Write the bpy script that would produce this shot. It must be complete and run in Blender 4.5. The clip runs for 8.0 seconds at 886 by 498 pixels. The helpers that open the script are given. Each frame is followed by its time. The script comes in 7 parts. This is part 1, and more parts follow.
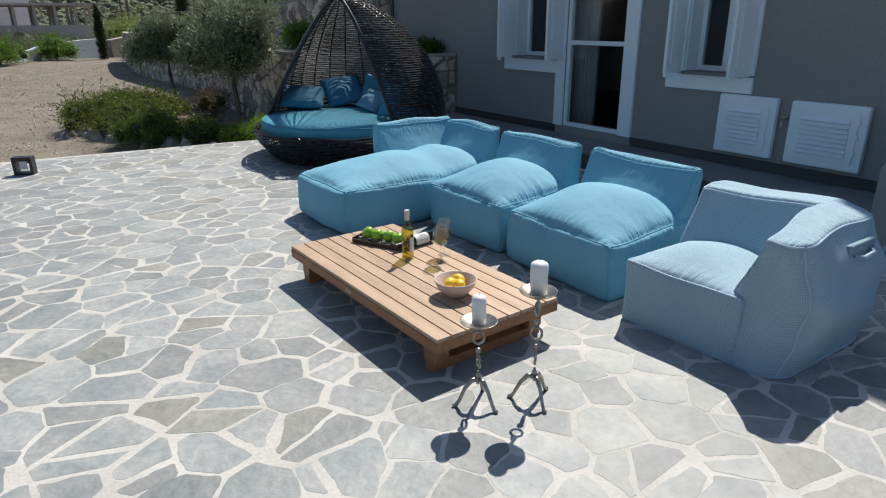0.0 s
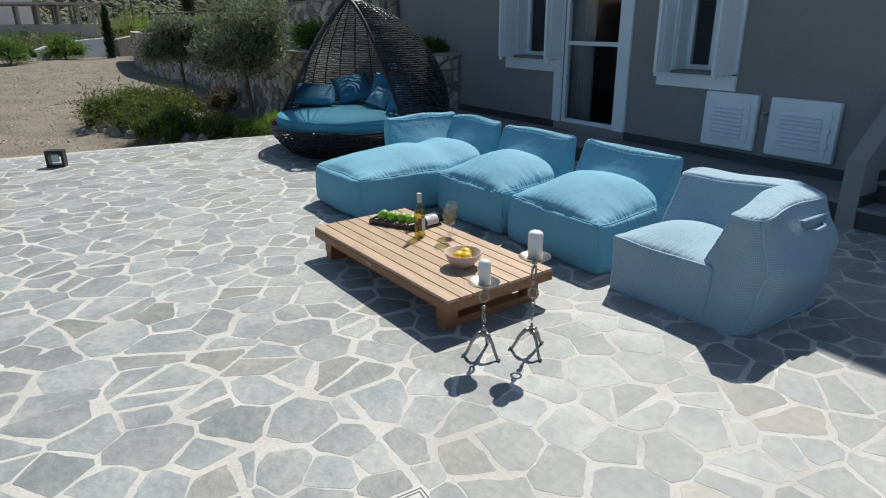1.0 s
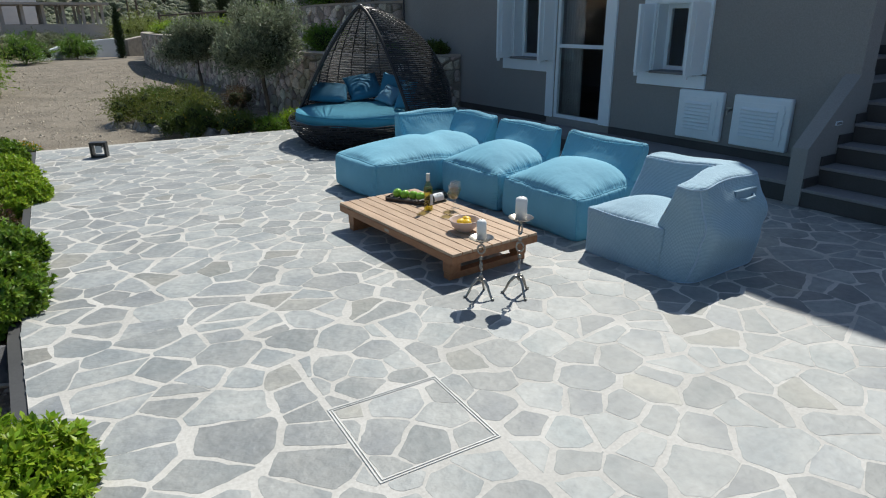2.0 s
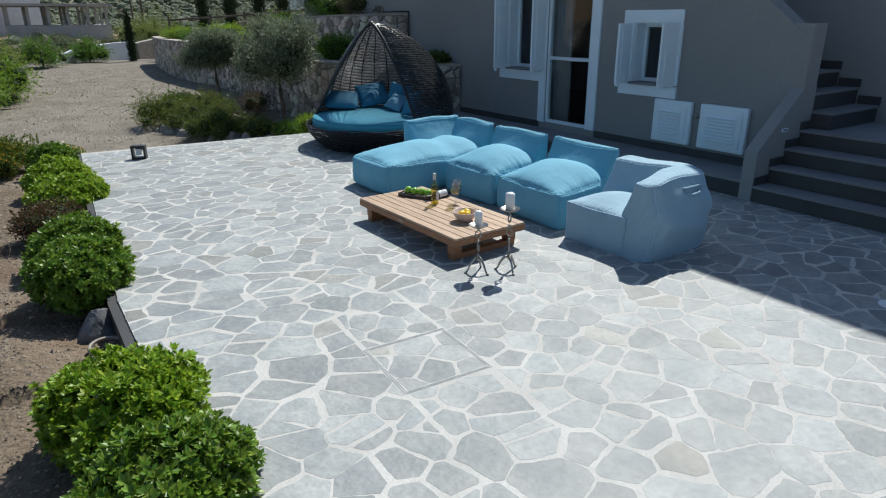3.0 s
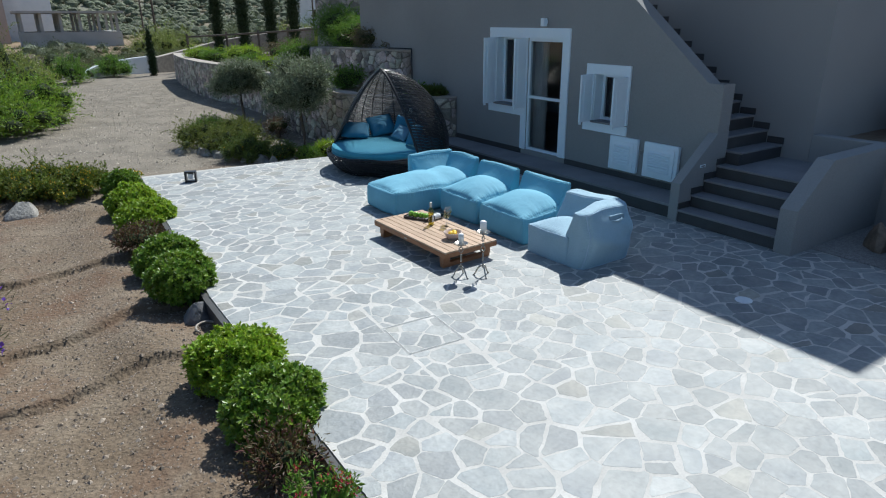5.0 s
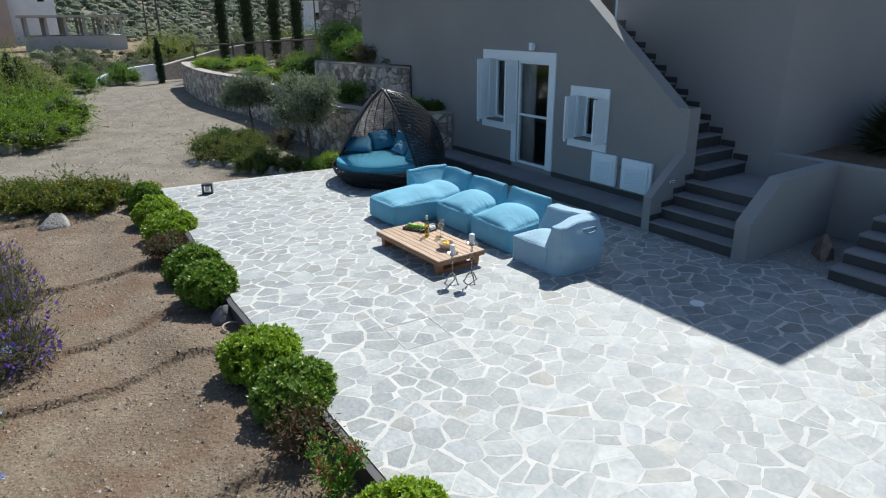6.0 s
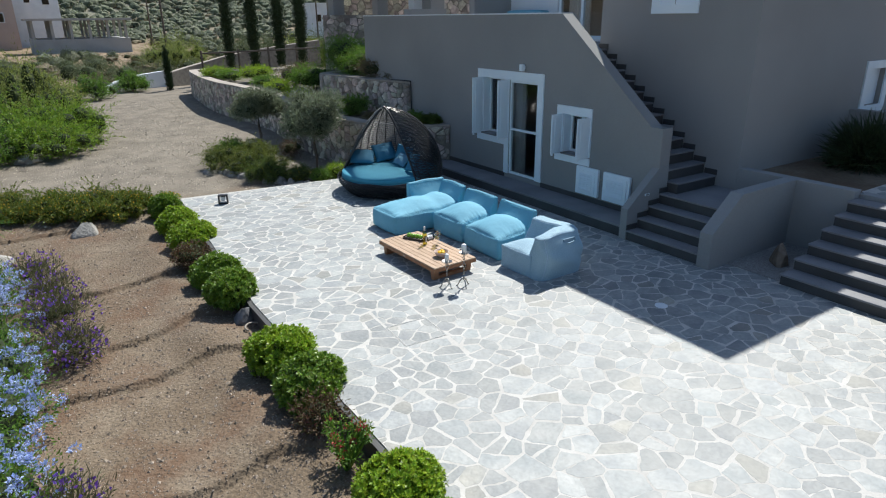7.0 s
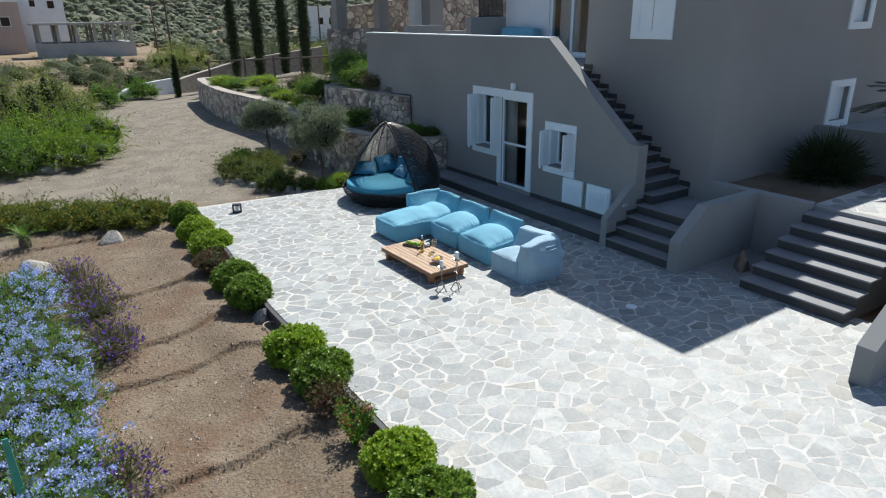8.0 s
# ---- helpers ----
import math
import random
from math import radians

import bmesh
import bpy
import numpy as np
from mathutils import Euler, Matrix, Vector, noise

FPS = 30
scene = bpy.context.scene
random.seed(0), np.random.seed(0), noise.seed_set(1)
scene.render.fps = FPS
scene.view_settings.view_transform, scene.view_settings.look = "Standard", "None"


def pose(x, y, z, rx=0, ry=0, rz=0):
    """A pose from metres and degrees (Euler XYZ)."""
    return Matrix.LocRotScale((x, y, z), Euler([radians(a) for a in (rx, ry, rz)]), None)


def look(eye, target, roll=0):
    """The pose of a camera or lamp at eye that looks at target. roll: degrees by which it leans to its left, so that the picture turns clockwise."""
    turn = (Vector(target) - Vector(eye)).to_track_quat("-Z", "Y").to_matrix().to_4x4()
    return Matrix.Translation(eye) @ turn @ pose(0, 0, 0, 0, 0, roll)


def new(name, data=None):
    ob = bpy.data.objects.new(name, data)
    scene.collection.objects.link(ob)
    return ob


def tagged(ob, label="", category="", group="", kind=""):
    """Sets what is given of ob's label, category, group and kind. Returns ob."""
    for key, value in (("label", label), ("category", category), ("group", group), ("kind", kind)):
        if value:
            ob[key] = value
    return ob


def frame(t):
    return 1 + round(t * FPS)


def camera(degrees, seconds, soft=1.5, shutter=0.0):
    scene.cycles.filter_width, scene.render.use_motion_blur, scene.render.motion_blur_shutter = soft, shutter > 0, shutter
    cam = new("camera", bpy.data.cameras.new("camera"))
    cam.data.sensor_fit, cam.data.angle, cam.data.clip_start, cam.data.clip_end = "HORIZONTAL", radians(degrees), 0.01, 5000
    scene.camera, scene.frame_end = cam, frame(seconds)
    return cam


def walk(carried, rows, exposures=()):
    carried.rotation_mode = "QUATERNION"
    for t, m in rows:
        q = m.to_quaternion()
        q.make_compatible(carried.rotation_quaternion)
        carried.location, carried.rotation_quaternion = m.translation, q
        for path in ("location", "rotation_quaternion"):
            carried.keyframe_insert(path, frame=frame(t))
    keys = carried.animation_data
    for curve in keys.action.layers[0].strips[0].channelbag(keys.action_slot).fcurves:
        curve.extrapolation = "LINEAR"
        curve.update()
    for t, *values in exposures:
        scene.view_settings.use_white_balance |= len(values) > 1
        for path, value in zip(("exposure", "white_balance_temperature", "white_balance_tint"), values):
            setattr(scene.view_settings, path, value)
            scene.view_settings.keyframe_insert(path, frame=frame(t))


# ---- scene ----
cam = camera(70.0, 8.0, soft=1.15)
PATH = [
    (0, (0.0, 0.018, 1.603), (1.052, 1.577, 0.921), -0.4),
    (0.5, (-0.133, -0.123, 1.614), (0.917, 1.436, 0.932), -0.4),
    (1, (-0.32, -0.364, 1.64), (0.729, 1.195, 0.955), -0.4),
    (1.5, (-0.57, -0.716, 1.674), (0.478, 0.843, 0.988), -0.4),
    (2, (-0.853, -1.087, 1.72), (0.195, 0.472, 1.033), -0.4),
    (3.3, (-1.597, -2.142, 2.072), (-0.551, -0.583, 1.381), -0.5),
    (3.5, (-1.692, -2.305, 2.147), (-0.648, -0.744, 1.458), -0.5),
    (4, (-1.961, -2.734, 2.373), (-0.919, -1.172, 1.684), -0.5),
    (4.5, (-2.196, -3.134, 2.583), (-1.155, -1.571, 1.893), -0.5),
    (6, (-2.827, -4.343, 3.258), (-1.791, -2.778, 2.569), -0.6),
    (6.5, (-3.048, -4.74, 3.494), (-2.014, -3.174, 2.803), -0.7),
    (7, (-3.276, -5.182, 3.752), (-2.244, -3.615, 3.06), -0.7),
    (7.5, (-3.488, -5.607, 3.984), (-2.457, -4.038, 3.293), -0.7),
    (8, (-3.74, -6.077, 4.244), (-2.712, -4.507, 3.552), -0.8),
]
walk(cam, [(t, look(eye, target, roll)) for t, eye, target, roll in PATH],
     exposures=[(0.0, 0.1, 6550, 9), (1.0, 0.02, 6500, 7), (2.0, 0.0, 6400, 6), (4.0, 0.08, 5950, 5), (5.0, 0.16, 5950, 5), (6.0, 0.26, 6100, 6), (8.0, 0.32, 6300, 7)])

# ---- light ----
SUN_AZ, SUN_EL = radians(57.0), radians(52.0)   # azimuth from +y towards +x
world = bpy.data.worlds.new("world")
scene.world = world
world.use_nodes = True
wn = world.node_tree.nodes
sky = wn.new("ShaderNodeTexSky")
sky.sky_type = "NISHITA"
sky.sun_disc = False
sky.sun_elevation, sky.sun_rotation = SUN_EL, SUN_AZ
sky.air_density, sky.dust_density = 1.0, 0.6
wn["Background"].inputs["Strength"].default_value = 0.094
world.node_tree.links.new(sky.outputs["Color"], wn["Background"].inputs["Color"])
sun = new("sun", bpy.data.lights.new("sun", "SUN"))
sun.data.energy, sun.data.angle, sun.data.color = 5.0, radians(0.55), (1.0, 0.95, 0.88)
sun.matrix_world = look((0, 0, 0), (-math.sin(SUN_AZ) * math.cos(SUN_EL), -math.cos(SUN_AZ) * math.cos(SUN_EL), -math.sin(SUN_EL)))


# ---- materials ----
def mat(name, c1, c2, rough=0.7, scale=3.0, fine=60.0, bump=0.2, metal=0.0, rand="", var=0.0, spec=0.5, grain=0.25, stretch=(1, 1, 1), dist=0.004, hue=0.0):
    """Two colours mixed by a broad noise, a fine grain, relief, and a random lightness per piece."""
    m = bpy.data.materials.new(name)
    m.use_nodes = True
    n, l = m.node_tree.nodes, m.node_tree.links
    b = n["Principled BSDF"]
    b.inputs["Roughness"].default_value, b.inputs["Metallic"].default_value = rough, metal
    b.inputs["Specular IOR Level"].default_value = spec
    tc, mp = n.new("ShaderNodeTexCoord"), n.new("ShaderNodeMapping")
    mp.inputs["Scale"].default_value = stretch
    l.new(tc.outputs["Object"], mp.inputs["Vector"])
    broad, small = n.new("ShaderNodeTexNoise"), n.new("ShaderNodeTexNoise")
    broad.inputs["Scale"].default_value, broad.inputs["Detail"].default_value = scale, 5
    small.inputs["Scale"].default_value, small.inputs["Detail"].default_value = fine, 4
    vec = mp.outputs["Vector"]
    if rand:
        src = n.new("ShaderNodeObjectInfo" if rand == "object" else "ShaderNodeNewGeometry")
        rnd = src.outputs["Random" if rand == "object" else "Random Per Island"]
        add = n.new("ShaderNodeVectorMath")
        add.operation = "MULTIPLY_ADD"
        l.new(rnd, add.inputs[0])
        add.inputs[1].default_value = (31, 17, 7)
        l.new(vec, add.inputs[2])
        vec = add.outputs[0]
    for t in (broad, small):
        l.new(vec, t.inputs["Vector"])
    ramp = n.new("ShaderNodeValToRGB")
    ramp.color_ramp.elements[0].position, ramp.color_ramp.elements[1].position = 0.35, 0.65
    ramp.color_ramp.elements[0].color, ramp.color_ramp.elements[1].color = (*c1, 1), (*c2, 1)
    l.new(broad.outputs["Fac"], ramp.inputs["Fac"])
    mix = n.new("ShaderNodeMix")
    mix.data_type, mix.blend_type = "RGBA", "OVERLAY"
    mix.inputs["Factor"].default_value = grain
    l.new(ramp.outputs["Color"], mix.inputs["A"])
    l.new(small.outputs["Fac"], mix.inputs["B"])
    col = mix.outputs["Result"]
    if rand:
        hsv = n.new("ShaderNodeHueSaturation")
        mr = n.new("ShaderNodeMapRange")
        mr.inputs["To Min"].default_value, mr.inputs["To Max"].default_value = 1 - var, 1 + var
        l.new(rnd, mr.inputs["Value"])
        l.new(mr.outputs["Result"], hsv.inputs["Value"])
        if hue:
            fr, mh = n.new("ShaderNodeMath"), n.new("ShaderNodeMapRange")
            fr.operation = "MULTIPLY"
            fr.inputs[1].default_value = 7.31
            fr2 = n.new("ShaderNodeMath")
            fr2.operation = "FRACT"
            l.new(rnd, fr.inputs[0])
            l.new(fr.outputs[0], fr2.inputs[0])
            l.new(fr2.outputs[0], mh.inputs["Value"])
            mh.inputs["To Min"].default_value, mh.inputs["To Max"].default_value = 0.5 - hue, 0.5 + hue
            l.new(mh.outputs["Result"], hsv.inputs["Hue"])
        l.new(col, hsv.inputs["Color"])
        col = hsv.outputs["Color"]
    l.new(col, b.inputs["Base Color"])
    if bump:
        bp = n.new("ShaderNodeBump")
        bp.inputs["Strength"].default_value, bp.inputs["Distance"].default_value = bump, dist
        l.new(small.outputs["Fac"], bp.inputs["Height"])
        l.new(bp.outputs["Normal"], b.inputs["Normal"])
    return m


M = {}
M["render"] = mat("grey_render", (0.264, 0.265, 0.26), (0.314, 0.314, 0.307), 0.9, 0.45, 90, 0.3)
M["screed"] = mat("grey_screed", (0.18, 0.18, 0.19), (0.255, 0.254, 0.262), 0.75, 1.2, 70, 0.15)
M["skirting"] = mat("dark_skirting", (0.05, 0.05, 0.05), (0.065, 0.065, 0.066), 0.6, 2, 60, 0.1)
M["white"] = mat("white_paint", (0.76, 0.865, 0.93), (0.81, 0.895, 0.945), 0.5, 2, 50, 0.06)
M["whitewall"] = mat("white_wall", (0.7, 0.735, 0.76), (0.77, 0.8, 0.82), 0.85, 1, 50, 0.2)
for key in ("object", "island"):
    M["flag_" + key] = mat("flagstone_" + key, (0.165, 0.185, 0.191), (0.275, 0.283, 0.272), 0.7, 3.0, 22, 0.8, rand=key, var=0.26, spec=0.8, grain=0.36, dist=0.008, hue=0.03)
for key in ("object", "island"):
    m = M["flag_" + key]
    n, l = m.node_tree.nodes, m.node_tree.links
    b = n["Principled BSDF"]
    b.inputs["IOR"].default_value = 1.8
    src = n.new("ShaderNodeObjectInfo" if key == "object" else "ShaderNodeNewGeometry")
    mul, fr, gt, mx = n.new("ShaderNodeMath"), n.new("ShaderNodeMath"), n.new("ShaderNodeMath"), n.new("ShaderNodeMix")
    mul.operation, fr.operation, gt.operation = "MULTIPLY", "FRACT", "GREATER_THAN"
    mul.inputs[1].default_value, gt.inputs[1].default_value = 13.7, 0.94
    l.new(src.outputs["Random" if key == "object" else "Random Per Island"], mul.inputs[0])
    l.new(mul.outputs[0], fr.inputs[0])
    l.new(fr.outputs[0], gt.inputs[0])
    sc = n.new("ShaderNodeMath")
    sc.operation = "MULTIPLY"
    sc.inputs[1].default_value = 0.6
    l.new(gt.outputs[0], sc.inputs[0])
    mx.data_type, mx.blend_type = "RGBA", "MULTIPLY"
    l.new(sc.outputs[0], mx.inputs["Factor"])
    l.new(b.inputs["Base Color"].links[0].from_socket, mx.inputs["A"])
    mx.inputs["B"].default_value = (0.95, 0.84, 0.68, 1)
    l.new(mx.outputs["Result"], b.inputs["Base Color"])
M["mortar"] = mat("mortar", (0.46, 0.445, 0.415), (0.57, 0.553, 0.52), 0.9, 2.5, 60, 0.4)
def ground_material():
    """Brown garden soil, paler gravel on the drive, dry scrub land farther off."""
    m = mat("soil", (0.137, 0.098, 0.062), (0.21, 0.165, 0.116), 0.95, 0.9, 26, 0.8, grain=0.7, dist=0.03)
    n, l = m.node_tree.nodes, m.node_tree.links
    b = n["Principled BSDF"]
    last = b.inputs["Base Color"].links[0].from_socket
    tc, sep = n.new("ShaderNodeTexCoord"), n.new("ShaderNodeSeparateXYZ")
    l.new(tc.outputs["Object"], sep.inputs[0])
    wob = n.new("ShaderNodeTexNoise")
    wob.inputs["Scale"].default_value = 0.9
    add = n.new("ShaderNodeMath")
    add.operation = "MULTIPLY_ADD"
    add.inputs[1].default_value = 1.6
    l.new(tc.outputs["Object"], wob.inputs["Vector"])
    l.new(wob.outputs["Fac"], add.inputs[0])
    l.new(sep.outputs["Y"], add.inputs[2])
    stain, sr, sm = n.new("ShaderNodeTexNoise"), n.new("ShaderNodeValToRGB"), n.new("ShaderNodeMix")
    stain.inputs["Scale"].default_value, stain.inputs["Detail"].default_value, stain.inputs["Roughness"].default_value = 0.8, 5, 0.65
    l.new(tc.outputs["Object"], stain.inputs["Vector"])
    sr.color_ramp.elements[0].position, sr.color_ramp.elements[1].position = 0.47, 0.64
    sr.color_ramp.elements[0].color, sr.color_ramp.elements[1].color = (0, 0, 0, 1), (0.75, 0.75, 0.75, 1)
    l.new(stain.outputs["Fac"], sr.inputs["Fac"])
    sm.data_type = "RGBA"
    l.new(sr.outputs["Color"], sm.inputs["Factor"])
    l.new(last, sm.inputs["A"])
    sm.inputs["B"].default_value = (0.13, 0.07, 0.038, 1)
    last = sm.outputs["Result"]
    for lo, hi, c1, c2, sc in ((10.6, 11.6, (0.165, 0.14, 0.108), (0.23, 0.198, 0.155), 1.3), (36.0, 44.0, (0.17, 0.118, 0.068), (0.27, 0.2, 0.125), 0.35), (130.0, 160.0, (0.14, 0.14, 0.098), (0.2, 0.19, 0.14), 0.12)):
        mr, ns, rp, mx = n.new("ShaderNodeMapRange"), n.new("ShaderNodeTexNoise"), n.new("ShaderNodeValToRGB"), n.new("ShaderNodeMix")
        mr.inputs["From Min"].default_value, mr.inputs["From Max"].default_value = lo, hi
        l.new(add.outputs[0], mr.inputs["Value"])
        ns.inputs["Scale"].default_value, ns.inputs["Detail"].default_value = sc, 6
        l.new(tc.outputs["Object"], ns.inputs["Vector"])
        rp.color_ramp.elements[0].position, rp.color_ramp.elements[1].position = 0.38, 0.62
        rp.color_ramp.elements[0].color, rp.color_ramp.elements[1].color = (*c1, 1), (*c2, 1)
        l.new(ns.outputs["Fac"], rp.inputs["Fac"])
        mx.data_type = "RGBA"
        l.new(mr.outputs["Result"], mx.inputs["Factor"])
        l.new(last, mx.inputs["A"])
        l.new(rp.outputs["Color"], mx.inputs["B"])
        last = mx.outputs["Result"]
    l.new(last, b.inputs["Base Color"])
    return m


M["soil"] = ground_material()
M["wood"] = mat("teak", (0.4, 0.272, 0.178), (0.5, 0.352, 0.238), 0.55, 3, 40, 0.2, rand="object", var=0.13, stretch=(6, 1, 6), grain=0.3)
M["wood_dark"] = mat("teak_frame", (0.27, 0.115, 0.05), (0.35, 0.16, 0.07), 0.5, 6, 40, 0.2, stretch=(5, 1, 5))
M["blue"] = mat("blue_canvas", (0.15, 0.39, 0.52), (0.175, 0.43, 0.56), 0.8, 3, 500, 0.15, grain=0.12, dist=0.001)
M["blue_deep"] = mat("blue_cushion", (0.04, 0.2, 0.33), (0.05, 0.23, 0.37), 0.8, 3, 400, 0.15, grain=0.1, dist=0.001)
M["wicker"] = mat("black_wicker", (0.01, 0.01, 0.011), (0.02, 0.02, 0.02), 0.34, 20, 200, 0.3, spec=0.8)
M["black"] = mat("black_metal", (0.012, 0.012, 0.014), (0.02, 0.02, 0.022), 0.45, 6, 80, 0.1)


# ---- building helpers ----
def mesh_of(name, verts, faces, material=None, smooth=False):
    me = bpy.data.meshes.new(name)
    me.from_pydata([tuple(v) for v in verts], [], faces)
    if material:
        me.materials.append(material)
    if smooth:
        me.polygons.foreach_set("use_smooth", [True] * len(me.polygons))
    me.update()
    return me


def part(name, bm, material, parent=None, label="", smooth=False):
    """Links a bmesh (or a mesh) as one mesh object, under a thing or a part."""
    if isinstance(bm, bpy.types.Mesh):
        me = bm
        if not me.materials:
            me.materials.append(material)
    else:
        me = bpy.data.meshes.new(name)
        bmesh.ops.recalc_face_normals(bm, faces=bm.faces)
        bm.to_mesh(me)
        bm.free()
        me.materials.append(material)
    if smooth:
        me.polygons.foreach_set("use_smooth", [True] * len(me.polygons))
    ob = new(name, me)
    if parent:
        ob.parent = parent
    if label:
        ob["label"] = label
    return ob


def empty(name, label, category, m=None, group="", kind=""):
    ob = new(name)
    ob.empty_display_size = 0.1
    if m is not None:
        ob.matrix_world = m
    return tagged(ob, label, category, group, kind)


def box(bm, x0, x1, y0, y1, z0, z1, bevel=0.0):
    r = bmesh.ops.create_cube(bm, size=1, matrix=Matrix.LocRotScale(((x0 + x1) / 2, (y0 + y1) / 2, (z0 + z1) / 2), None, (abs(x1 - x0), abs(y1 - y0), abs(z1 - z0))))
    if bevel:
        es = list({e for v in r["verts"] for e in v.link_edges})
        bmesh.ops.bevel(bm, geom=es, offset=bevel, segments=2, affect="EDGES", profile=0.6)
    return bm


def boxes(*rows, bevel=0.0):
    bm = bmesh.new()
    for r in rows:
        box(bm, *r, bevel=bevel)
    return bm


def prism(bm, pts, axis, a, b):
    """A polygon of (u, v) pulled from a to b along axis; (u, v) are the two other axes in order."""
    def at(p, w):
        return (w, p[0], p[1]) if axis == "x" else (p[0], w, p[1]) if axis == "y" else (p[0], p[1], w)
    lo, hi = [bm.verts.new(at(p, a)) for p in pts], [bm.verts.new(at(p, b)) for p in pts]
    bm.faces.new(lo)
    bm.faces.new(hi[::-1])
    n = len(pts)
    for i in range(n):
        bm.faces.new((lo[i], lo[(i + 1) % n], hi[(i + 1) % n], hi[i]))
    return bm


def wall_with_holes(bm, y0, y1, z0, z1, x0, x1, holes):
    """A wall slab along y with rectangular openings (ya, yb, za, zb) cut through it."""
    ys = sorted({y0, y1, *(h[0] for h in holes), *(h[1] for h in holes)})
    zs = sorted({z0, z1, *(h[2] for h in holes), *(h[3] for h in holes)})
    solid = {}
    for i in range(len(ys) - 1):
        for j in range(len(zs) - 1):
            cy, cz = (ys[i] + ys[i + 1]) / 2, (zs[j] + zs[j + 1]) / 2
            solid[i, j] = not any(h[0] < cy < h[1] and h[2] < cz < h[3] for h in holes)
    def quad(*p):
        bm.faces.new([bm.verts.new(q) for q in p])
    for (i, j), s in solid.items():
        if not s:
            continue
        a, b, c, d = ys[i], ys[i + 1], zs[j], zs[j + 1]
        for x in (x0, x1):
            quad((x, a, c), (x, b, c), (x, b, d), (x, a, d))
        for di, dj, e in ((-1, 0, ((a, c), (a, d))), (1, 0, ((b, c), (b, d))), (0, -1, ((a, c), (b, c))), (0, 1, ((a, d), (b, d)))):
            if not solid.get((i + di, j + dj), False):
                (ya, za), (yb, zb) = e
                quad((x0, ya, za), (x1, ya, za), (x1, yb, zb), (x0, yb, zb))
    bmesh.ops.remove_doubles(bm, verts=bm.verts, dist=1e-5)
    return bm


def tube(bm, pts, r, sides=6, closed=False):
    """A round bar along points."""
    pts = [Vector(p) for p in pts]
    n = len(pts)
    rings = []
    for i, p in enumerate(pts):
        a = pts[(i - 1) % n] if (i or closed) else p
        b = pts[(i + 1) % n] if (i < n - 1 or closed) else p
        d = (b - a).normalized()
        s = d.cross(Vector((0, 0, 1)))
        s = s.normalized() if s.length > 1e-4 else Vector((1, 0, 0))
        u = s.cross(d)
        rr = r[i] if isinstance(r, (list, tuple)) else r
        rings.append([bm.verts.new(p + (s * math.cos(k * math.tau / sides) + u * math.sin(k * math.tau / sides)) * rr) for k in range(sides)])
    for i in range(n if closed else n - 1):
        a, b = rings[i], rings[(i + 1) % n]
        for k in range(sides):
            bm.faces.new((a[k], a[(k + 1) % sides], b[(k + 1) % sides], b[k]))
    if not closed:
        bm.faces.new(rings[0][::-1])
        bm.faces.new(rings[-1])
    return bm


def lathe(bm, profile, sides=20, at=(0, 0, 0)):
    """A turned shape from (radius, height) pairs."""
    rings = []
    for r, z in profile:
        rings.append([bm.verts.new((at[0] + r * math.cos(k * math.tau / sides), at[1] + r * math.sin(k * math.tau / sides), at[2] + z)) for k in range(sides)])
    for a, b in zip(rings, rings[1:]):
        for k in range(sides):
            bm.faces.new((a[k], a[(k + 1) % sides], b[(k + 1) % sides], b[k]))
    bm.faces.new(rings[0][::-1])
    bm.faces.new(rings[-1])
    return bm


def structure(name, bm, material, label):
    return tagged(part(name, bm, material), label, name.split("_")[0], kind="structure")

# ---- ground ----
def smooth(a, b, v):
    t = min(1, max(0, (v - a) / (b - a)))
    return t * t * (3 - 2 * t)


def ground_height(x, y):
    z = -0.2 + 0.2 * smooth(10, 34, y)
    d = math.hypot(x, y)
    if y > 36:
        z -= 0.8 * smooth(36, 55, y)
    if d > 130:
        z += (d - 130) * 0.12 + 7 * noise.noise((x / 70, y / 70, 0)) * min(1, (d - 130) / 80)
    if d > 30:
        z += 0.6 * noise.noise((x / 12, y / 12, 3)) * min(1, (d - 30) / 20)
    if d < 40:
        z += 0.025 * noise.noise((x * 0.9, y * 0.9, 1)) + 0.012 * noise.noise((x * 3.1, y * 3.1, 5))
    # the beds step down along shallow runnels beside the terrace
    if x < -1.0 and -12 < y < 9:
        for k, (yc, sl) in enumerate(((5.28, 0.05), (3.2, 0.18), (2.12, 0.06), (-0.17, -0.03))):
            line = yc + sl * (x + 2.5) + 0.2 * noise.noise((x * 1.3, k * 7.0, 2)) + 0.03 * noise.noise((x * 3, k * 7.0, 4))
            deep = 0.5 + 0.8 * max(0, 0.5 + noise.noise((x * 1.7, k, 8)))
            z += 0.07 * smooth(-0.04, 0.04, y - line) * math.exp(-max(0, y - line) / 0.9) - 0.055 * deep * math.exp(-((y - line) / 0.032) ** 2)
        z += 0.12 * math.exp(-((x + 1.75) / 0.35) ** 2) * (0.6 + 0.4 * noise.noise((y * 1.3, 1, 1))) - 0.06
    return z


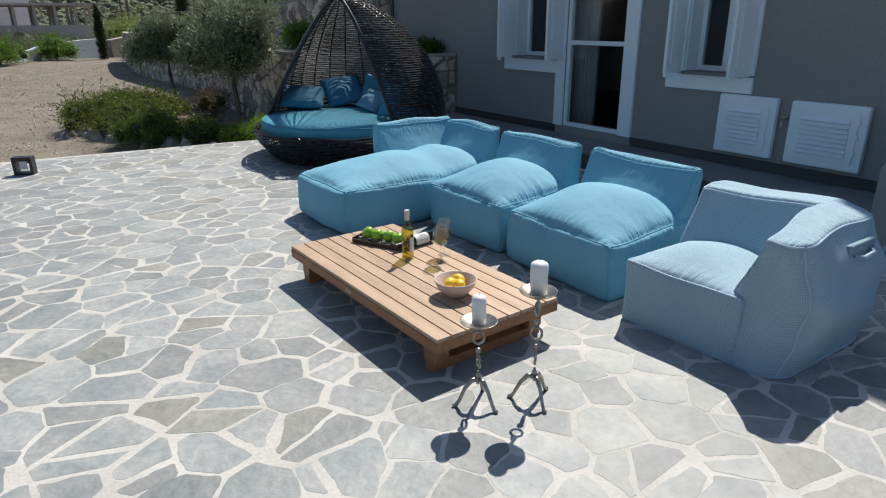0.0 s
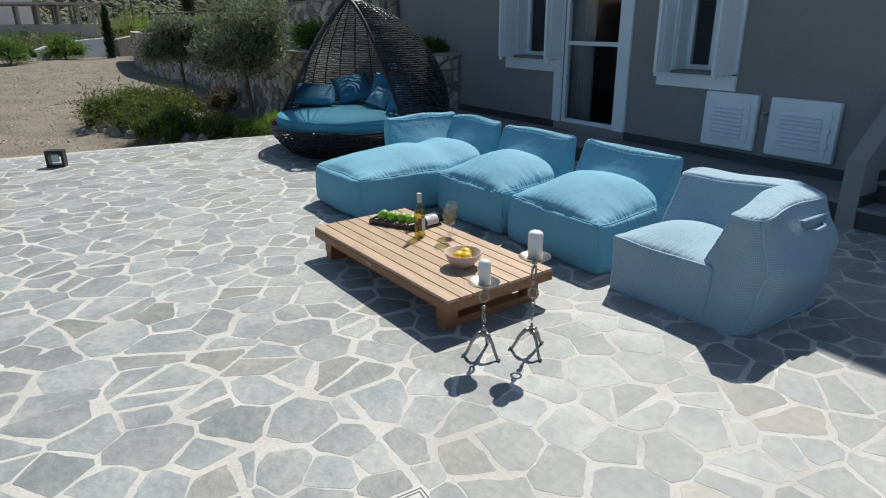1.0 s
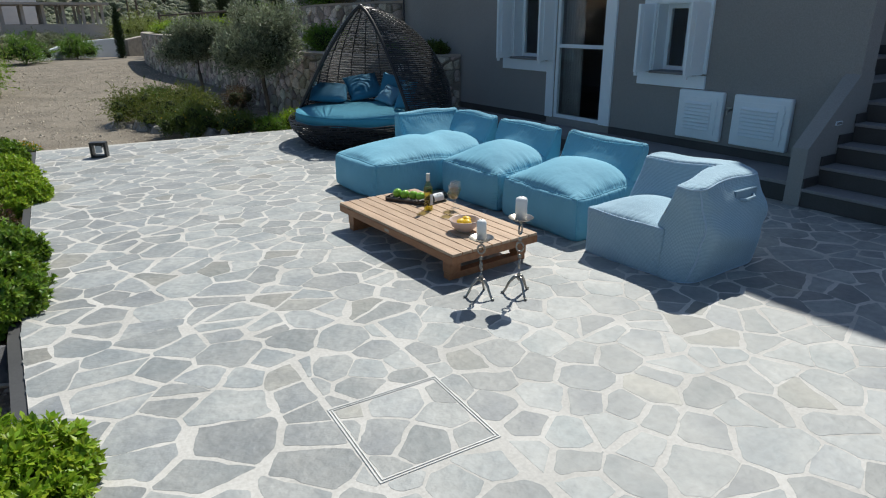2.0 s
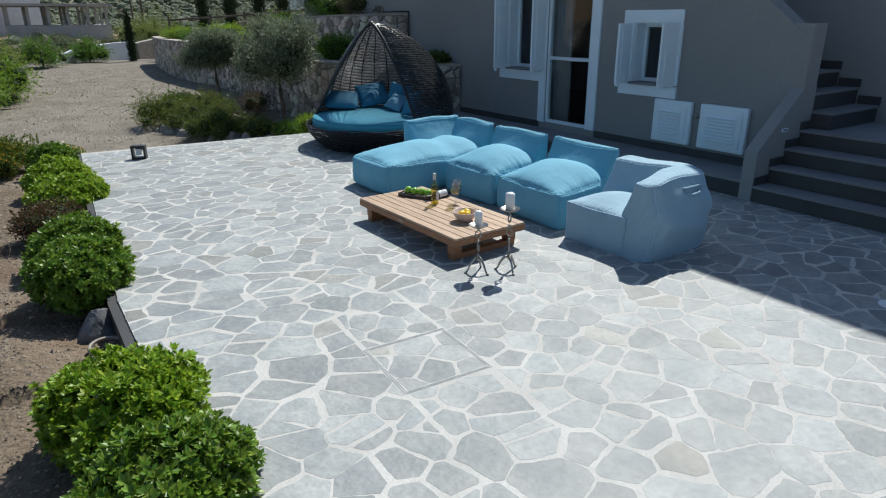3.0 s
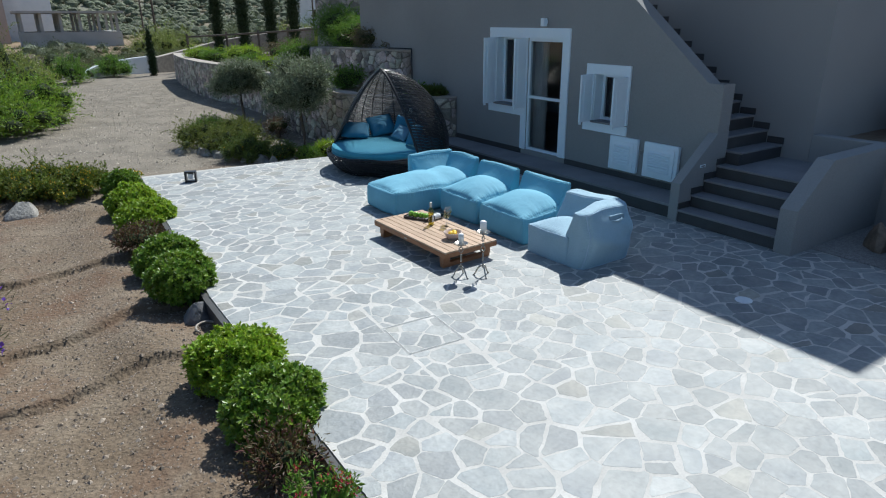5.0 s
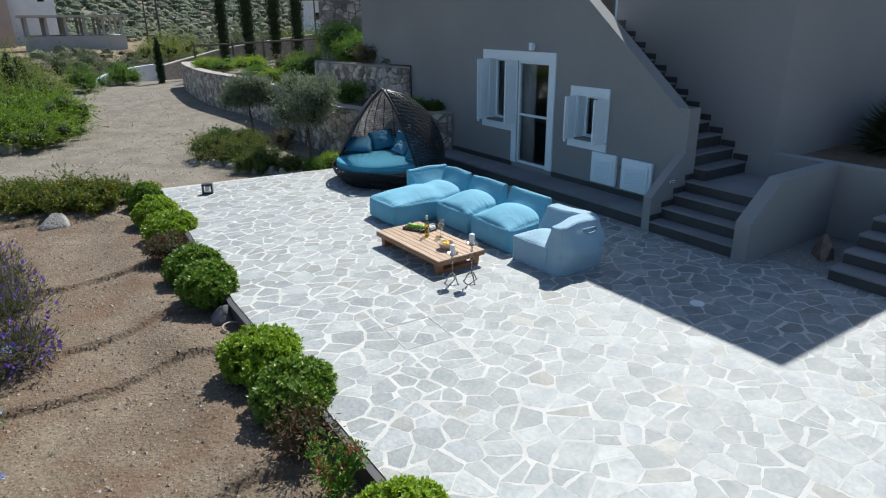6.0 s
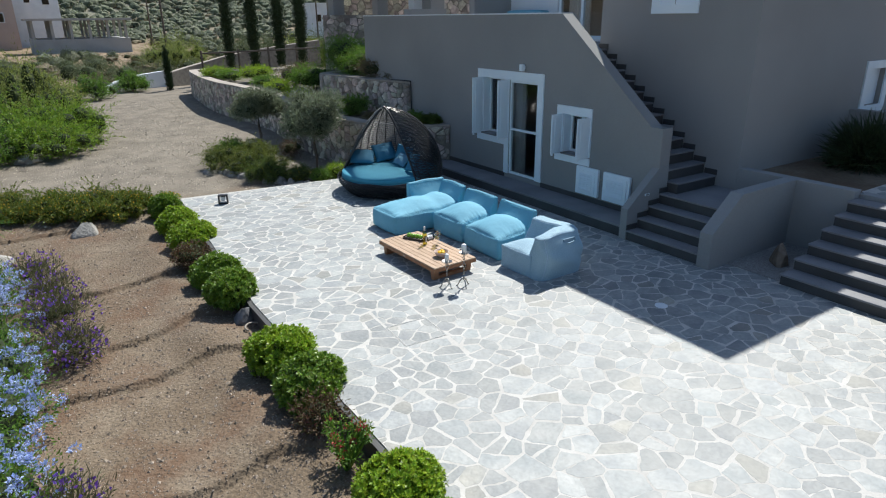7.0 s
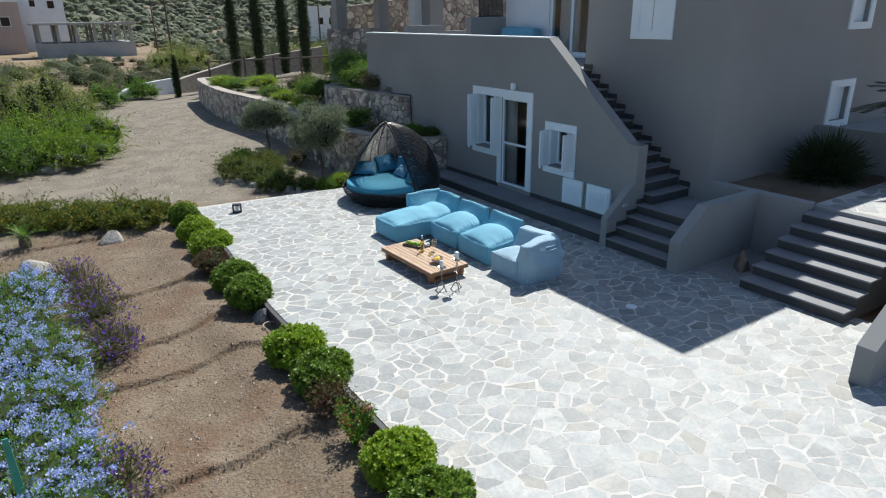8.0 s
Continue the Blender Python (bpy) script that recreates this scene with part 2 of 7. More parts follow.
xs = np.concatenate([np.array([-1500, -900, -500, -300, -180, -110, -70, -45, -30, -20]), np.arange(-14, -5.5, 0.5), np.arange(-5.5, -1.0, 0.05), np.arange(-1, 8.01, 0.5), np.array([10, 14, 20, 30, 45, 65, 90, 120, 160, 220, 300, 400, 550, 800, 1500])])
ys = np.concatenate([np.array([-800, -300, -100, -40, -20]), np.arange(-12, -4, 0.5), np.arange(-4, 9.5, 0.035), np.arange(9.5, 40, 0.6), np.arange(40, 130, 5), np.arange(130, 500, 20), np.array([550, 700, 1000, 1500, 2200])])
gv = [(x, y, ground_height(x, y)) for y in ys for x in xs]
nx = len(xs)
gf = [(j * nx + i, j * nx + i + 1, (j + 1) * nx + i + 1, (j + 1) * nx + i) for j in range(len(ys) - 1) for i in range(nx - 1)]
tagged(new("ground", mesh_of("ground", gv, gf, M["soil"], True)), "dry brown earth and gravel ground running to the hills", "ground", kind="structure")

# terrace bed with its dark edge
PAVE = [(-1.06, -12.0), (-1.06, 3.0), (-0.66, 9.4), (2.9, 9.02), (5.9, 8.8), (5.9, -12.0)]
pavement = structure("pavement", prism(bmesh.new(), PAVE, "z", -0.5, -0.0003), M["mortar"], "flagstone terrace with pale wide mortar joints")
# thin kerb in the dark skirting colour, just below the paving
structure("kerb_terrace", prism(bmesh.new(), [(-1.13, -12.0), (-1.13, 3.0), (-0.73, 9.4), (-0.664, 9.4), (-1.064, 3.0), (-1.064, -12.0)], "z", -0.6, -0.012), M["skirting"], "dark edge band of the raised terrace")

# ---- house ----
FX, BX, TZ = 5.94, 7.3, 3.06
RW, SK = M["render"], M["skirting"]
bm = bmesh.new()
DOOR, WIN1, WIN2 = (5.08, 6.03, 0.3, 2.41), (6.14, 7.0, 1.13, 2.42), (3.62, 4.28, 1.08, 1.87)
wall_with_holes(bm, 4.5, 13.0, -0.3, 3.76, FX, FX + 0.26, [DOOR, WIN1])
structure("wall_front", bm, RW, "grey rendered front wall of the house")
bm = bmesh.new()
wall_with_holes(bm, 1.85, 4.5, -0.3, WIN2[3] + 0.0, FX, FX + 0.26, [(WIN2[0], WIN2[1], WIN2[2], WIN2[3])])
bmesh.ops.delete(bm, geom=[f for f in bm.faces if f.calc_center_median().z > WIN2[3] - 1e-4 and abs(f.normal.z) > 0.9], context="FACES")
structure("wall_stair_low", bm, RW, "grey rendered wall below the stair")
SL = (3.76 - 1.64) / (4.5 - 1.85)
yk = 1.85 + (WIN2[3] - 1.64) / SL
structure("wall_stair", prism(bmesh.new(), [(yk, WIN2[3]), (4.5, WIN2[3]), (4.5, 3.76)], "x", FX, FX + 0.26), RW, "grey rendered stair parapet with a sloping top")
structure("wall_stair_end", boxes((FX + 0.002, FX + 0.258, 1.852, 2.14, 1.64, 1.66)), RW, "grey rendered end of the stair parapet")
structure("wall_end", boxes((FX + 0.26, 10.0, 12.74, 13.0, -0.3, 3.76)), RW, "grey rendered end wall of the terrace floor")
structure("coping_parapet", prism(bmesh.new(), [(4.48, 3.76), (13.01, 3.76), (13.01, 3.785), (4.48, 3.785)], "x", FX - 0.012, FX + 0.272), M["whitewall"], "pale coping on the terrace parapet")
structure("coping_stair", prism(bmesh.new(), [(1.87, 1.642 + SL * 0.02), (4.48, 3.744), (4.48, 3.77), (1.87, 1.67 + SL * 0.02)], "x", FX - 0.004, FX + 0.264), RW, "rendered sloping coping of the stair parapet")
structure("ceiling_terrace_floor", boxes((FX + 0.26, 10.2, 4.75, 12.74, 2.86, TZ)), M["screed"], "grey terrace floor slab over the lower room")
structure("floor_room", boxes((FX + 0.26, 10.2, 1.85, 12.74, -0.3, 0.24)), M["screed"], "dark floor of the lower room")
structure("wall_room_back", boxes((10.2, 10.4, 1.52, 12.74, -0.3, TZ - 0.21)), RW, "dark back wall of the lower room")
# upper storey
structure("wall_upper_side", boxes((BX, BX + 0.3, 1.5, 3.95, -0.3, 6.5), (BX, BX + 0.3, 3.95, 4.72, -0.3, 4.8)), RW, "grey rendered wall beside the stair")
structure("wall_upper_return", boxes((BX + 0.3, 10.0, 4.42, 4.72, -0.3, 4.8), (BX + 0.3, 10.25, 3.65, 3.95, 4.8, 6.5)), RW, "grey rendered return wall of the terrace")
bm = bmesh.new()
wall_with_holes(bm, 7.3, 15.0, -0.3, 6.5, 1.2, 1.5, [(11.5, 12.2, 1.87, 2.62), (11.75, 12.4, 4.0, 4.9)])
for v in bm.verts:
    v.co = (v.co.y, v.co.x, v.co.z)
structure("wall_upper_front", bm, RW, "grey rendered wall of the upper storey")
structure("roof_house", boxes((BX - 0.05, 10.0, 1.15, 3.95, 6.5, 6.6), (10.0, 15.0, 1.15, 11.0, 6.5, 6.6), (BX, 10.0, 3.95, 4.72, 4.8, 4.9)), M["whitewall"], "flat roof of the house")
bm = bmesh.new()
wall_with_holes(bm, 3.6, 11.0, TZ, 6.5, 10.0, 10.25, [(7.15, 8.95, TZ + 0.05, 5.5)])
structure("wall_white", bm, M["whitewall"], "white rendered wall on the upper terrace")
structure("wall_room_close", boxes((10.25, 15.0, 10.8, 11.0, TZ, 6.5), (14.8, 15.0, 1.5, 10.8, -0.3, 6.5)), RW, "grey rendered outer wall of the upper rooms")
structure("wall_terrace_far", boxes((8.6, 10.0, 11.0, 11.25, TZ, 4.19), (7.2, 8.6, 12.5, 12.74, TZ, 3.95)), RW, "low grey wall across the upper terrace")

# walkway and lower stair
structure("walkway", prism(bmesh.new(), [(5.28, 1.99), (5.3, 8.9), (FX, 8.6), (FX, 1.99)], "z", -0.3, 0.2), M["screed"], "raised grey screed walkway along the house")
structure("skirting_walkway", prism(bmesh.new(), [(5.268, 1.99), (5.288, 8.9), (5.298, 8.9), (5.278, 1.99)], "z", -0.02, 0.165), SK, "dark riser strip along the raised walkway")
structure("skirting_house", boxes((FX - 0.012, FX, 1.99, 4.9, 0.2, 0.3), (FX - 0.012, FX, 6.16, 8.55, 0.2, 0.3)), SK, "dark skirting at the foot of the wall")
RISE, GO, LZ = 0.18, 0.265, 0.72
stair = tagged(new("stair_lower"), "short flight of grey rendered steps", "stair", kind="structure")
for i in range(4):
    x0 = 5.22 + GO * i
    # risers take the dark skirting colour, treads the paler screed
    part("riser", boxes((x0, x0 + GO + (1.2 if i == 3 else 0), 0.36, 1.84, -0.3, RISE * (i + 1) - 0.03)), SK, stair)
    part("tread", boxes((x0 - 0.02, x0 + GO + (1.02 if i == 3 else 0), 0.36, 1.84, RISE * (i + 1) - 0.03, RISE * (i + 1)), bevel=0.006), M["screed"], stair)
    part("skirting", boxes((x0 - 0.02, x0 + GO - 0.022, 1.826, 1.84, RISE * (i + 1), RISE * (i + 1) + 0.09)), SK, stair)
structure("wall_cheek_inner", prism(bmesh.new(), [(5.2, -0.3), (5.2, 0.55), (FX + 0.02, 1.2), (FX + 0.26, 1.2), (FX + 0.26, -0.3)], "y", 1.842, 1.99), RW, "grey rendered stair cheek with sloping top")
structure("wall_cheek_outer", prism(bmesh.new(), [(5.14, -0.3), (5.14, 0.57), (5.8, 1.11), (7.3, 1.12), (7.3, -0.3)], "y", 0.14, 0.358), RW, "grey rendered stair cheek with sloping top")
upper = tagged(new("stair_upper"), "long flight of grey rendered steps up to the terrace", "stair", kind="structure")
for i in range(12):
    y0, z1 = 1.62 + 0.262 * i, LZ + 0.195 * (i + 1)
    # same dark colour on these risers as on the skirting
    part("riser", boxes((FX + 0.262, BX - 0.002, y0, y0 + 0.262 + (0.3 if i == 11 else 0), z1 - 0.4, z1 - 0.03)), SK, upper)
    part("tread", boxes((FX + 0.262, BX - 0.002, y0 - 0.02, y0 + 0.262 + (0.1 if i == 11 else 0), z1 - 0.03, z1), bevel=0.006), M["screed"], upper)
    part("skirting", boxes((BX - 0.016, BX - 0.002, y0 - 0.02, y0 + 0.24, z1, z1 + 0.1)), SK, upper)
structure("landing_fill", boxes((6.3, BX - 0.002, 0.36, 1.62, -0.3, LZ - 0.002)), M["screed"], "grey landing between the two flights")
structure("wall_under_stair", boxes((FX + 0.27, BX - 0.01, 1.64, 1.75, -0.3, LZ)), RW, "wall closing the space under the stair")

# second stair, garden wall, raised court
structure("wall_garden", boxes((7.3, 7.5, -0.78, 1.2, -0.3, 1.12), (7.46, 7.66, -6.0, -0.78, -0.3, 1.06), bevel=0.012), RW, "low grey rendered garden wall")
stair2 = tagged(new("stair_garden"), "wide flight of grey rendered garden steps", "stair", kind="structure")
for i in range(6):
    x0, z1 = 5.53 + 0.32 * i, 0.165 * (i + 1)
    # risers darker than the treads, in the skirting colour
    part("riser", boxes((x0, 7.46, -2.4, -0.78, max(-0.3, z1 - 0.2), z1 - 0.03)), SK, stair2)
    part("tread", boxes((x0 - 0.02, x0 + 0.32, -2.4, -0.77, z1 - 0.03, z1), bevel=0.006), M["screed"], stair2)
structure("wall_cheek_garden", prism(bmesh.new(), [(4.02, -0.3), (4.02, 0.5), (4.75, 1.02), (7.46, 1.06), (7.46, -0.3)], "y", -3.42, -3.2), RW, "grey rendered stair cheek with sloping top")
structure("ground_planter", boxes((7.5, 11.0, -0.72, 1.2, -0.3, 0.98)), M["soil"], "brown soil of the raised planting bed")
structure("pavement_court", boxes((7.66, 11.0, -4.6, -0.72, -0.3, 1.045)), M["mortar"], "pale mortar bed of the upper paved court")
structure("wall_planter", boxes((11.0, 11.2, -3.0, 1.2, 0.9, 1.85), (11.2, 15.0, -3.0, 1.2, 0.9, 1.7)), RW, "low grey planter wall")
structure("gravel_strip", boxes((5.62, 7.3, -0.77, 0.14, -0.3, 0.012)), mat("gravel", (0.28, 0.27, 0.26), (0.4, 0.39, 0.37), 0.9, 30, 90, 1.0, grain=0.9, dist=0.03), "grey gravel strip between the stairs")

# ---- joinery ----
W = M["white"]


def glass_material():
    m = bpy.data.materials.new("window_glass")
    m.use_nodes = True
    b = m.node_tree.nodes["Principled BSDF"]
    b.inputs["Base Color"].default_value = (0.9, 0.93, 0.93, 1)
    b.inputs["Roughness"].default_value, b.inputs["Transmission Weight"].default_value = 0.02, 1.0
    b.inputs["IOR"].default_value = 1.45
    return m


M["glass"] = glass_material()


def pane(name, bm, parent):
    ob = part(name, bm, M["glass"], parent)
    ob.visible_shadow = False
    return ob


def shutter(parent, y, z0, z1, ang, sign, width=0.28):
    """A boarded shutter leaf hinged at (FX - 0.03, y), standing out from the wall."""
    bm = bmesh.new()
    box(bm, -width, 0, -0.018, 0.018, z0, z1, 0.004)
    ob = part("shutter", bm, W, parent, "white painted wooden shutter standing open")
    ob.matrix_local = pose(FX - 0.03, y, 0, 0, 0, ang)
    for s in (-1, 1):
        part("panel", boxes((-width + 0.07, -0.07, s * 0.022 - 0.004, s * 0.022 + 0.004, z0 + 0.09, z1 - 0.09), bevel=0.003), W, ob)
    for z in (z0 + 0.12, z1 - 0.15):
        part("hinge", boxes((-0.05, 0.04, -0.026, 0.026, z, z + 0.02)), W, ob)
    part("shutter_stay", boxes((-width + 0.02, -width + 0.045, -0.02, 0.02, z0 - 0.04, z0)), W, ob)


# surround of door and window, in one L-shaped band
surround = tagged(new("trim_door_window"), "white plaster surround of the door and window", "trim", kind="structure")
P = FX - 0.03
part("surround", boxes((P, FX, 4.9, 5.08, 0.3, 2.41), (P, FX, 4.9, 7.18, 2.41, 2.59), (P, FX, 6.03, 6.14, 0.3, 2.41), (P, FX, 6.14, 6.17, 0.3, 0.95),
                       (P, FX, 7.0, 7.18, 1.13, 2.41), (P, FX, 6.14, 7.2, 0.95, 1.11)), W, surround)
part("sill", boxes((P - 0.03, FX + 0.255, 6.14, 7.0, 1.105, 1.135), bevel=0.004), M["screed"], surround, "grey window sill")
trim2 = tagged(new("trim_small_window"), "white plaster surround of the small window", "trim", kind="structure")
part("surround", boxes((P, FX, 3.5, 3.62, 1.08, 2.03), (P, FX, 4.28, 4.46, 1.08, 2.03), (P, FX, 3.62, 4.28, 1.87, 2.03), (P, FX, 3.5, 4.48, 0.91, 1.06)), W, trim2)
part("sill", boxes((P - 0.03, FX + 0.255, 3.62, 4.28, 1.055, 1.085), bevel=0.004), M["screed"], trim2, "grey window sill")


def window(name, y0, y1, z0, z1, label):
    w = tagged(new(name), label, "window", kind="structure")
    part("reveal", boxes((FX + 0.002, FX + 0.255, y0 - 0.0, y0 + 0.012, z0, z1), (FX + 0.002, FX + 0.255, y1 - 0.012, y1, z0, z1), (FX + 0.002, FX + 0.255, y0 + 0.012, y1 - 0.012, z1 - 0.012, z1)), W, w)
    a, b, c, d = y0 + 0.012, y1 - 0.012, z0 + 0.006, z1 - 0.012
    part("window_frame", boxes((FX + 0.19, FX + 0.24, a, a + 0.05, c, d), (FX + 0.19, FX + 0.24, b - 0.05, b, c, d), (FX + 0.19, FX + 0.24, a + 0.05, b - 0.05, c, c + 0.05), (FX + 0.19, FX + 0.24, a + 0.05, b - 0.05, d - 0.05, d)), W, w)
    ym = (a + b) / 2
    part("sash", boxes((FX + 0.195, FX + 0.235, ym - 0.035, ym + 0.035, c + 0.05, d - 0.05)), W, w)
    pane("pane", boxes((FX + 0.21, FX + 0.218, a + 0.05, ym - 0.035, c + 0.05, d - 0.05)), w)
    pane("pane", boxes((FX + 0.21, FX + 0.218, ym + 0.035, b - 0.05, c + 0.05, d - 0.05)), w)
    return w


w1 = window("window_1", *WIN1[:2], *WIN1[2:], "white framed window with open shutters")
shutter(w1, 7.02, 1.12, 2.4, 2, 1)
shutter(w1, 6.06, 1.12, 2.4, -2, -1)
w2 = window("window_2", *WIN2[:2], *WIN2[2:], "small white framed window with open shutters")
shutter(w2, 4.32, 1.07, 1.86, 4, 1)
shutter(w2, 3.55, 1.07, 1.86, -8, -1)

door = tagged(new("door_1"), "white framed glass door standing closed", "door", kind="structure")
D0, D1, DZ0, DZ1 = DOOR
part("door_frame", boxes((FX + 0.02, FX + 0.08, D0, D0 + 0.05, DZ0, DZ1), (FX + 0.02, FX + 0.08, D1 - 0.05, D1, DZ0, DZ1), (FX + 0.02, FX + 0.08, D0 + 0.05, D1 - 0.05, DZ1 - 0.06, DZ1), (FX + 0.02, FX + 0.08, D0 + 0.05, D1 - 0.05, DZ0, DZ0 + 0.05)), W, door)
part("rail", boxes((FX + 0.03, FX + 0.07, D0 + 0.05, D1 - 0.05, 1.3, 1.35)), W, door)
pane("pane", boxes((FX + 0.045, FX + 0.053, D0 + 0.05, D1 - 0.05, DZ0 + 0.05, 1.3)), door)
pane("pane", boxes((FX + 0.045, FX + 0.053, D0 + 0.05, D1 - 0.05, 1.35, DZ1 - 0.06)), door)
bm = bmesh.new()
for i in range(7):
    tube(bm, [(FX + 0.22, 5.72 + 0.05 * i, 0.28), (FX + 0.22, 5.72 + 0.05 * i, 2.5)], 0.034, 8)
tagged(part("curtain", bm, mat("curtain", (0.3, 0.3, 0.3), (0.36, 0.36, 0.36), 0.9, 4, 90, 0.1), smooth=True), "pale grey curtain hanging behind the glass door", "curtain")


def vent_door(y0, y1, z0, z1, label):
    v = empty("vent_door", label, "vent", group="louvred vent doors on the wall")
    part("frame", boxes((FX - 0.07, FX - 0.002, y0, y1, z0, z1), bevel=0.02), W, v)
    part("leaf", boxes((FX - 0.083, FX - 0.071, y0 + 0.07, y1 - 0.06, z0 + 0.06, z1 - 0.07), bevel=0.003), W, v)
    n = 8
    for i in range(n):
        z = z0 + 0.13 + (z1 - z0 - 0.27) * i / (n - 1)
        s = part("slat", boxes((-0.018, 0.018, y0 + 0.13, y1 - 0.12, -0.004, 0.004)), W, v)
        s.matrix_local = pose(FX - 0.096, 0, z, 0, -42, 0)
    for z in (z0 + 0.14, (z0 + z1) / 2, z1 - 0.16):
        part("hinge", boxes((FX - 0.098, FX - 0.084, y0 + 0.05, y0 + 0.075, z, z + 0.045), bevel=0.003), W, v)


vent_door(3.2, 3.79, 0.34, 0.9, "white painted louvred vent door beside the tap")
vent_door(2.41, 3.07, 0.34, 0.9, "wider white painted louvred vent door by the stair")
lamp = empty("wall_lamp", "small white wall lamp above the door", "lamp")
part("bracket", boxes((FX - 0.03, FX - 0.001, 5.52, 5.58, 2.66, 2.72), bevel=0.004), W, lamp)
part("shade", boxes((FX - 0.11, FX - 0.031, 5.5, 5.6, 2.62, 2.76), bevel=0.01), W, lamp)
tap = empty("garden_tap", "small metal garden tap on the wall", "tap")
M["steel"] = mat("worn_metal", (0.30, 0.28, 0.25), (0.42, 0.39, 0.35), 0.32, 20, 90, 0.2, metal=1.0)
part("pipe", tube(bmesh.new(), [(FX, 3.12, 0.72), (FX - 0.06, 3.12, 0.72), (FX - 0.09, 3.12, 0.7), (FX - 0.095, 3.12, 0.66)], 0.011, 8), M["steel"], tap)
part("handle", boxes((FX - 0.065, FX - 0.045, 3.09, 3.15, 0.735, 0.745)), M["steel"], tap)

step = empty("step_light", "small pale recessed step light on the stair cheek", "lamp")
part("housing", boxes((5.61, 5.73, 1.832, 1.8415, 0.73, 0.77), bevel=0.003), M["white"], step)
part("lens", boxes((5.625, 5.715, 1.829, 1.8315, 0.738, 0.762)), M["screed"], step)
pipe = empty("metal_pipe", "thin black metal pipe round the end of the stone wall", "pipe")
part("riser", tube(bmesh.new(), [(5.885, 10.24, 1.3), (5.885, 10.24, 2.07)], 0.016, 8), M["black"], pipe, smooth=True)
part("rail", tube(bmesh.new(), [(5.885, 10.24, 2.07), (5.8, 10.65, 2.075), (5.72, 11.05, 2.07)], 0.016, 8), M["black"], pipe, smooth=True)

# upper window and side windows
for nm, xr, zr in (("window_3", (11.5, 12.2), (1.87, 2.62)), ("window_4", (11.75, 12.4), (4.0, 4.9))):
    w = tagged(new(nm), "small window with a white surround and shutters", "window", kind="structure")
    (a, b), (c, d) = xr, zr
    part("surround", boxes((a - 0.18, a, 1.165, 1.2, c - 0.0, d + 0.16), (b, b + 0.18, 1.165, 1.2, c - 0.0, d + 0.16), (a, b, 1.165, 1.2, d, d + 0.16), (a - 0.18, b + 0.18, 1.165, 1.2, c - 0.15, c)), W, w)
    part("shutter", boxes((a + 0.12, b, 1.3, 1.33, c, d)), W, w)
    pane("pane", boxes((a, a + 0.12, 1.31, 1.32, c, d)), w)
w = tagged(new("window_5"), "shuttered window with a white surround", "window", kind="structure")
part("surround", boxes((BX - 0.035, BX, 2.4, 2.6, 3.9, 5.2), (BX - 0.035, BX, 3.24, 3.44, 3.9, 5.2), (BX - 0.035, BX, 2.6, 3.24, 5.0, 5.2), (BX - 0.035, BX, 2.4, 3.44, 3.74, 3.9)), W, w)
part("shutter", boxes((BX - 0.012, BX - 0.001, 2.6, 2.91, 3.9, 5.0), (BX - 0.012, BX - 0.001, 2.93, 3.24, 3.9, 5.0)), W, w)
gd = tagged(new("door_2"), "white framed sliding glass door on the upper terrace", "door", kind="structure")
part("door_frame", boxes((10.05, 10.12, 7.15, 7.25, 3.11, 5.5), (10.05, 10.12, 8.85, 8.95, 3.11, 5.5), (10.05, 10.12, 7.98, 8.08, 3.11, 5.5), (10.05, 10.12, 7.25, 8.85, 3.11, 3.2)), W, gd)
pane("pane", boxes((10.08, 10.09, 7.25, 7.98, 3.2, 5.5)), gd)
pane("pane", boxes((10.08, 10.09, 8.08, 8.85, 3.2, 5.5)), gd)
structure("floor_upper_room", boxes((10.25, 12.5, 4.72, 10.8, TZ - 0.12, TZ - 0.002)), M["screed"], "grey floor of the upper room")
bm = bmesh.new()
for i in range(8):
    tube(bm, [(10.42, 8.12 + 0.1 * i, TZ), (10.42, 8.12 + 0.1 * i, 5.5)], 0.055, 8)
tagged(part("curtain", bm, mat("pale_curtain", (0.5, 0.5, 0.49), (0.58, 0.58, 0.57), 0.9, 4, 90, 0.1), smooth=True), "pale curtain behind the upper sliding door", "curtain")
structure("wall_upper_room", boxes((12.5, 12.7, 4.72, 11.0, TZ, 6.5)), RW, "dark back wall of the upper room")

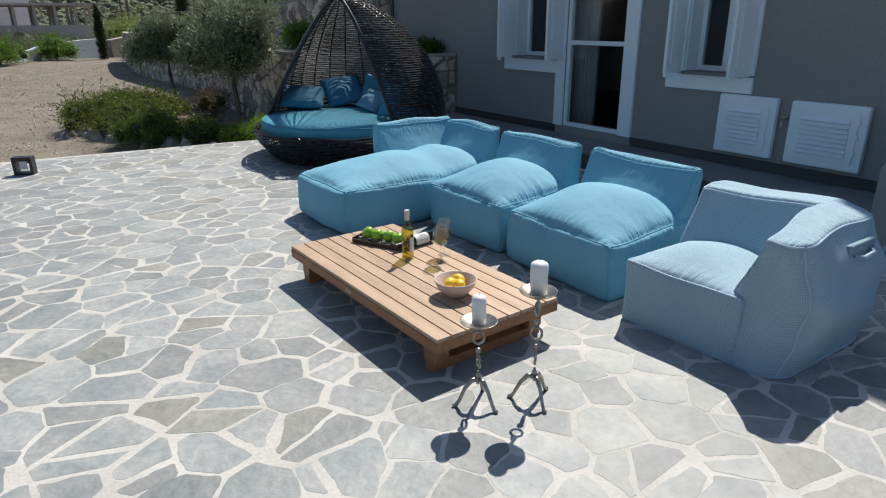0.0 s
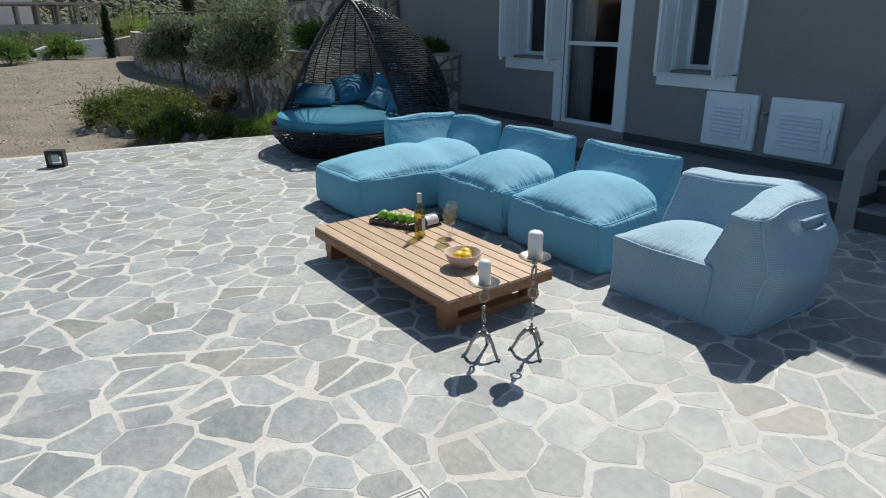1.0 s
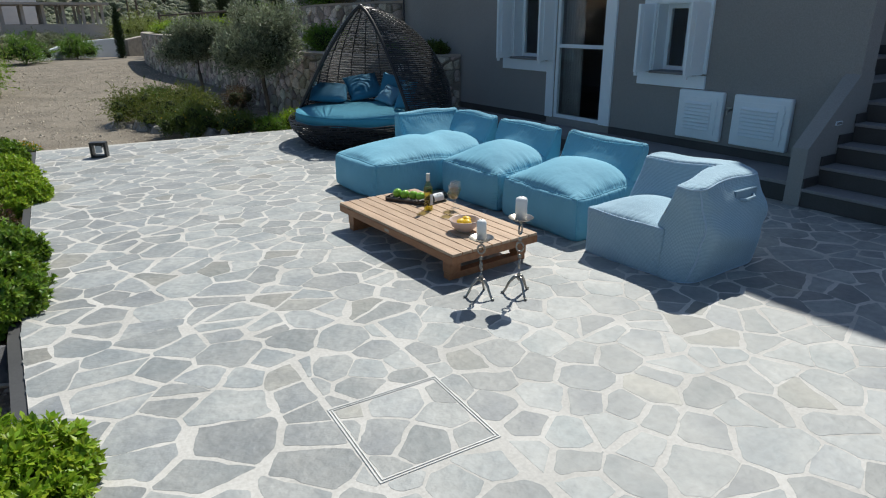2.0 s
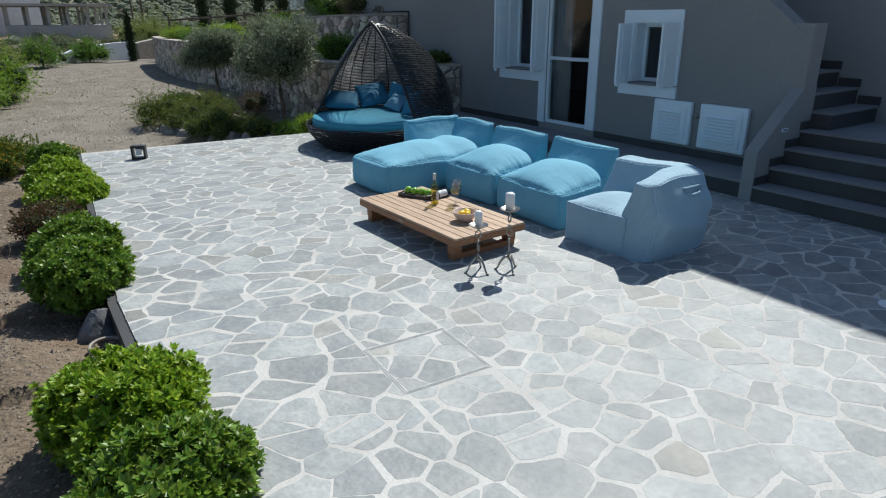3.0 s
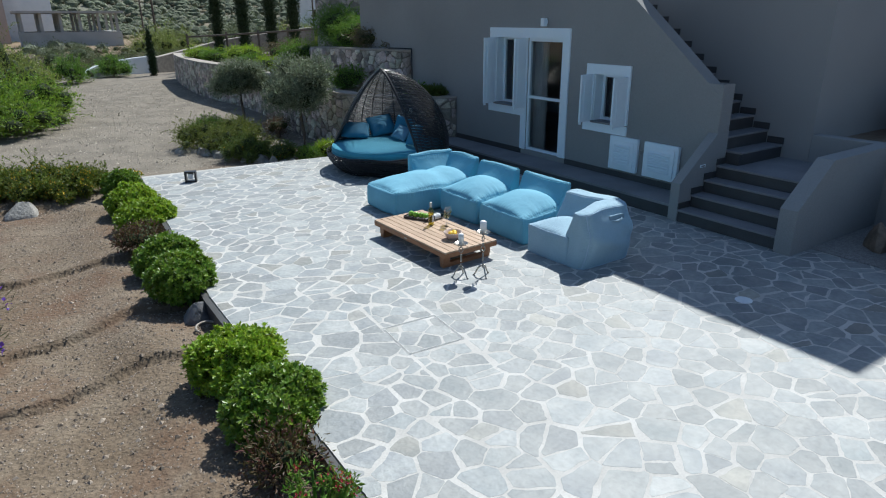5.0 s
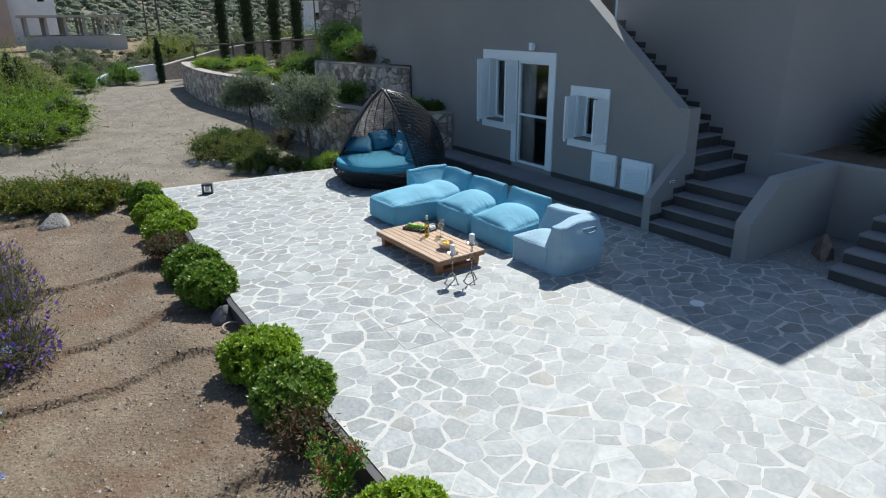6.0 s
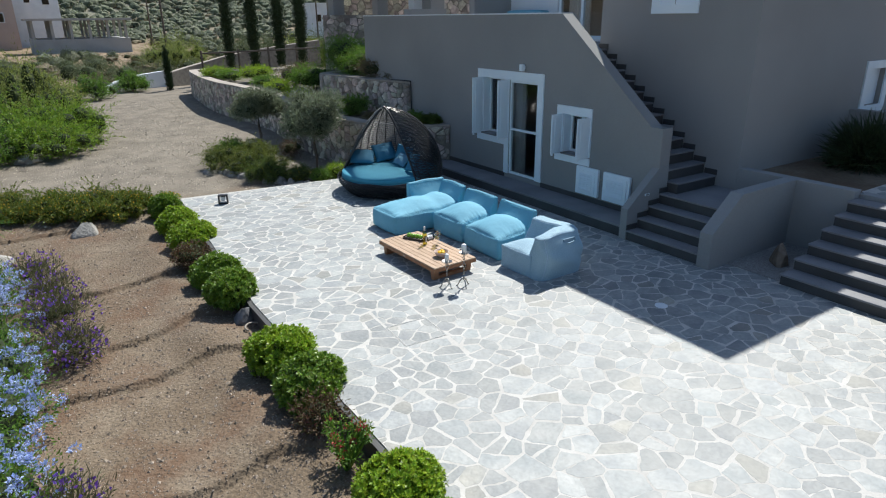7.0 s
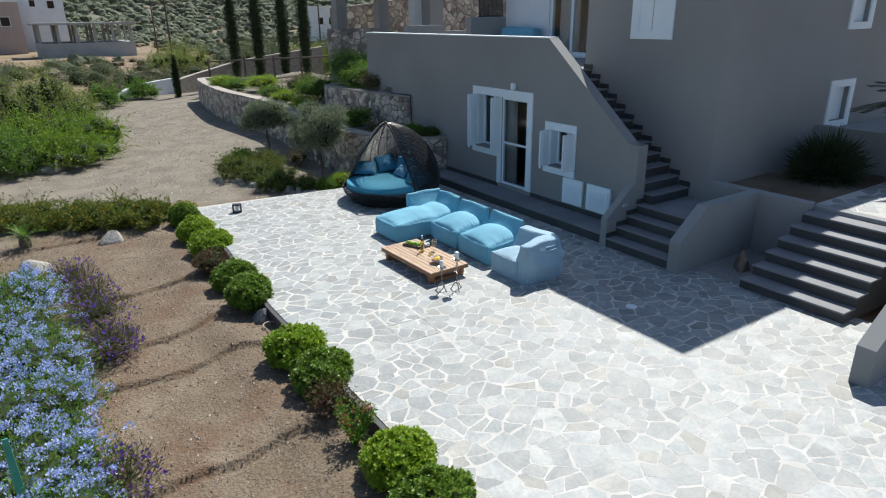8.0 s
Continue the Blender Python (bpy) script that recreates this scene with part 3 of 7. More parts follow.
# ---- terrace furniture ----
def puff(bm, size, bulge=(0.03, 0.03, 0.06), n=14, p=9.0, m=None, seed=0, wrinkle=0.017, fn=None):
    """A stuffed box: flat base at z = 0, rounded seams, bulging faces and small creases running in from the seams."""
    hx, hy, hz = size[0] / 2, size[1] / 2, size[2] / 2
    m = m or Matrix()
    cache = {}
    uvl = bm.loops.layers.uv.verify()
    seam = bm.loops.layers.uv.new("seam")
    def vert(a, b, c):
        key = (round(a * n), round(b * n), round(c * n))
        if key in cache:
            return cache[key]
        k = max(abs(a), abs(b), abs(c)) / (abs(a) ** p + abs(b) ** p + abs(c) ** p) ** (1 / p)
        x, y, z = a * k, b * k, c * k
        fx, fy, fz = (1 - b * b) * (1 - c * c), (1 - a * a) * (1 - c * c), (1 - a * a) * (1 - b * b)
        X = hx * x + math.copysign(bulge[0], a) * fx * abs(a) ** 3
        Y = hy * y + math.copysign(bulge[1], b) * fy * abs(b) ** 3
        Z = hz + hz * z + (bulge[2] * fz ** 0.8 * abs(c) ** 3 if c > 0 else 0)
        if abs(c) > 0.999:
            edge, along = (abs(a), Y) if abs(a) > abs(b) else (abs(b), X)
        else:
            edge, along = c, (Y if abs(a) > 0.999 else X)
        w = wrinkle * math.exp(-(1 - edge) * 6) * (1 - max(0, edge) ** 40) * noise.noise((along * 26 + seed * 3.1, edge * 1.5, seed)) if edge > 0 else 0
        co = Vector((X, Y, Z)) + 0.008 * noise.noise_vector((X * 4 + seed, Y * 4, Z * 4)) + 0.018 * noise.noise_vector((X * 2.1 + seed * 2, Y * 2.1, Z * 2.1))
        if abs(c) > 0.999:
            co.z += w
        elif abs(a) > 0.999:
            co.x += w
        else:
            co.y += w
        co.z = max(co.z, 0.0)
        if fn:
            co = fn(co)
        cache[key] = bm.verts.new(m @ co)
        return cache[key]
    g = [i / n * 2 - 1 for i in range(n + 1)]
    for s in (-1, 1):
        for i in range(n):
            for j in range(n):
                a, b, c, d = g[i], g[i + 1], g[j], g[j + 1]
                for q in (((s, a, c), (s, b, c), (s, b, d), (s, a, d)), ((a, s, c), (b, s, c), (b, s, d), (a, s, d)), ((a, c, s), (b, c, s), (b, d, s), (a, d, s))):
                    vs = [vert(*t) for t in q]
                    if len(set(vs)) == 4:
                        face = bm.faces.new(vs)
                        ax = 0 if q[0][0] == q[1][0] == q[2][0] else 1 if q[0][1] == q[1][1] == q[2][1] else 2
                        for loop, t in zip(face.loops, q):
                            loop[uvl].uv = [(t[1] * hy, t[2] * hz), (t[0] * hx, t[2] * hz), (t[0] * hx, t[1] * hy)][ax]
                            e = [(t[1] * hy, t[2] * hz, hy, hz), (t[0] * hx, t[2] * hz, hx, hz), (t[0] * hx, t[1] * hy, hx, hy)][ax]
                            mid = [sum(p[r] for p in q) / 4 for r in range(3) if r != ax]
                            near = e[2] * (1 - abs(mid[0])) < e[3] * (1 - abs(mid[1]))
                            loop[seam].uv = (e[2] - abs(e[0]), e[1]) if near else (e[3] - abs(e[1]), e[0] + 7)
    return vert


def piping(bm, vert, paths, r=0.006, n=14):
    for path in paths:
        pts = []
        for (a, b) in zip(path, path[1:]):
            for i in range(n):
                q = [a[k] + (b[k] - a[k]) * i / n for k in range(3)]
                q = [round((v + 1) / 2 * n) / n * 2 - 1 for v in q]
                pts.append(vert(*q).co.copy())
        pts.append(vert(*path[-1]).co.copy())
        tube(bm, pts, r, 5)


def pleats(m):
    """Creases that run in from the seams, and broad soft folds."""
    n, l = m.node_tree.nodes, m.node_tree.links
    b = n["Principled BSDF"]
    uv, sep, cmb = n.new("ShaderNodeUVMap"), n.new("ShaderNodeSeparateXYZ"), n.new("ShaderNodeCombineXYZ")
    uv.uv_map = "seam"
    l.new(uv.outputs[0], sep.inputs[0])
    sx = n.new("ShaderNodeMath")
    sx.operation = "MULTIPLY"
    sx.inputs[1].default_value = 0.22
    l.new(sep.outputs["X"], sx.inputs[0])
    l.new(sx.outputs[0], cmb.inputs["X"])
    l.new(sep.outputs["Y"], cmb.inputs["Y"])
    fold, fade, mul, bp = n.new("ShaderNodeTexNoise"), n.new("ShaderNodeMapRange"), n.new("ShaderNodeMath"), n.new("ShaderNodeBump")
    fold.inputs["Scale"].default_value, fold.inputs["Detail"].default_value = 34, 2
    l.new(cmb.outputs[0], fold.inputs["Vector"])
    fade.interpolation_type = "SMOOTHERSTEP"
    fade.inputs["From Min"].default_value, fade.inputs["From Max"].default_value = 0.15, 0.0
    l.new(sep.outputs["X"], fade.inputs["Value"])
    mul.operation = "MULTIPLY"
    l.new(fold.outputs["Fac"], mul.inputs[0])
    l.new(fade.outputs["Result"], mul.inputs[1])
    bp.inputs["Strength"].default_value, bp.inputs["Distance"].default_value = 0.65, 0.02
    l.new(mul.outputs[0], bp.inputs["Height"])
    broad, tc, bq = n.new("ShaderNodeTexNoise"), n.new("ShaderNodeTexCoord"), n.new("ShaderNodeBump")
    broad.inputs["Scale"].default_value, broad.inputs["Detail"].default_value = 6, 3
    l.new(tc.outputs["Object"], broad.inputs["Vector"])
    bq.inputs["Strength"].default_value, bq.inputs["Distance"].default_value = 0.5, 0.02
    l.new(broad.outputs["Fac"], bq.inputs["Height"])
    l.new(bp.outputs["Normal"], bq.inputs["Normal"])
    l.new(bq.outputs["Normal"], b.inputs["Normal"])


pleats(M["blue"])
M["blue_piping"] = mat("blue_piping", (0.13, 0.39, 0.52), (0.16, 0.43, 0.56), 0.8, 5, 300, 0.1)
TOP = [[(-1, -1, 1), (1, -1, 1), (1, 1, 1), (-1, 1, 1), (-1, -1, 1)]]
UP = [[(a, b, -1), (a, b, 1)] for a in (-1, 1) for b in (-1, 1)]
FOOT = [[(-1, -1, -1), (1, -1, -1), (1, 1, -1), (-1, 1, -1), (-1, -1, -1)]]


def cushion(name, parent, size, m, material, seams, bulge, seed, label="", fn=None, n=50, pipe_mat=None, p=16.0, r=0.006, wrinkle=0.017):
    bm = bmesh.new()
    vert = puff(bm, size, bulge, n=n, m=m, seed=seed, fn=fn, p=p, wrinkle=wrinkle)
    pm = bmesh.new()
    piping(pm, vert, seams, n=n, r=r)
    ob = part(name, bm, material, parent, label, smooth=True)
    if seams:
        part("piping", pm, pipe_mat or M["blue_piping"], ob, smooth=True)
    return ob


def sofa_module(x0, x1, y0, y1, seat_z, back_z, seed, label, yaw=0, side_back=False):
    s = empty("sofa_module", label, "sofa", pose((x0 + x1) / 2, (y0 + y1) / 2, 0, 0, 0, yaw), group="blue outdoor modular sofa")
    lx, ly = x1 - x0, y1 - y0
    cushion("seat", s, (lx - 0.06, ly, seat_z), pose(-0.03, 0, 0), M["blue"], TOP + UP + FOOT, (0.05, 0.03, 0.17), seed, fn=lambda co: Vector((co.x, co.y, co.z * (1 + 0.1 * smooth(lx * 0.5 - 0.75, lx * 0.5 - 0.2, co.x) - (0.055 * math.exp(-((co.x - 0.2) / 0.16) ** 2) * smooth(0.2, 0.3, co.z) if lx > 1.5 else 0)))))
    d, h = 0.34, back_z - seat_z + 0.22
    def lean(co):
        t = co.z / h
        return Vector((co.x * (1 - 0.84 * t) + 0.14 * (t - 0.5), co.y * (0.87 + 0.12 * t), co.z + 0.035 * t * t * (abs(co.y) / (ly / 2)) ** 5))
    cushion("backrest", s, (d, ly * 0.985 - (0.16 if side_back else 0), h), pose(lx / 2 - d / 2 + 0.0, -0.08 if side_back else 0, seat_z - 0.2), M["blue"], TOP + UP, (0.11, 0.02, 0.03), seed + 5, fn=lean)
    if side_back:
        def lean2(co):
            t = co.z / h
            return Vector((co.x * (0.9 + 0.1 * t), co.y * (1 - 0.84 * t) + 0.1 * (t - 0.5), co.z + 0.035 * t * t * (abs(co.x) / 0.43) ** 5))
        cushion("side_backrest", s, (0.86, d, h), pose(lx / 2 - 0.45, ly / 2 - d / 2 + 0.06, seat_z - 0.2), M["blue"], TOP + UP, (0.02, 0.11, 0.03), seed + 9, fn=lean2)
    return s


sofa_module(1.97, 3.62, 4.34, 5.24, 0.36, 0.675, 1, "blue fabric chaise sofa module with a corner back", 1.5, True)
sofa_module(2.72, 3.62, 3.35, 4.25, 0.36, 0.665, 2, "blue fabric armless sofa module on the terrace", 1)
sofa_module(2.72, 3.64, 2.32, 3.27, 0.36, 0.665, 3, "blue fabric armless sofa module beside the corner chair", 0)


def woven():
    """Pale blue ribbed fabric: fine crossing threads."""
    m = mat("ribbed_blue_fabric", (0.29, 0.43, 0.52), (0.33, 0.47, 0.56), 0.85, 3, 300, 0.0, grain=0.1)
    n, l = m.node_tree.nodes, m.node_tree.links
    b = n["Principled BSDF"]
    tc = n.new("ShaderNodeTexCoord")
    last = b.inputs["Base Color"].links[0].from_socket
    for k, s in enumerate(((1, 1, 1), (1, 1, 1))):
        w, mp = n.new("ShaderNodeTexWave"), n.new("ShaderNodeMapping")
        mp.inputs["Scale"].default_value = s
        w.bands_direction = "Y" if k == 0 else "X"
        w.inputs["Scale"].default_value = 34
        w.inputs["Distortion"].default_value = 0.4
        l.new(tc.outputs["UV"], mp.inputs["Vector"])
        l.new(mp.outputs["Vector"], w.inputs["Vector"])
        mx = n.new("ShaderNodeMix")
        mx.data_type, mx.blend_type = "RGBA", "OVERLAY"
        mx.inputs["Factor"].default_value = 0.18 if k == 0 else 0.12
        l.new(last, mx.inputs["A"])
        l.new(w.outputs["Color"], mx.inputs["B"])
        last = mx.outputs["Result"]
    l.new(last, b.inputs["Base Color"])
    return m


M["ribbed"] = woven()
pleats(M["ribbed"])
M["ribbed_grip"] = mat("blue_webbing", (0.27, 0.4, 0.5), (0.31, 0.44, 0.53), 0.85, 6, 200, 0.2)
M["ribbed_pipe"] = mat("pale_piping", (0.36, 0.50, 0.63), (0.4, 0.54, 0.66), 0.8, 5, 200, 0.1)
chair = empty("corner_chair", "pale blue ribbed fabric corner chair with piped seams", "armchair", pose(3.1, 1.71, 0, 0, 0, 1.0), group="blue outdoor modular sofa")
cushion("seat", chair, (0.66, 0.67, 0.35), pose(-0.1, 0.115, 0), M["ribbed"], [[(-1, -1, 1), (-1, 1, 1)], [(-1, 1, -1), (-1, 1, 1)], [(-1, 1, 1), (1, 1, 1)]] + FOOT, (0.012, 0.0, 0.085), 11, pipe_mat=M["ribbed_pipe"], p=34.0, wrinkle=0.006)
AH = 0.675


def arm_shape(co):
    """Upright front, the inner side drawn in towards a narrow top, the outer side full and softly folded."""
    t = min(1.0, co.z / AH)
    s, front = smooth(0.48, 1.0, t), smooth(0.15, -0.43, co.x)
    k = (co.y + 0.15) / 0.3
    inner = 0.155 - (0.135 * front + 0.06 * (1 - front)) * s
    outer = -0.15 - 0.06 * math.sin(math.pi * min(1, t * 0.95 + 0.02)) + 0.05 * s * (1 - front)
    fold = 0.014 * math.sin(co.z * 19 + co.x * 7) * smooth(0.1, 0.3, co.z) * smooth(0.62, 0.45, co.z) * smooth(0.4, 0.0, k)
    z = co.z + 0.05 * t * (1 - front) - 0.04 * (1 - k) * t * t * (1 - front)
    near, far, v = max(0.0, (-co.x - 0.24) / 0.19), max(0.0, (co.x - 0.24) / 0.19), max(0.0, 1 - k * 1.6)
    y = outer + (inner - outer) * k + fold + 0.05 * (near ** 2 + 0.5 * far ** 2) * v ** 2
    return Vector((co.x + 0.02 * math.sin(t * math.pi) * front - 0.03 * s * (1 - front) + 0.08 * (near ** 2 - 0.4 * far ** 2) * v ** 2, y, z))


cushion("armrest", chair, (0.86, 0.3, AH), pose(0, -0.3, 0), M["ribbed"], TOP + [[(-1, -1, -1), (-1, -1, 1)], [(1, -1, -1), (1, -1, 1)], [(-1, 1, 0.04), (-1, 1, 1)]] + FOOT, (0.012, 0.02, 0.02), 12, p=26.0, fn=arm_shape, pipe_mat=M["ribbed_pipe"], r=0.007, wrinkle=0.01)


def chair_back(co):
    """Leans back above the seat and thins towards the top seam."""
    t = min(1.0, co.z / 0.68)
    s = smooth(0.35, 1.0, t)
    return Vector((co.x + 0.19 * s * max(0.0, 0.5 - co.x / 0.4) - 0.02 * s, co.y * (1 - 0.02 * t), co.z + 0.035 * t * t * smooth(0.2, -0.4, co.y)))


cushion("backrest", chair, (0.4, 0.76, 0.68), pose(0.23, 0.09, 0), M["ribbed"], TOP + [[(-1, 1, -1), (-1, 1, 1)], [(1, 1, -1), (1, 1, 1)]], (0.03, 0.02, 0.02), 13, fn=chair_back, pipe_mat=M["ribbed_pipe"], r=0.007, wrinkle=0.008)
grip = part("handle", boxes((0.0, 0.24, -0.472, -0.44, 0.5, 0.6), bevel=0.006), M["ribbed"], chair, "fabric carrying handle with a stitched border")
bm = bmesh.new()
tube(bm, [(0.0, -0.475, 0.5), (0.0, -0.468, 0.6), (0.24, -0.468, 0.6), (0.24, -0.475, 0.5)], 0.006, 5, closed=True)
tube(bm, [(0.04, -0.472, 0.545), (0.07, -0.505, 0.54), (0.17, -0.505, 0.548), (0.2, -0.472, 0.556)], 0.012, 6)
part("strap", bm, M["ribbed_grip"], grip)

# coffee table
table = empty("coffee_table", "low slatted teak coffee table on the flagstones", "table", pose(1.775, 2.995, 0, 0, 0, 2.2))
TL, TW, TH = 1.62, 0.79, 0.225
npl = 9
pw = TW / npl
for i in range(npl):
    x = -TW / 2 + pw * (i + 0.5)
    part("slat", boxes((x - pw / 2 + 0.0042, x + pw / 2 - 0.0042, -TL / 2, TL / 2, TH - 0.02, TH), bevel=0.0025), M["wood"], table)
part("apron", boxes((-TW / 2, -TW / 2 + 0.028, -TL / 2, TL / 2, TH - 0.075, TH - 0.021), (TW / 2 - 0.028, TW / 2, -TL / 2, TL / 2, TH - 0.075, TH - 0.021), (-TW / 2 + 0.028, TW / 2 - 0.028, -TL / 2, -TL / 2 + 0.028, TH - 0.075, TH - 0.021), (-TW / 2 + 0.028, TW / 2 - 0.028, TL / 2 - 0.028, TL / 2, TH - 0.075, TH - 0.021), bevel=0.002), M["wood_dark"], table)
for sy in (-1, 1):
    y = sy * (TL / 2 - 0.12)
    part("runner", boxes((-TW / 2 + 0.04, TW / 2 - 0.04, y - 0.035, y + 0.035, 0, 0.05), bevel=0.003), M["wood_dark"], table)
    for sx in (-1, 1):
        x = sx * (TW / 2 - 0.085)
        part("leg", boxes((x - 0.045, x + 0.045, y - 0.045, y + 0.045, 0.051, TH - 0.021), bevel=0.003), M["wood_dark"], table)
for sx in (-0.22, 0.22):
    part("bearer", boxes((sx - 0.03, sx + 0.03, -TL / 2 + 0.03, TL / 2 - 0.03, TH - 0.06, TH - 0.021)), M["wood_dark"], table)
part("maker_plate", boxes((-TW / 2 - 0.003, -TW / 2 - 0.0005, 0.0, 0.06, TH - 0.058, TH - 0.036), bevel=0.001), M["steel"], table, "small metal plate on the apron")

# things on the table
def clear(name, colour, rough=0.02, gloss=0.1):
    """Thin clear glass or wine: tinted see-through, with a gloss that grows at the edges."""
    m = bpy.data.materials.new(name)
    m.use_nodes = True
    n, l = m.node_tree.nodes, m.node_tree.links
    tr, gl, mx, lw, sc = n.new("ShaderNodeBsdfTransparent"), n.new("ShaderNodeBsdfGlossy"), n.new("ShaderNodeMixShader"), n.new("ShaderNodeLayerWeight"), n.new("ShaderNodeMath")
    tr.inputs["Color"].default_value = (*colour, 1)
    gl.inputs["Roughness"].default_value = rough
    lw.inputs["Blend"].default_value = 0.2
    sc.operation = "MULTIPLY_ADD"
    sc.inputs[1].default_value, sc.inputs[2].default_value = 0.35, 0.03 + gloss * 0.1
    l.new(lw.outputs["Facing"], sc.inputs[0])
    l.new(sc.outputs[0], mx.inputs[0])
    l.new(tr.outputs[0], mx.inputs[1])
    l.new(gl.outputs[0], mx.inputs[2])
    l.new(mx.outputs[0], n["Material Output"].inputs["Surface"])
    return m


M["clear"] = clear("clear_glass", (0.97, 0.98, 0.98), 0.02, 0.3)
M["wine"] = clear("white_wine", (0.86, 0.8, 0.4), 0.02)
M["bottle_glass"] = clear("pale_green_glass", (0.86, 0.86, 0.55), 0.04, 0.2)
M["dark_glass"] = mat("dark_bottle_glass", (0.006, 0.007, 0.005), (0.009, 0.01, 0.007), 0.08, 5, 50, 0)
M["paper"] = mat("label_paper", (0.66, 0.67, 0.68), (0.72, 0.72, 0.72), 0.7, 10, 100, 0.05)
M["ink"] = mat("label_ink", (0.12, 0.12, 0.14), (0.16, 0.16, 0.18), 0.7, 10, 100, 0)
M["foil"] = mat("bottle_foil", (0.55, 0.55, 0.5), (0.62, 0.61, 0.56), 0.4, 10, 100, 0.05)
BOTTLE = [(0.031, 0), (0.037, 0.006), (0.0375, 0.17), (0.035, 0.195), (0.025, 0.215), (0.0155, 0.235), (0.0145, 0.3)]


def bottle(m, body, label, lying):
    b = empty("wine_bottle", label, "bottle", m)
    bm = lathe(bmesh.new(), BOTTLE, 24)
    part("body", bm, body, b, smooth=True)
    if not lying:
        part("wine", lathe(bmesh.new(), [(0.028, 0.008), (0.034, 0.012), (0.0345, 0.165), (0.03, 0.19)], 24), M["wine"], b, smooth=True)
    part("cap", lathe(bmesh.new(), [(0.016, 0.245), (0.016, 0.305), (0.0155, 0.307)], 20), M["foil"] if not lying else M["black"], b, "foil capsule")
    bm = bmesh.new()
    a0, a1, zb, zt = (0.2, 2.6, 0.05, 0.14) if not lying else (-2.2, 1.2, 0.05, 0.16)
    rows = [[bm.verts.new((0.0382 * math.cos(a0 + (a1 - a0) * i / 12), 0.0382 * math.sin(a0 + (a1 - a0) * i / 12), z)) for i in range(13)] for z in (zb, zt)]
    for i in range(12):
        bm.faces.new((rows[0][i], rows[0][i + 1], rows[1][i + 1], rows[1][i]))
    lab = part("label", bm, M["paper"], b, smooth=True)
    bm = bmesh.new()
    for z, w in ((zb + 0.03, 0.5), (zb + 0.045, 0.35), (zb + 0.06, 0.6)):
        am = (a0 + a1) / 2
        rows = [[bm.verts.new((0.0386 * math.cos(am + w * (i / 6 - 0.5)), 0.0386 * math.sin(am + w * (i / 6 - 0.5)), zz)) for i in range(7)] for zz in (z, z + 0.006)]
        for i in range(6):
            bm.faces.new((rows[0][i], rows[0][i + 1], rows[1][i + 1], rows[1][i]))
    part("print", bm, M["ink"], lab)
    return b


bottle(pose(1.86, 3.16, TH, 0, 0, -110), M["bottle_glass"], "opened bottle of white wine standing on the table", False)
bottle(pose(2.15, 3.335, TH + 0.038, 0, -90, 8), M["dark_glass"], "dark wine bottle with a white label lying down", True)


def wine_glass(x, y, fill):
    g = empty("wine_glass", "clear stemmed glass of white wine" if fill else "empty clear stemmed wine glass", "glass", pose(x, y, TH) @ Matrix.Scale(1.2, 4), group="wine glasses on the table")
    part("foot", lathe(bmesh.new(), [(0.034, 0), (0.034, 0.002), (0.006, 0.008), (0.004, 0.012)], 24), M["clear"], g, smooth=True)
    part("stem", lathe(bmesh.new(), [(0.0037, 0.012), (0.0035, 0.08), (0.008, 0.09)], 12), M["clear"], g, smooth=True)
    bm = lathe(bmesh.new(), [(0.008, 0.0905), (0.028, 0.1), (0.04, 0.125), (0.041, 0.145), (0.033, 0.19), (0.0318, 0.19), (0.0395, 0.145), (0.0385, 0.126), (0.027, 0.103), (0.004, 0.097)], 24)
    part("bowl", bm, M["clear"], g, smooth=True)
    if fill:
        part("wine", lathe(bmesh.new(), [(0.004, 0.0975), (0.0265, 0.1035), (0.038, 0.126), (0.0392, 0.142)], 24), M["wine"], g, smooth=True)


wine_glass(1.985, 2.98, True)
wine_glass(2.07, 3.075, True)


def ball(bm, c, r, squash=1.0, seed=0, lump=0.05):
    q = bmesh.ops.create_icosphere(bm, subdivisions=3, radius=1, matrix=Matrix())
    for v in q["verts"]:
        d = v.co.normalized()
        k = 1 + lump * noise.noise(d * 1.6 + Vector((seed * 3.7, 0, 0)))
        v.co = Vector(c) + Vector((d.x * r * k, d.y * r * k, d.z * r * squash * k))
    return bm


M["ceramic"] = mat("pink_ceramic", (0.56, 0.44, 0.39), (0.62, 0.5, 0.45), 0.5, 6, 90, 0.1)
M["lemon"] = mat("lemon_peel", (0.8, 0.5, 0.02), (0.85, 0.58, 0.04), 0.45, 12, 160, 0.3)
M["apple"] = mat("green_apple", (0.2, 0.44, 0.03), (0.28, 0.52, 0.06), 0.32, 9, 120, 0.05)
bowl = empty("fruit_bowl", "pale pink ceramic bowl holding lemons", "bowl", pose(1.78, 2.54, TH))
part("bowl_shell", lathe(bmesh.new(), [(0.05, 0), (0.055, 0.004), (0.095, 0.045), (0.115, 0.09), (0.112, 0.093), (0.108, 0.09), (0.088, 0.046), (0.05, 0.014), (0.002, 0.01)], 36), M["ceramic"], bowl, smooth=True)
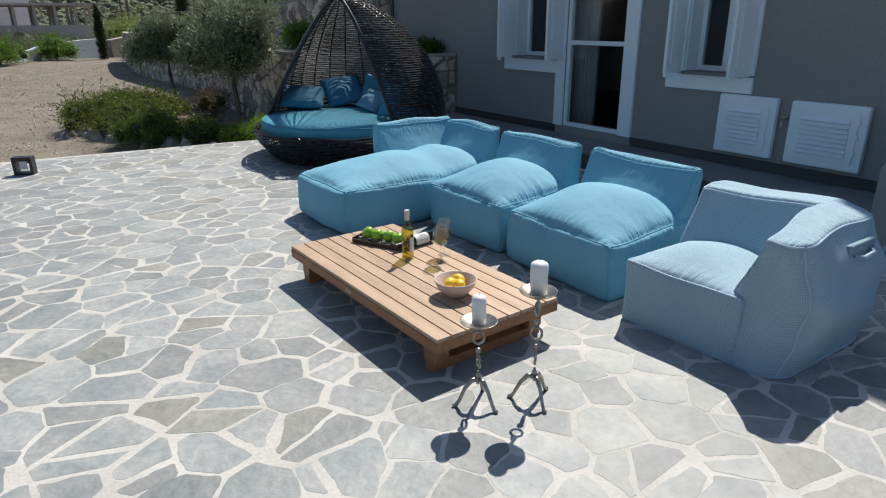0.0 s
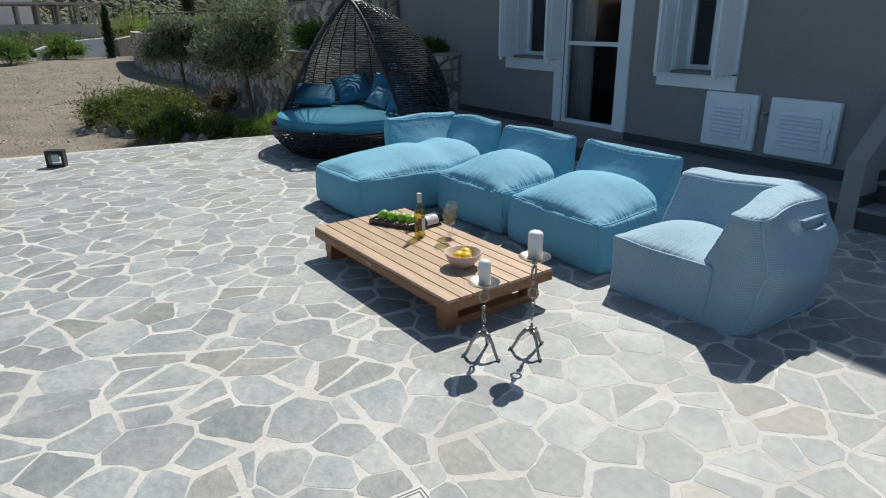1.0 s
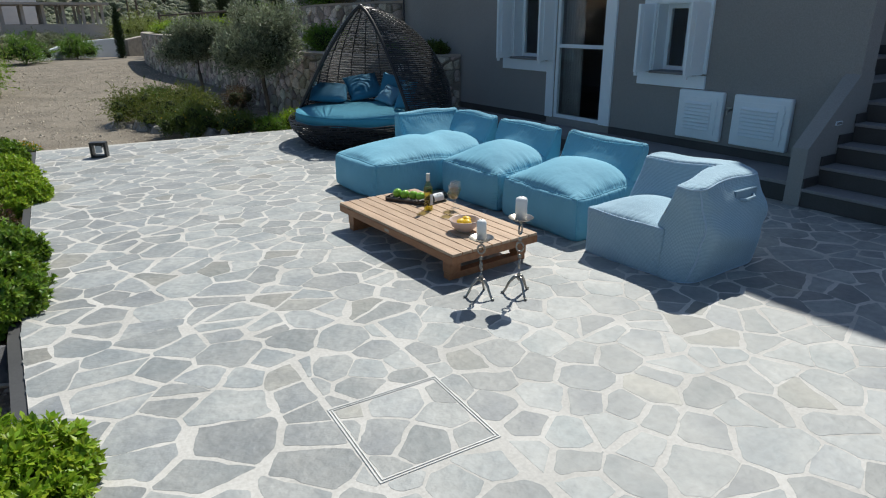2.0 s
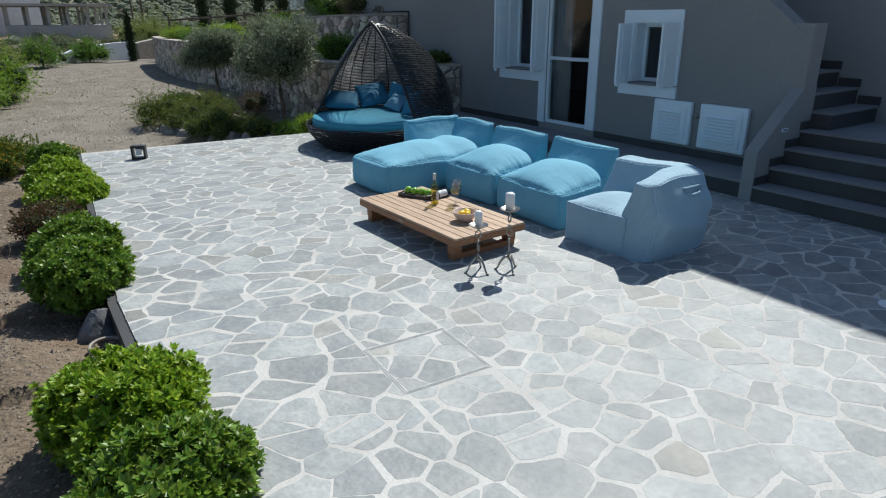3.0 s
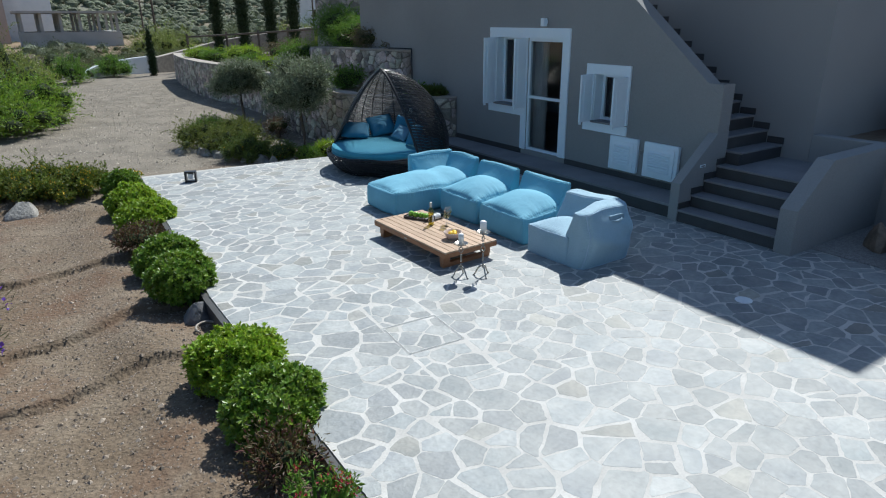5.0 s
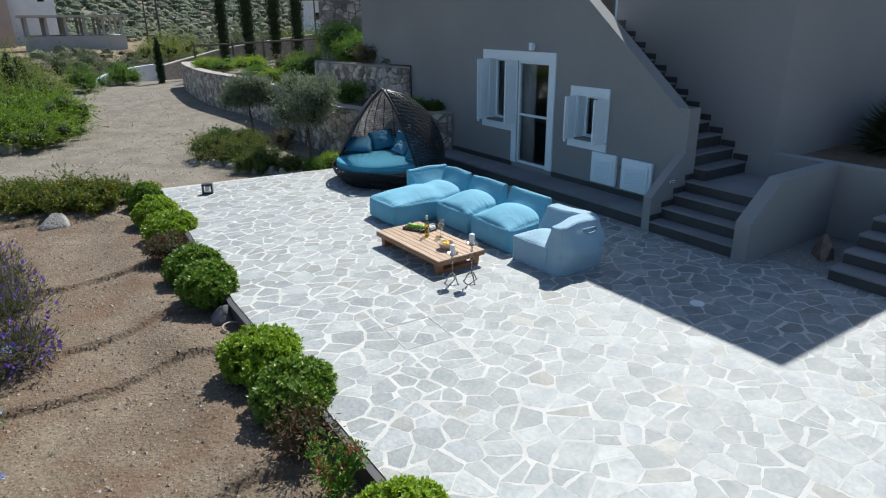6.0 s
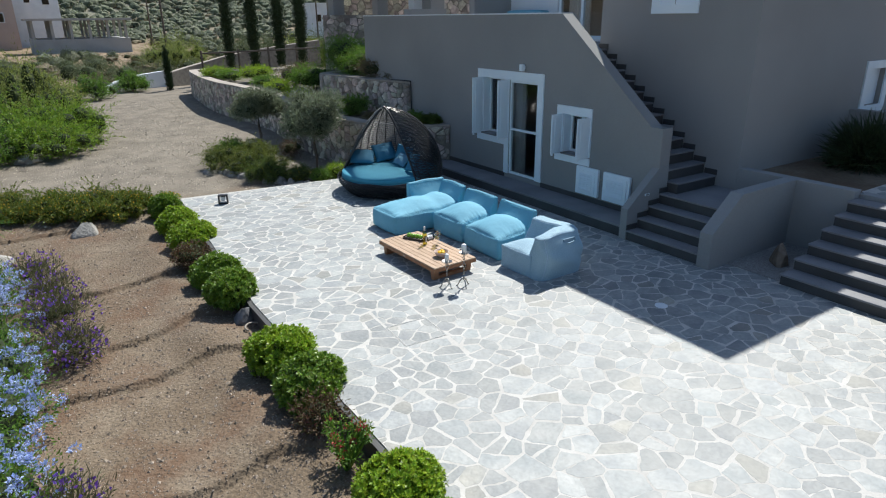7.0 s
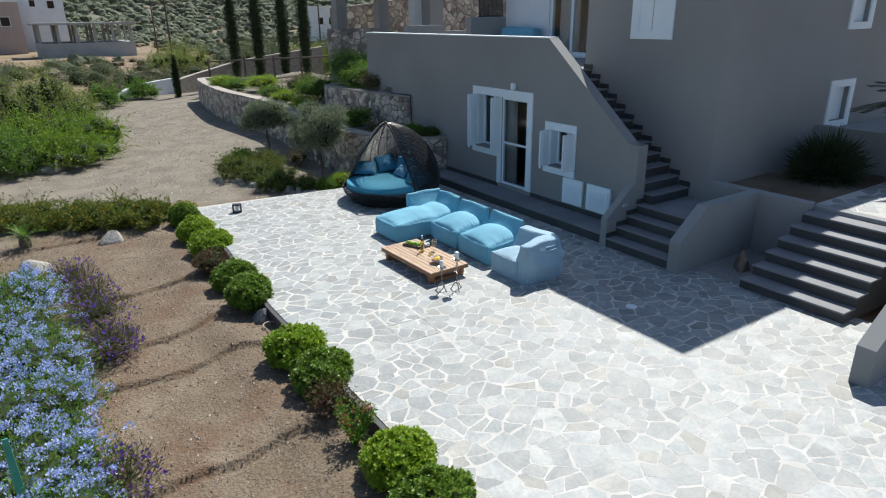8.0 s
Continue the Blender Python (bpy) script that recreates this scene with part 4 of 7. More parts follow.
for i, (dx, dy, dz, rz) in enumerate(((-0.03, 0.0, 0.07, 20), (0.03, 0.02, 0.072, 100), (0.0, -0.035, 0.068, 60), (0.01, 0.045, 0.05, 0))):
    bm = ball(bmesh.new(), (0, 0, 0), 0.033, 1.0, i, 0.06)
    for v in bm.verts:
        v.co.x *= 1.25 + 0.35 * max(0, abs(v.co.x) / 0.033 - 0.85)
    ob = part("lemon", bm, M["lemon"], None, smooth=True)
    ob.matrix_world = pose(1.78 + dx, 2.54 + dy, TH + dz, 0, 10, rz)
    tagged(ob, "ripe yellow lemon in the pink bowl", "lemon", group="lemons in the bowl")
tray = empty("fruit_tray", "dark oblong tray with small stones under apples", "tray", pose(1.86, 3.47, TH, 0, 0, 118))
bm = bmesh.new()
box(bm, -0.2, 0.2, -0.065, 0.065, 0, 0.012, 0.004)
for s in (-1, 1):
    box(bm, -0.2, 0.2, s * 0.065 - 0.005, s * 0.065 + 0.005, 0.008, 0.03, 0.003)
    box(bm, s * 0.2 - 0.005, s * 0.2 + 0.005, -0.06, 0.06, 0.008, 0.036, 0.003)
part("tray_base", bm, mat("dark_bark", (0.035, 0.025, 0.02), (0.07, 0.05, 0.04), 0.7, 20, 80, 0.5), tray)
rng = random.Random(4)
M["pebble"] = mat("pebble", (0.14, 0.12, 0.1), (0.3, 0.27, 0.23), 0.6, 40, 120, 0.2, rand="island", var=0.5)
bm = bmesh.new()
for i in range(70):
    q = bmesh.ops.create_icosphere(bm, subdivisions=1, radius=rng.uniform(0.008, 0.014), matrix=pose(rng.uniform(-0.185, 0.185), rng.uniform(-0.052, 0.052), 0.018 + rng.uniform(0, 0.008)))
part("pebbles", bm, M["pebble"], tray, "small brown stones", smooth=True)
for i in range(4):
    bm = ball(bmesh.new(), (0, 0, 0), 0.041, 0.92, i + 3, 0.04)
    for v in bm.verts:
        d = math.hypot(v.co.x, v.co.y)
        if v.co.z > 0:
            v.co.z -= 0.014 * math.exp(-(d / 0.012) ** 2)
    a = tagged(part("apple", bm, M["apple"], None, smooth=True), "shiny green apple on the dark tray", "apple", group="green apples on the tray")
    a.matrix_world = tray.matrix_world @ pose(-0.12 + 0.08 * i, 0.006 * (-1) ** i, 0.062, 12 * i, 8, 40 * i)
    part("stalk", tube(bmesh.new(), [(0, 0, 0.022), (0.003, 0, 0.042)], 0.0015, 5), M["wood_dark"], a)

# candle stands
M["wax"] = mat("white_wax", (0.8, 0.8, 0.79), (0.84, 0.84, 0.82), 0.45, 8, 90, 0.05)


def ring(bm, c, R, r, ang, squash=1.25, sides=20):
    pts = []
    for i in range(sides):
        a = i * math.tau / sides
        pts.append((c[0] + R * math.cos(a) * math.cos(ang), c[1] + R * math.cos(a) * math.sin(ang), c[2] + R * squash * math.sin(a)))
    return tube(bm, pts, r, 7, closed=True)


def candle_stand(x, y, h, rings, ang, label, ch, cr):
    s = empty("candle_stand", label, "candle holder", pose(x, y, 0, 0, 0, ang), group="metal candle stands beside the table")
    for k in range(3):
        a = k * math.tau / 3
        p = [(0.008, 0.125), (0.03, 0.122), (0.06, 0.085), (0.085, 0.03), (0.1, 0.008), (0.115, 0.008)]
        part("leg", tube(bmesh.new(), [(r * math.cos(a), r * math.sin(a), z) for r, z in p], [0.011, 0.012, 0.009, 0.008, 0.009, 0.008], 8), M["steel"], s, smooth=True)
    top = h - 0.015
    part("stem", lathe(bmesh.new(), [(0.006, 0.1), (0.016, 0.118), (0.016, 0.126), (0.007, 0.134), (0.013, 0.145), (0.006, 0.152), (0.006, 0.165)], 16), M["steel"], s, smooth=True)
    span = (top - 0.165) / rings
    for k in range(rings):
        z0 = 0.165 + span * k
        ob = part("ring", ring(bmesh.new(), (0, 0, z0 + span * 0.44), span * 0.21, 0.0062, 0.5 + 1.4 * k), M["steel"], s, smooth=True)
        part("knob", lathe(bmesh.new(), [(0.006, z0 + span * 0.78), (0.014, z0 + span * 0.82), (0.006, z0 + span * 0.87), (0.0135, z0 + span * 0.93), (0.006, z0 + span)], 14), M["steel"], s, smooth=True)
    part("dish", lathe(bmesh.new(), [(0.02, top), (0.055, top + 0.006), (0.077, top + 0.018), (0.08, top + 0.019), (0.08, top + 0.016), (0.056, top + 0.002), (0.02, top - 0.004)][::-1], 32), M["steel"], s, smooth=True)
    c = empty("candle", "white pillar candle standing on the metal dish", "candle", pose(x, y, top + 0.0072), group="white candles")
    part("wax", lathe(bmesh.new(), [(cr, 0), (cr, ch - 0.02), (cr * 0.9, ch - 0.011), (cr * 0.6, ch - 0.004), (0.002, ch)], 28), M["wax"], c, smooth=True)
    part("wick", tube(bmesh.new(), [(0, 0, ch - 0.007), (0.001, 0, ch + 0.009)], 0.0012, 5), M["black"], c)


candle_stand(1.47, 1.93, 0.405, 2, 40, "shorter metal candle stand with ring links and dish", 0.13, 0.031)
candle_stand(1.69, 1.81, 0.53, 3, 15, "taller metal candle stand with ring links and dish", 0.145, 0.037)

# ---- daybed ----
DC, DU = Vector((3.58, 7.4, 0)), radians(206)
bed = empty("daybed", "round black wicker daybed with a pointed hood", "daybed", pose(DC.x, DC.y, 0, 0, 0, math.degrees(DU)))
bed.scale = (0.96, 0.96, 0.96)
Z0, Z1 = 0.3, 1.96


def hood(s):
    """The hood's ring at share s of its height: centre, half depth, half width, and half the opening's angle."""
    front, half = 0.5 - 0.36 * s, 1.11 * (1 - s) ** 0.76
    back = 0.14 - 1.36 * (1 - s ** 2.2) ** 0.5
    wide = 1.22 * (1 - s ** 2) ** 0.7 + 0.003
    ph = math.asin(min(0.95, half / wide))
    deep = (front - back) / (1 + math.cos(ph)) + 0.001
    return back + deep, deep, wide, ph


bm = bmesh.new()
N = 60
for k in range(N):
    s = (k + 0.5) / N * 0.985
    uc, r, wd, ph = hood(s)
    n = 34
    pts = [(uc + r * math.cos(ph + (math.tau - 2 * ph) * i / n), wd * math.sin(ph + (math.tau - 2 * ph) * i / n), Z0 + (Z1 - Z0) * s + 0.004 * math.sin(i * 2.2 + k * math.pi)) for i in range(n + 1)]
    tube(bm, pts, 0.0118 - 0.003 * s, 5)
part("hood_weave", bm, M["wicker"], bed, "black wicker strands of the hood")
for k in range(19):
    f = (k + 0.5) / 19
    pts = []
    for i in range(15):
        s = i / 14 * 0.99
        uc, r, wd, ph = hood(s)
        a = ph + (math.tau - 2 * ph) * f
        pts.append((uc + (r - 0.012) * math.cos(a), (wd - 0.012) * math.sin(a), Z0 + (Z1 - Z0) * s))
    part("rib", tube(bmesh.new(), pts, 0.0095, 5), M["wicker"], bed)
for sgn in (-1, 1):
    pts = []
    for i in range(25):
        s = i / 24
        uc, r, wd, ph = hood(s)
        pts.append((uc + r * math.cos(ph), sgn * wd * math.sin(ph), Z0 + (Z1 - Z0) * s))
    part("rim", tube(bmesh.new(), pts, 0.025, 8), M["black"], bed, "thick bound rim of the hood", smooth=True)
part("finial", ball(bmesh.new(), (0.14, 0, Z1), 0.04, 0.7), M["wicker"], bed, smooth=True)
bm = bmesh.new()
for k in range(15):
    f = k / 14
    r = 1.0 + 0.24 * math.sin(f * math.pi * 0.52)
    z = 0.02 + 0.37 * f
    tube(bm, [(r * math.cos(a * math.tau / 72), r * math.sin(a * math.tau / 72), z + 0.012 * math.sin(a * math.tau / 72 * 9 + k * 1.3)) for a in range(72)], 0.0095, 4, closed=True)
for k in range(60):
    a = k * math.tau / 60
    for tw in (-0.16, 0.16):
        pts = []
        for i in range(6):
            f = i / 5
            r = 0.995 + 0.24 * math.sin(f * math.pi * 0.52)
            pts.append((r * math.cos(a + tw * f), r * math.sin(a + tw * f), 0.012 + 0.37 * f))
        tube(bm, pts, 0.0085, 4)
part("basket", bm, M["wicker"], bed, "open woven wicker base")
part("bed_frame", lathe(bmesh.new(), [(0.8, 0.02), (0.82, 0.05), (1.0, 0.26), (1.17, 0.335), (1.16, 0.355), (0.1, 0.355)], 48), M["black"], bed, smooth=True)


def mattress_material():
    m = mat("teal_mattress", (0.05, 0.27, 0.38), (0.06, 0.3, 0.42), 0.8, 3, 400, 0.15, grain=0.1, dist=0.001)
    return m


M["mattress"] = mattress_material()
prof = [(0.3, 0.356), (1.1, 0.358), (1.14, 0.375), (1.145, 0.44), (1.12, 0.485), (1.04, 0.502), (0.6, 0.515), (0.05, 0.518)]
mt = part("mattress", lathe(bmesh.new(), prof, 64), M["mattress"], bed, "round teal mattress cushion", smooth=True)
bm = bmesh.new()
for z, r in ((0.37, 1.142), (0.485, 1.125)):
    tube(bm, [(r * math.cos(a * math.tau / 64), r * math.sin(a * math.tau / 64), z) for a in range(64)], 0.006, 5, closed=True)
part("piping", bm, M["mattress"], mt, smooth=True)
lant = part("hanging_lantern", lathe(bmesh.new(), [(0.03, 0.78), (0.045, 0.79), (0.045, 0.86), (0.02, 0.89), (0.008, 0.9)], 14), M["paper"], bed, "small pale lantern inside the hood")
lant.location = (-1.02, -0.1, 0.18)


def pillow(x, y, z, size, tilt, yaw, roll, material, label, seed):
    n = 16
    bm = bmesh.new()
    g = [[None] * (n + 1) for _ in range(2 * (n + 1))]
    for side in (0, 1):
        for i in range(n + 1):
            for j in range(n + 1):
                a, b = i / n * 2 - 1, j / n * 2 - 1
                if side and (i in (0, n) or j in (0, n)):
                    g[n + 1 + i][j] = g[i][j]
                    continue
                t = 0.2 * ((1 - a * a) * (1 - b * b)) ** 0.45 * (1 + 0.2 * noise.noise((a * 2, b * 2, seed)))
                k = 1 - 0.06 * ((1 - a * a) + (1 - b * b)) * 0.6
                g[side * (n + 1) + i][j] = bm.verts.new((a * size / 2 * k, (t if side else -t) * size * 0.8, size / 2 + b * size / 2 * k))
    for side in (0, 1):
        for i in range(n):
            for j in range(n):
                o = side * (n + 1)
                bm.faces.new((g[o + i][j], g[o + i + 1][j], g[o + i + 1][j + 1], g[o + i][j + 1]))
    ob = part("pillow", bm, material, None, smooth=True)
    ob.matrix_world = pose(x, y, z, tilt, 0, yaw) @ pose(0, 0, size / 2, 0, roll, 0) @ pose(0, 0, -size / 2)
    return tagged(ob, label, "pillow", group="blue pillows on the daybed")


M["pale_blue"] = mat("pale_blue_pillow", (0.13, 0.3, 0.43), (0.16, 0.34, 0.47), 0.8, 3, 300, 0.15)
pillow(3.22, 7.98, 0.545, 0.58, -70, -18, 10, M["blue_deep"], "deep blue square pillow lying back", 1)
pillow(3.78, 7.98, 0.535, 0.54, -52, -24, -12, M["blue_deep"], "deep blue square pillow leaning against the hood", 2)
pillow(3.8, 7.3, 0.53, 0.34, -50, -50, 22, M["pale_blue"], "small pale blue pillow leaning back", 3)
pillow(4.02, 7.56, 0.5, 0.42, -14, -55, 12, M["blue_deep"], "deep blue pillow standing against the hood", 4)
pillow(3.7, 6.74, 0.52, 0.42, -28, -95, -10, M["blue_deep"], "deep blue pillow beside the hood rim", 5)

# floor spot
spot = empty("floor_spotlight", "black cube floor spotlight on the flagstones", "spotlight", pose(0.03, 8.42, 0.0, 0, 0, -22))
part("housing", boxes((-0.1, 0.1, -0.06, 0.06, 0.0, 0.03), (-0.1, 0.1, -0.06, 0.06, 0.17, 0.2), (-0.1, -0.07, -0.06, 0.06, 0.03, 0.17), (0.07, 0.1, -0.06, 0.06, 0.03, 0.17), bevel=0.004), M["black"], spot)
part("lamp_head", boxes((-0.045, 0.045, -0.02, 0.055, 0.12, 0.16), bevel=0.006), M["black"], spot)
part("lens", boxes((-0.04, 0.04, -0.03, -0.021, 0.06, 0.15), bevel=0.003), M["paper"], spot, "pale diffuser")

# ---- stones: irregular pieces from weighted cells ----
def cells(x0, x1, y0, y1, spacing, seed, gap, stretch=1.0, small=0.35):
    """Irregular polygons that fill a rectangle, set apart by a joint of uneven width. Returns (seed point, polygon) pairs."""
    rg = np.random.default_rng(seed)
    area = (x1 - x0) * (y1 - y0)
    n = int(area / spacing ** 2 * 9)
    cand = rg.uniform((x0 - spacing, y0 - spacing), (x1 + spacing, y1 + spacing), (n, 2))
    rad = spacing * np.where(rg.random(n) < small, rg.uniform(0.42, 0.7, n), rg.uniform(0.8, 1.35, n))
    cell = spacing * 1.4
    grid, pts, rr = {}, [], []
    for p, r in zip(cand, rad):
        i, j = int(p[0] // cell), int(p[1] // cell)
        ok = True
        for a in (i - 1, i, i + 1):
            for b in (j - 1, j, j + 1):
                for k in grid.get((a, b), ()):
                    q = pts[k]
                    if ((p[0] - q[0]) / stretch) ** 2 + ((p[1] - q[1])) ** 2 < (0.5 * (r + rr[k])) ** 2:
                        ok = False
                        break
                if not ok:
                    break
            if not ok:
                break
        if ok:
            grid.setdefault((i, j), []).append(len(pts))
            pts.append((p[0], p[1]))
            rr.append(r)
    out = []
    P, R = np.array(pts), np.array(rr)
    for k in range(len(pts)):
        p = P[k]
        if not (x0 <= p[0] <= x1 and y0 <= p[1] <= y1):
            continue
        d = P - p
        dist = np.hypot(d[:, 0], d[:, 1])
        near = [q for q in np.argsort(dist)[1:22] if dist[q] < spacing * 3]
        s = spacing * 1.6
        poly = [(p[0] - s, p[1] - s), (p[0] + s, p[1] - s), (p[0] + s, p[1] + s), (p[0] - s, p[1] + s)]
        for q in near:
            u = d[q] / dist[q]
            lo, hi = min(k, q), max(k, q)
            h = (math.sin(lo * 12.9898 + hi * 78.233) * 43758.5453) % 1.0
            off = (dist[q] + (R[k] ** 2 - R[q] ** 2) * 0.25 / dist[q]) / 2 - gap * (0.16 + 0.85 * h ** 1.5)
            an = math.atan2(u[1], u[0]) + 0.22 * (h - 0.5)
            poly = clip(poly, p[0] + u[0] * off, p[1] + u[1] * off, math.cos(an), math.sin(an))
            if len(poly) < 3:
                break
        if len(poly) >= 3:
            out.append((p, poly))
    return out


def clip(poly, cx, cy, ux, uy):
    """The part of a convex polygon behind the line through (cx, cy) with the normal (ux, uy)."""
    res = []
    for i in range(len(poly)):
        a, b = poly[i], poly[(i + 1) % len(poly)]
        da, db = (a[0] - cx) * ux + (a[1] - cy) * uy, (b[0] - cx) * ux + (b[1] - cy) * uy
        if da <= 0:
            res.append(a)
        if (da < 0 < db) or (db < 0 < da):
            t = da / (da - db)
            res.append((a[0] + (b[0] - a[0]) * t, a[1] + (b[1] - a[1]) * t))
    return res


def poly_area(p):
    return 0.5 * abs(sum(p[i][0] * p[(i + 1) % len(p)][1] - p[(i + 1) % len(p)][0] * p[i][1] for i in range(len(p))))


def rough_outline(poly, amount, seed, blunt=0.018):
    """Breaks the straight edges of a stone into slightly uneven ones and blunts its corners."""
    out = []
    n = len(poly)
    for i in range(n):
        a, b = Vector(poly[i]), Vector(poly[(i + 1) % n])
        L = (b - a).length
        if L < 1e-4:
            continue
        t = min(0.25, blunt / L)
        nrm = Vector((-(b - a).y, (b - a).x)) / L
        ks = (t, 0.22, 0.37, 0.5, 0.64, 0.79, 1 - t) if L > 0.16 else (t, 0.36, 0.66, 1 - t) if L > 0.1 else (t, 1 - t)
        for f in ks:
            q = a.lerp(b, f)
            out.append(q + nrm * amount * min(1.0, L / 0.22) * (noise.noise((q.x * 9 + seed, q.y * 9, seed * 1.7)) + 0.45 * noise.noise((q.x * 34, q.y * 34, seed))))
    n = len(out)
    for i in range(n):
        for j in range(i + 2, n - (i == 0)):
            if crossing(out[i], out[i + 1], out[j], out[(j + 1) % n]):
                return [Vector(q) for q in poly]
    return out


def crossing(a, b, c, d):
    """Whether two short edges cross."""
    def side(p, q, r):
        return (q.x - p.x) * (r.y - p.y) - (q.y - p.y) * (r.x - p.x)
    return side(a, b, c) * side(a, b, d) < 0 and side(c, d, a) * side(c, d, b) < 0


def stone_mesh(outline, top, thick, place, bevel, seed, tilt=0.0):
    """Verts and faces of one flat stone: top face, worn edge, sides. place maps (u, v, height) into the world."""
    c = sum(outline, Vector((0, 0))) / len(outline)
    n = len(outline)
    tx, ty = tilt * noise.noise((seed, 1, 2)), tilt * noise.noise((seed, 5, 9))
    v = []
    for k, h in ((1.0, top - thick), (1.0, top - bevel), (None, top)):
        for q in outline:
            if k is None:
                d = (q - c)
                w = q - d * min(0.5, bevel * 1.6 / max(d.length, 1e-3))
            else:
                w = q
            v.append(place(w.x, w.y, h + (tx * (w.x - c.x) + ty * (w.y - c.y)) * (1 if h > top - thick else 0)))
    f = []
    for r in (0, 1):
        for i in range(n):
            j = (i + 1) % n
            f.append((r * n + i, r * n + j, (r + 1) * n + j, (r + 1) * n + i))
    f.append(tuple(2 * n + i for i in range(n)))
    return v, f


# ---- dry-stone retaining walls ----
M["wallstone"] = mat("rubble_stone", (0.33, 0.285, 0.24), (0.56, 0.5, 0.43), 0.9, 5, 40, 0.8, rand="island", var=0.5, grain=0.6, dist=0.01, hue=0.05)
M["wallmortar"] = mat("wall_mortar", (0.2, 0.18, 0.155), (0.28, 0.255, 0.22), 0.95, 5, 60, 0.5)
M["capstone"] = mat("pale_cap", (0.32, 0.28, 0.235), (0.43, 0.38, 0.33), 0.9, 2, 50, 0.4)


def resample(pts, step):
    pts = [Vector(p) for p in pts]
    out = []
    for i in range(len(pts) - 1):
        p0, p1, p2, p3 = pts[max(i - 1, 0)], pts[i], pts[i + 1], pts[min(i + 2, len(pts) - 1)]
        k = max(1, int((p2 - p1).length / step))
        for j in range(k):
            t = j / k
            out.append(0.5 * ((2 * p1) + (p2 - p0) * t + (2 * p0 - 5 * p1 + 4 * p2 - p3) * t * t + (3 * p1 - p0 - 3 * p2 + p3) * t ** 3))
    out.append(pts[-1])
    return out


def stone_wall(name, pts, base, thick, spacing, seed, label, cap=True, cap_w=0.0):
    """A rubble wall along (x, y, top) points, its face on the left-hand side of the run."""
    line = resample(pts, 0.5)
    n = len(line)
    nrm = []
    for i in range(n):
        d = line[min(i + 1, n - 1)] - line[max(i - 1, 0)]
        nrm.append(Vector((-d.y, d.x)).normalized())
    v, f = [], []
    for p, m in zip(line, nrm):
        for off, z in ((0.0, base), (0.0, p.z - 0.03), (-thick, p.z - 0.03), (-thick, base)):
            v.append((p.x + m.x * off, p.y + m.y * off, z))
    for i in range(n - 1):
        for k in range(4):
            a, b = i * 4 + k, i * 4 + (k + 1) % 4
            f.append((a, b, b + 4, a + 4))
    f += [(0, 1, 2, 3), tuple(4 * (n - 1) + k for k in (3, 2, 1, 0))]
    wall = tagged(new(name, mesh_of(name, v, f, M["wallmortar"])), label, "wall", kind="structure")
    arc = [0.0]
    for i in range(1, n):
        arc.append(arc[-1] + (Vector(line[i][:2]) - Vector(line[i - 1][:2])).length)
    def at(s):
        s = min(max(s, 0), arc[-1] - 1e-6)
        i = max(0, next(k for k in range(1, n) if arc[k] > s or k == n - 1) - 1)
        t = (s - arc[i]) / (arc[i + 1] - arc[i])
        return line[i].lerp(line[i + 1], t), nrm[i].lerp(nrm[i + 1], t)
    def place(u, w, h):
        p, m = at(u)
        return (p.x + m.x * h, p.y + m.y * h, w)
    sv, sf = [], []
    top = max(p.z for p in line)
    for k, (p, poly) in enumerate(cells(0, arc[-1], base, top - 0.03, spacing, seed, spacing * 0.12, 1.2)):
        q, _ = at(p[0])
        poly = clip(poly, 0, q.z - 0.035, 0, 1)
        poly = clip(poly, 0, base, 0, -1) if len(poly) > 2 else poly
        poly = clip(poly, 0.02, 0, -1, 0) if len(poly) > 2 else poly
        poly = clip(poly, arc[-1] - 0.02, 0, 1, 0) if len(poly) > 2 else poly
        if len(poly) < 3 or poly_area(poly) < 0.004:
            continue
        o = rough_outline(poly, 0.012, k)
        a, b = stone_mesh(o, 0.025 + 0.03 * ((k * 0.37) % 1), 0.08, place, 0.015, k, 0.12)
        sf += [tuple(i + len(sv) for i in face) for face in b]
        sv += a
    st = new("wall_stones", mesh_of("wall_stones", sv, sf, M["wallstone"]))
    st.parent = wall
    tagged(st, "uneven grey and ochre rubble stones", kind="stuff")
    if cap:
        v, f = [], []
        for p, m in zip(line, nrm):
            for off, z in ((0.02, p.z - 0.03), (0.02, p.z + 0.01), (-thick - cap_w, p.z + 0.01), (-thick - cap_w, p.z - 0.03)):
                v.append((p.x + m.x * off, p.y + m.y * off, z + 0.012 * noise.noise((p.x * 2, p.y * 2, off))))
        f = [(i * 4 + k, i * 4 + (k + 1) % 4, i * 4 + (k + 1) % 4 + 4, i * 4 + k + 4) for i in range(n - 1) for k in range(4)]
        f += [(0, 1, 2, 3), tuple(4 * (n - 1) + k for k in (3, 2, 1, 0))]
        c = new("coping", mesh_of("coping", v, f, M["capstone"]))
        c.parent = wall
        c["label"] = "pale flat coping"
    return line


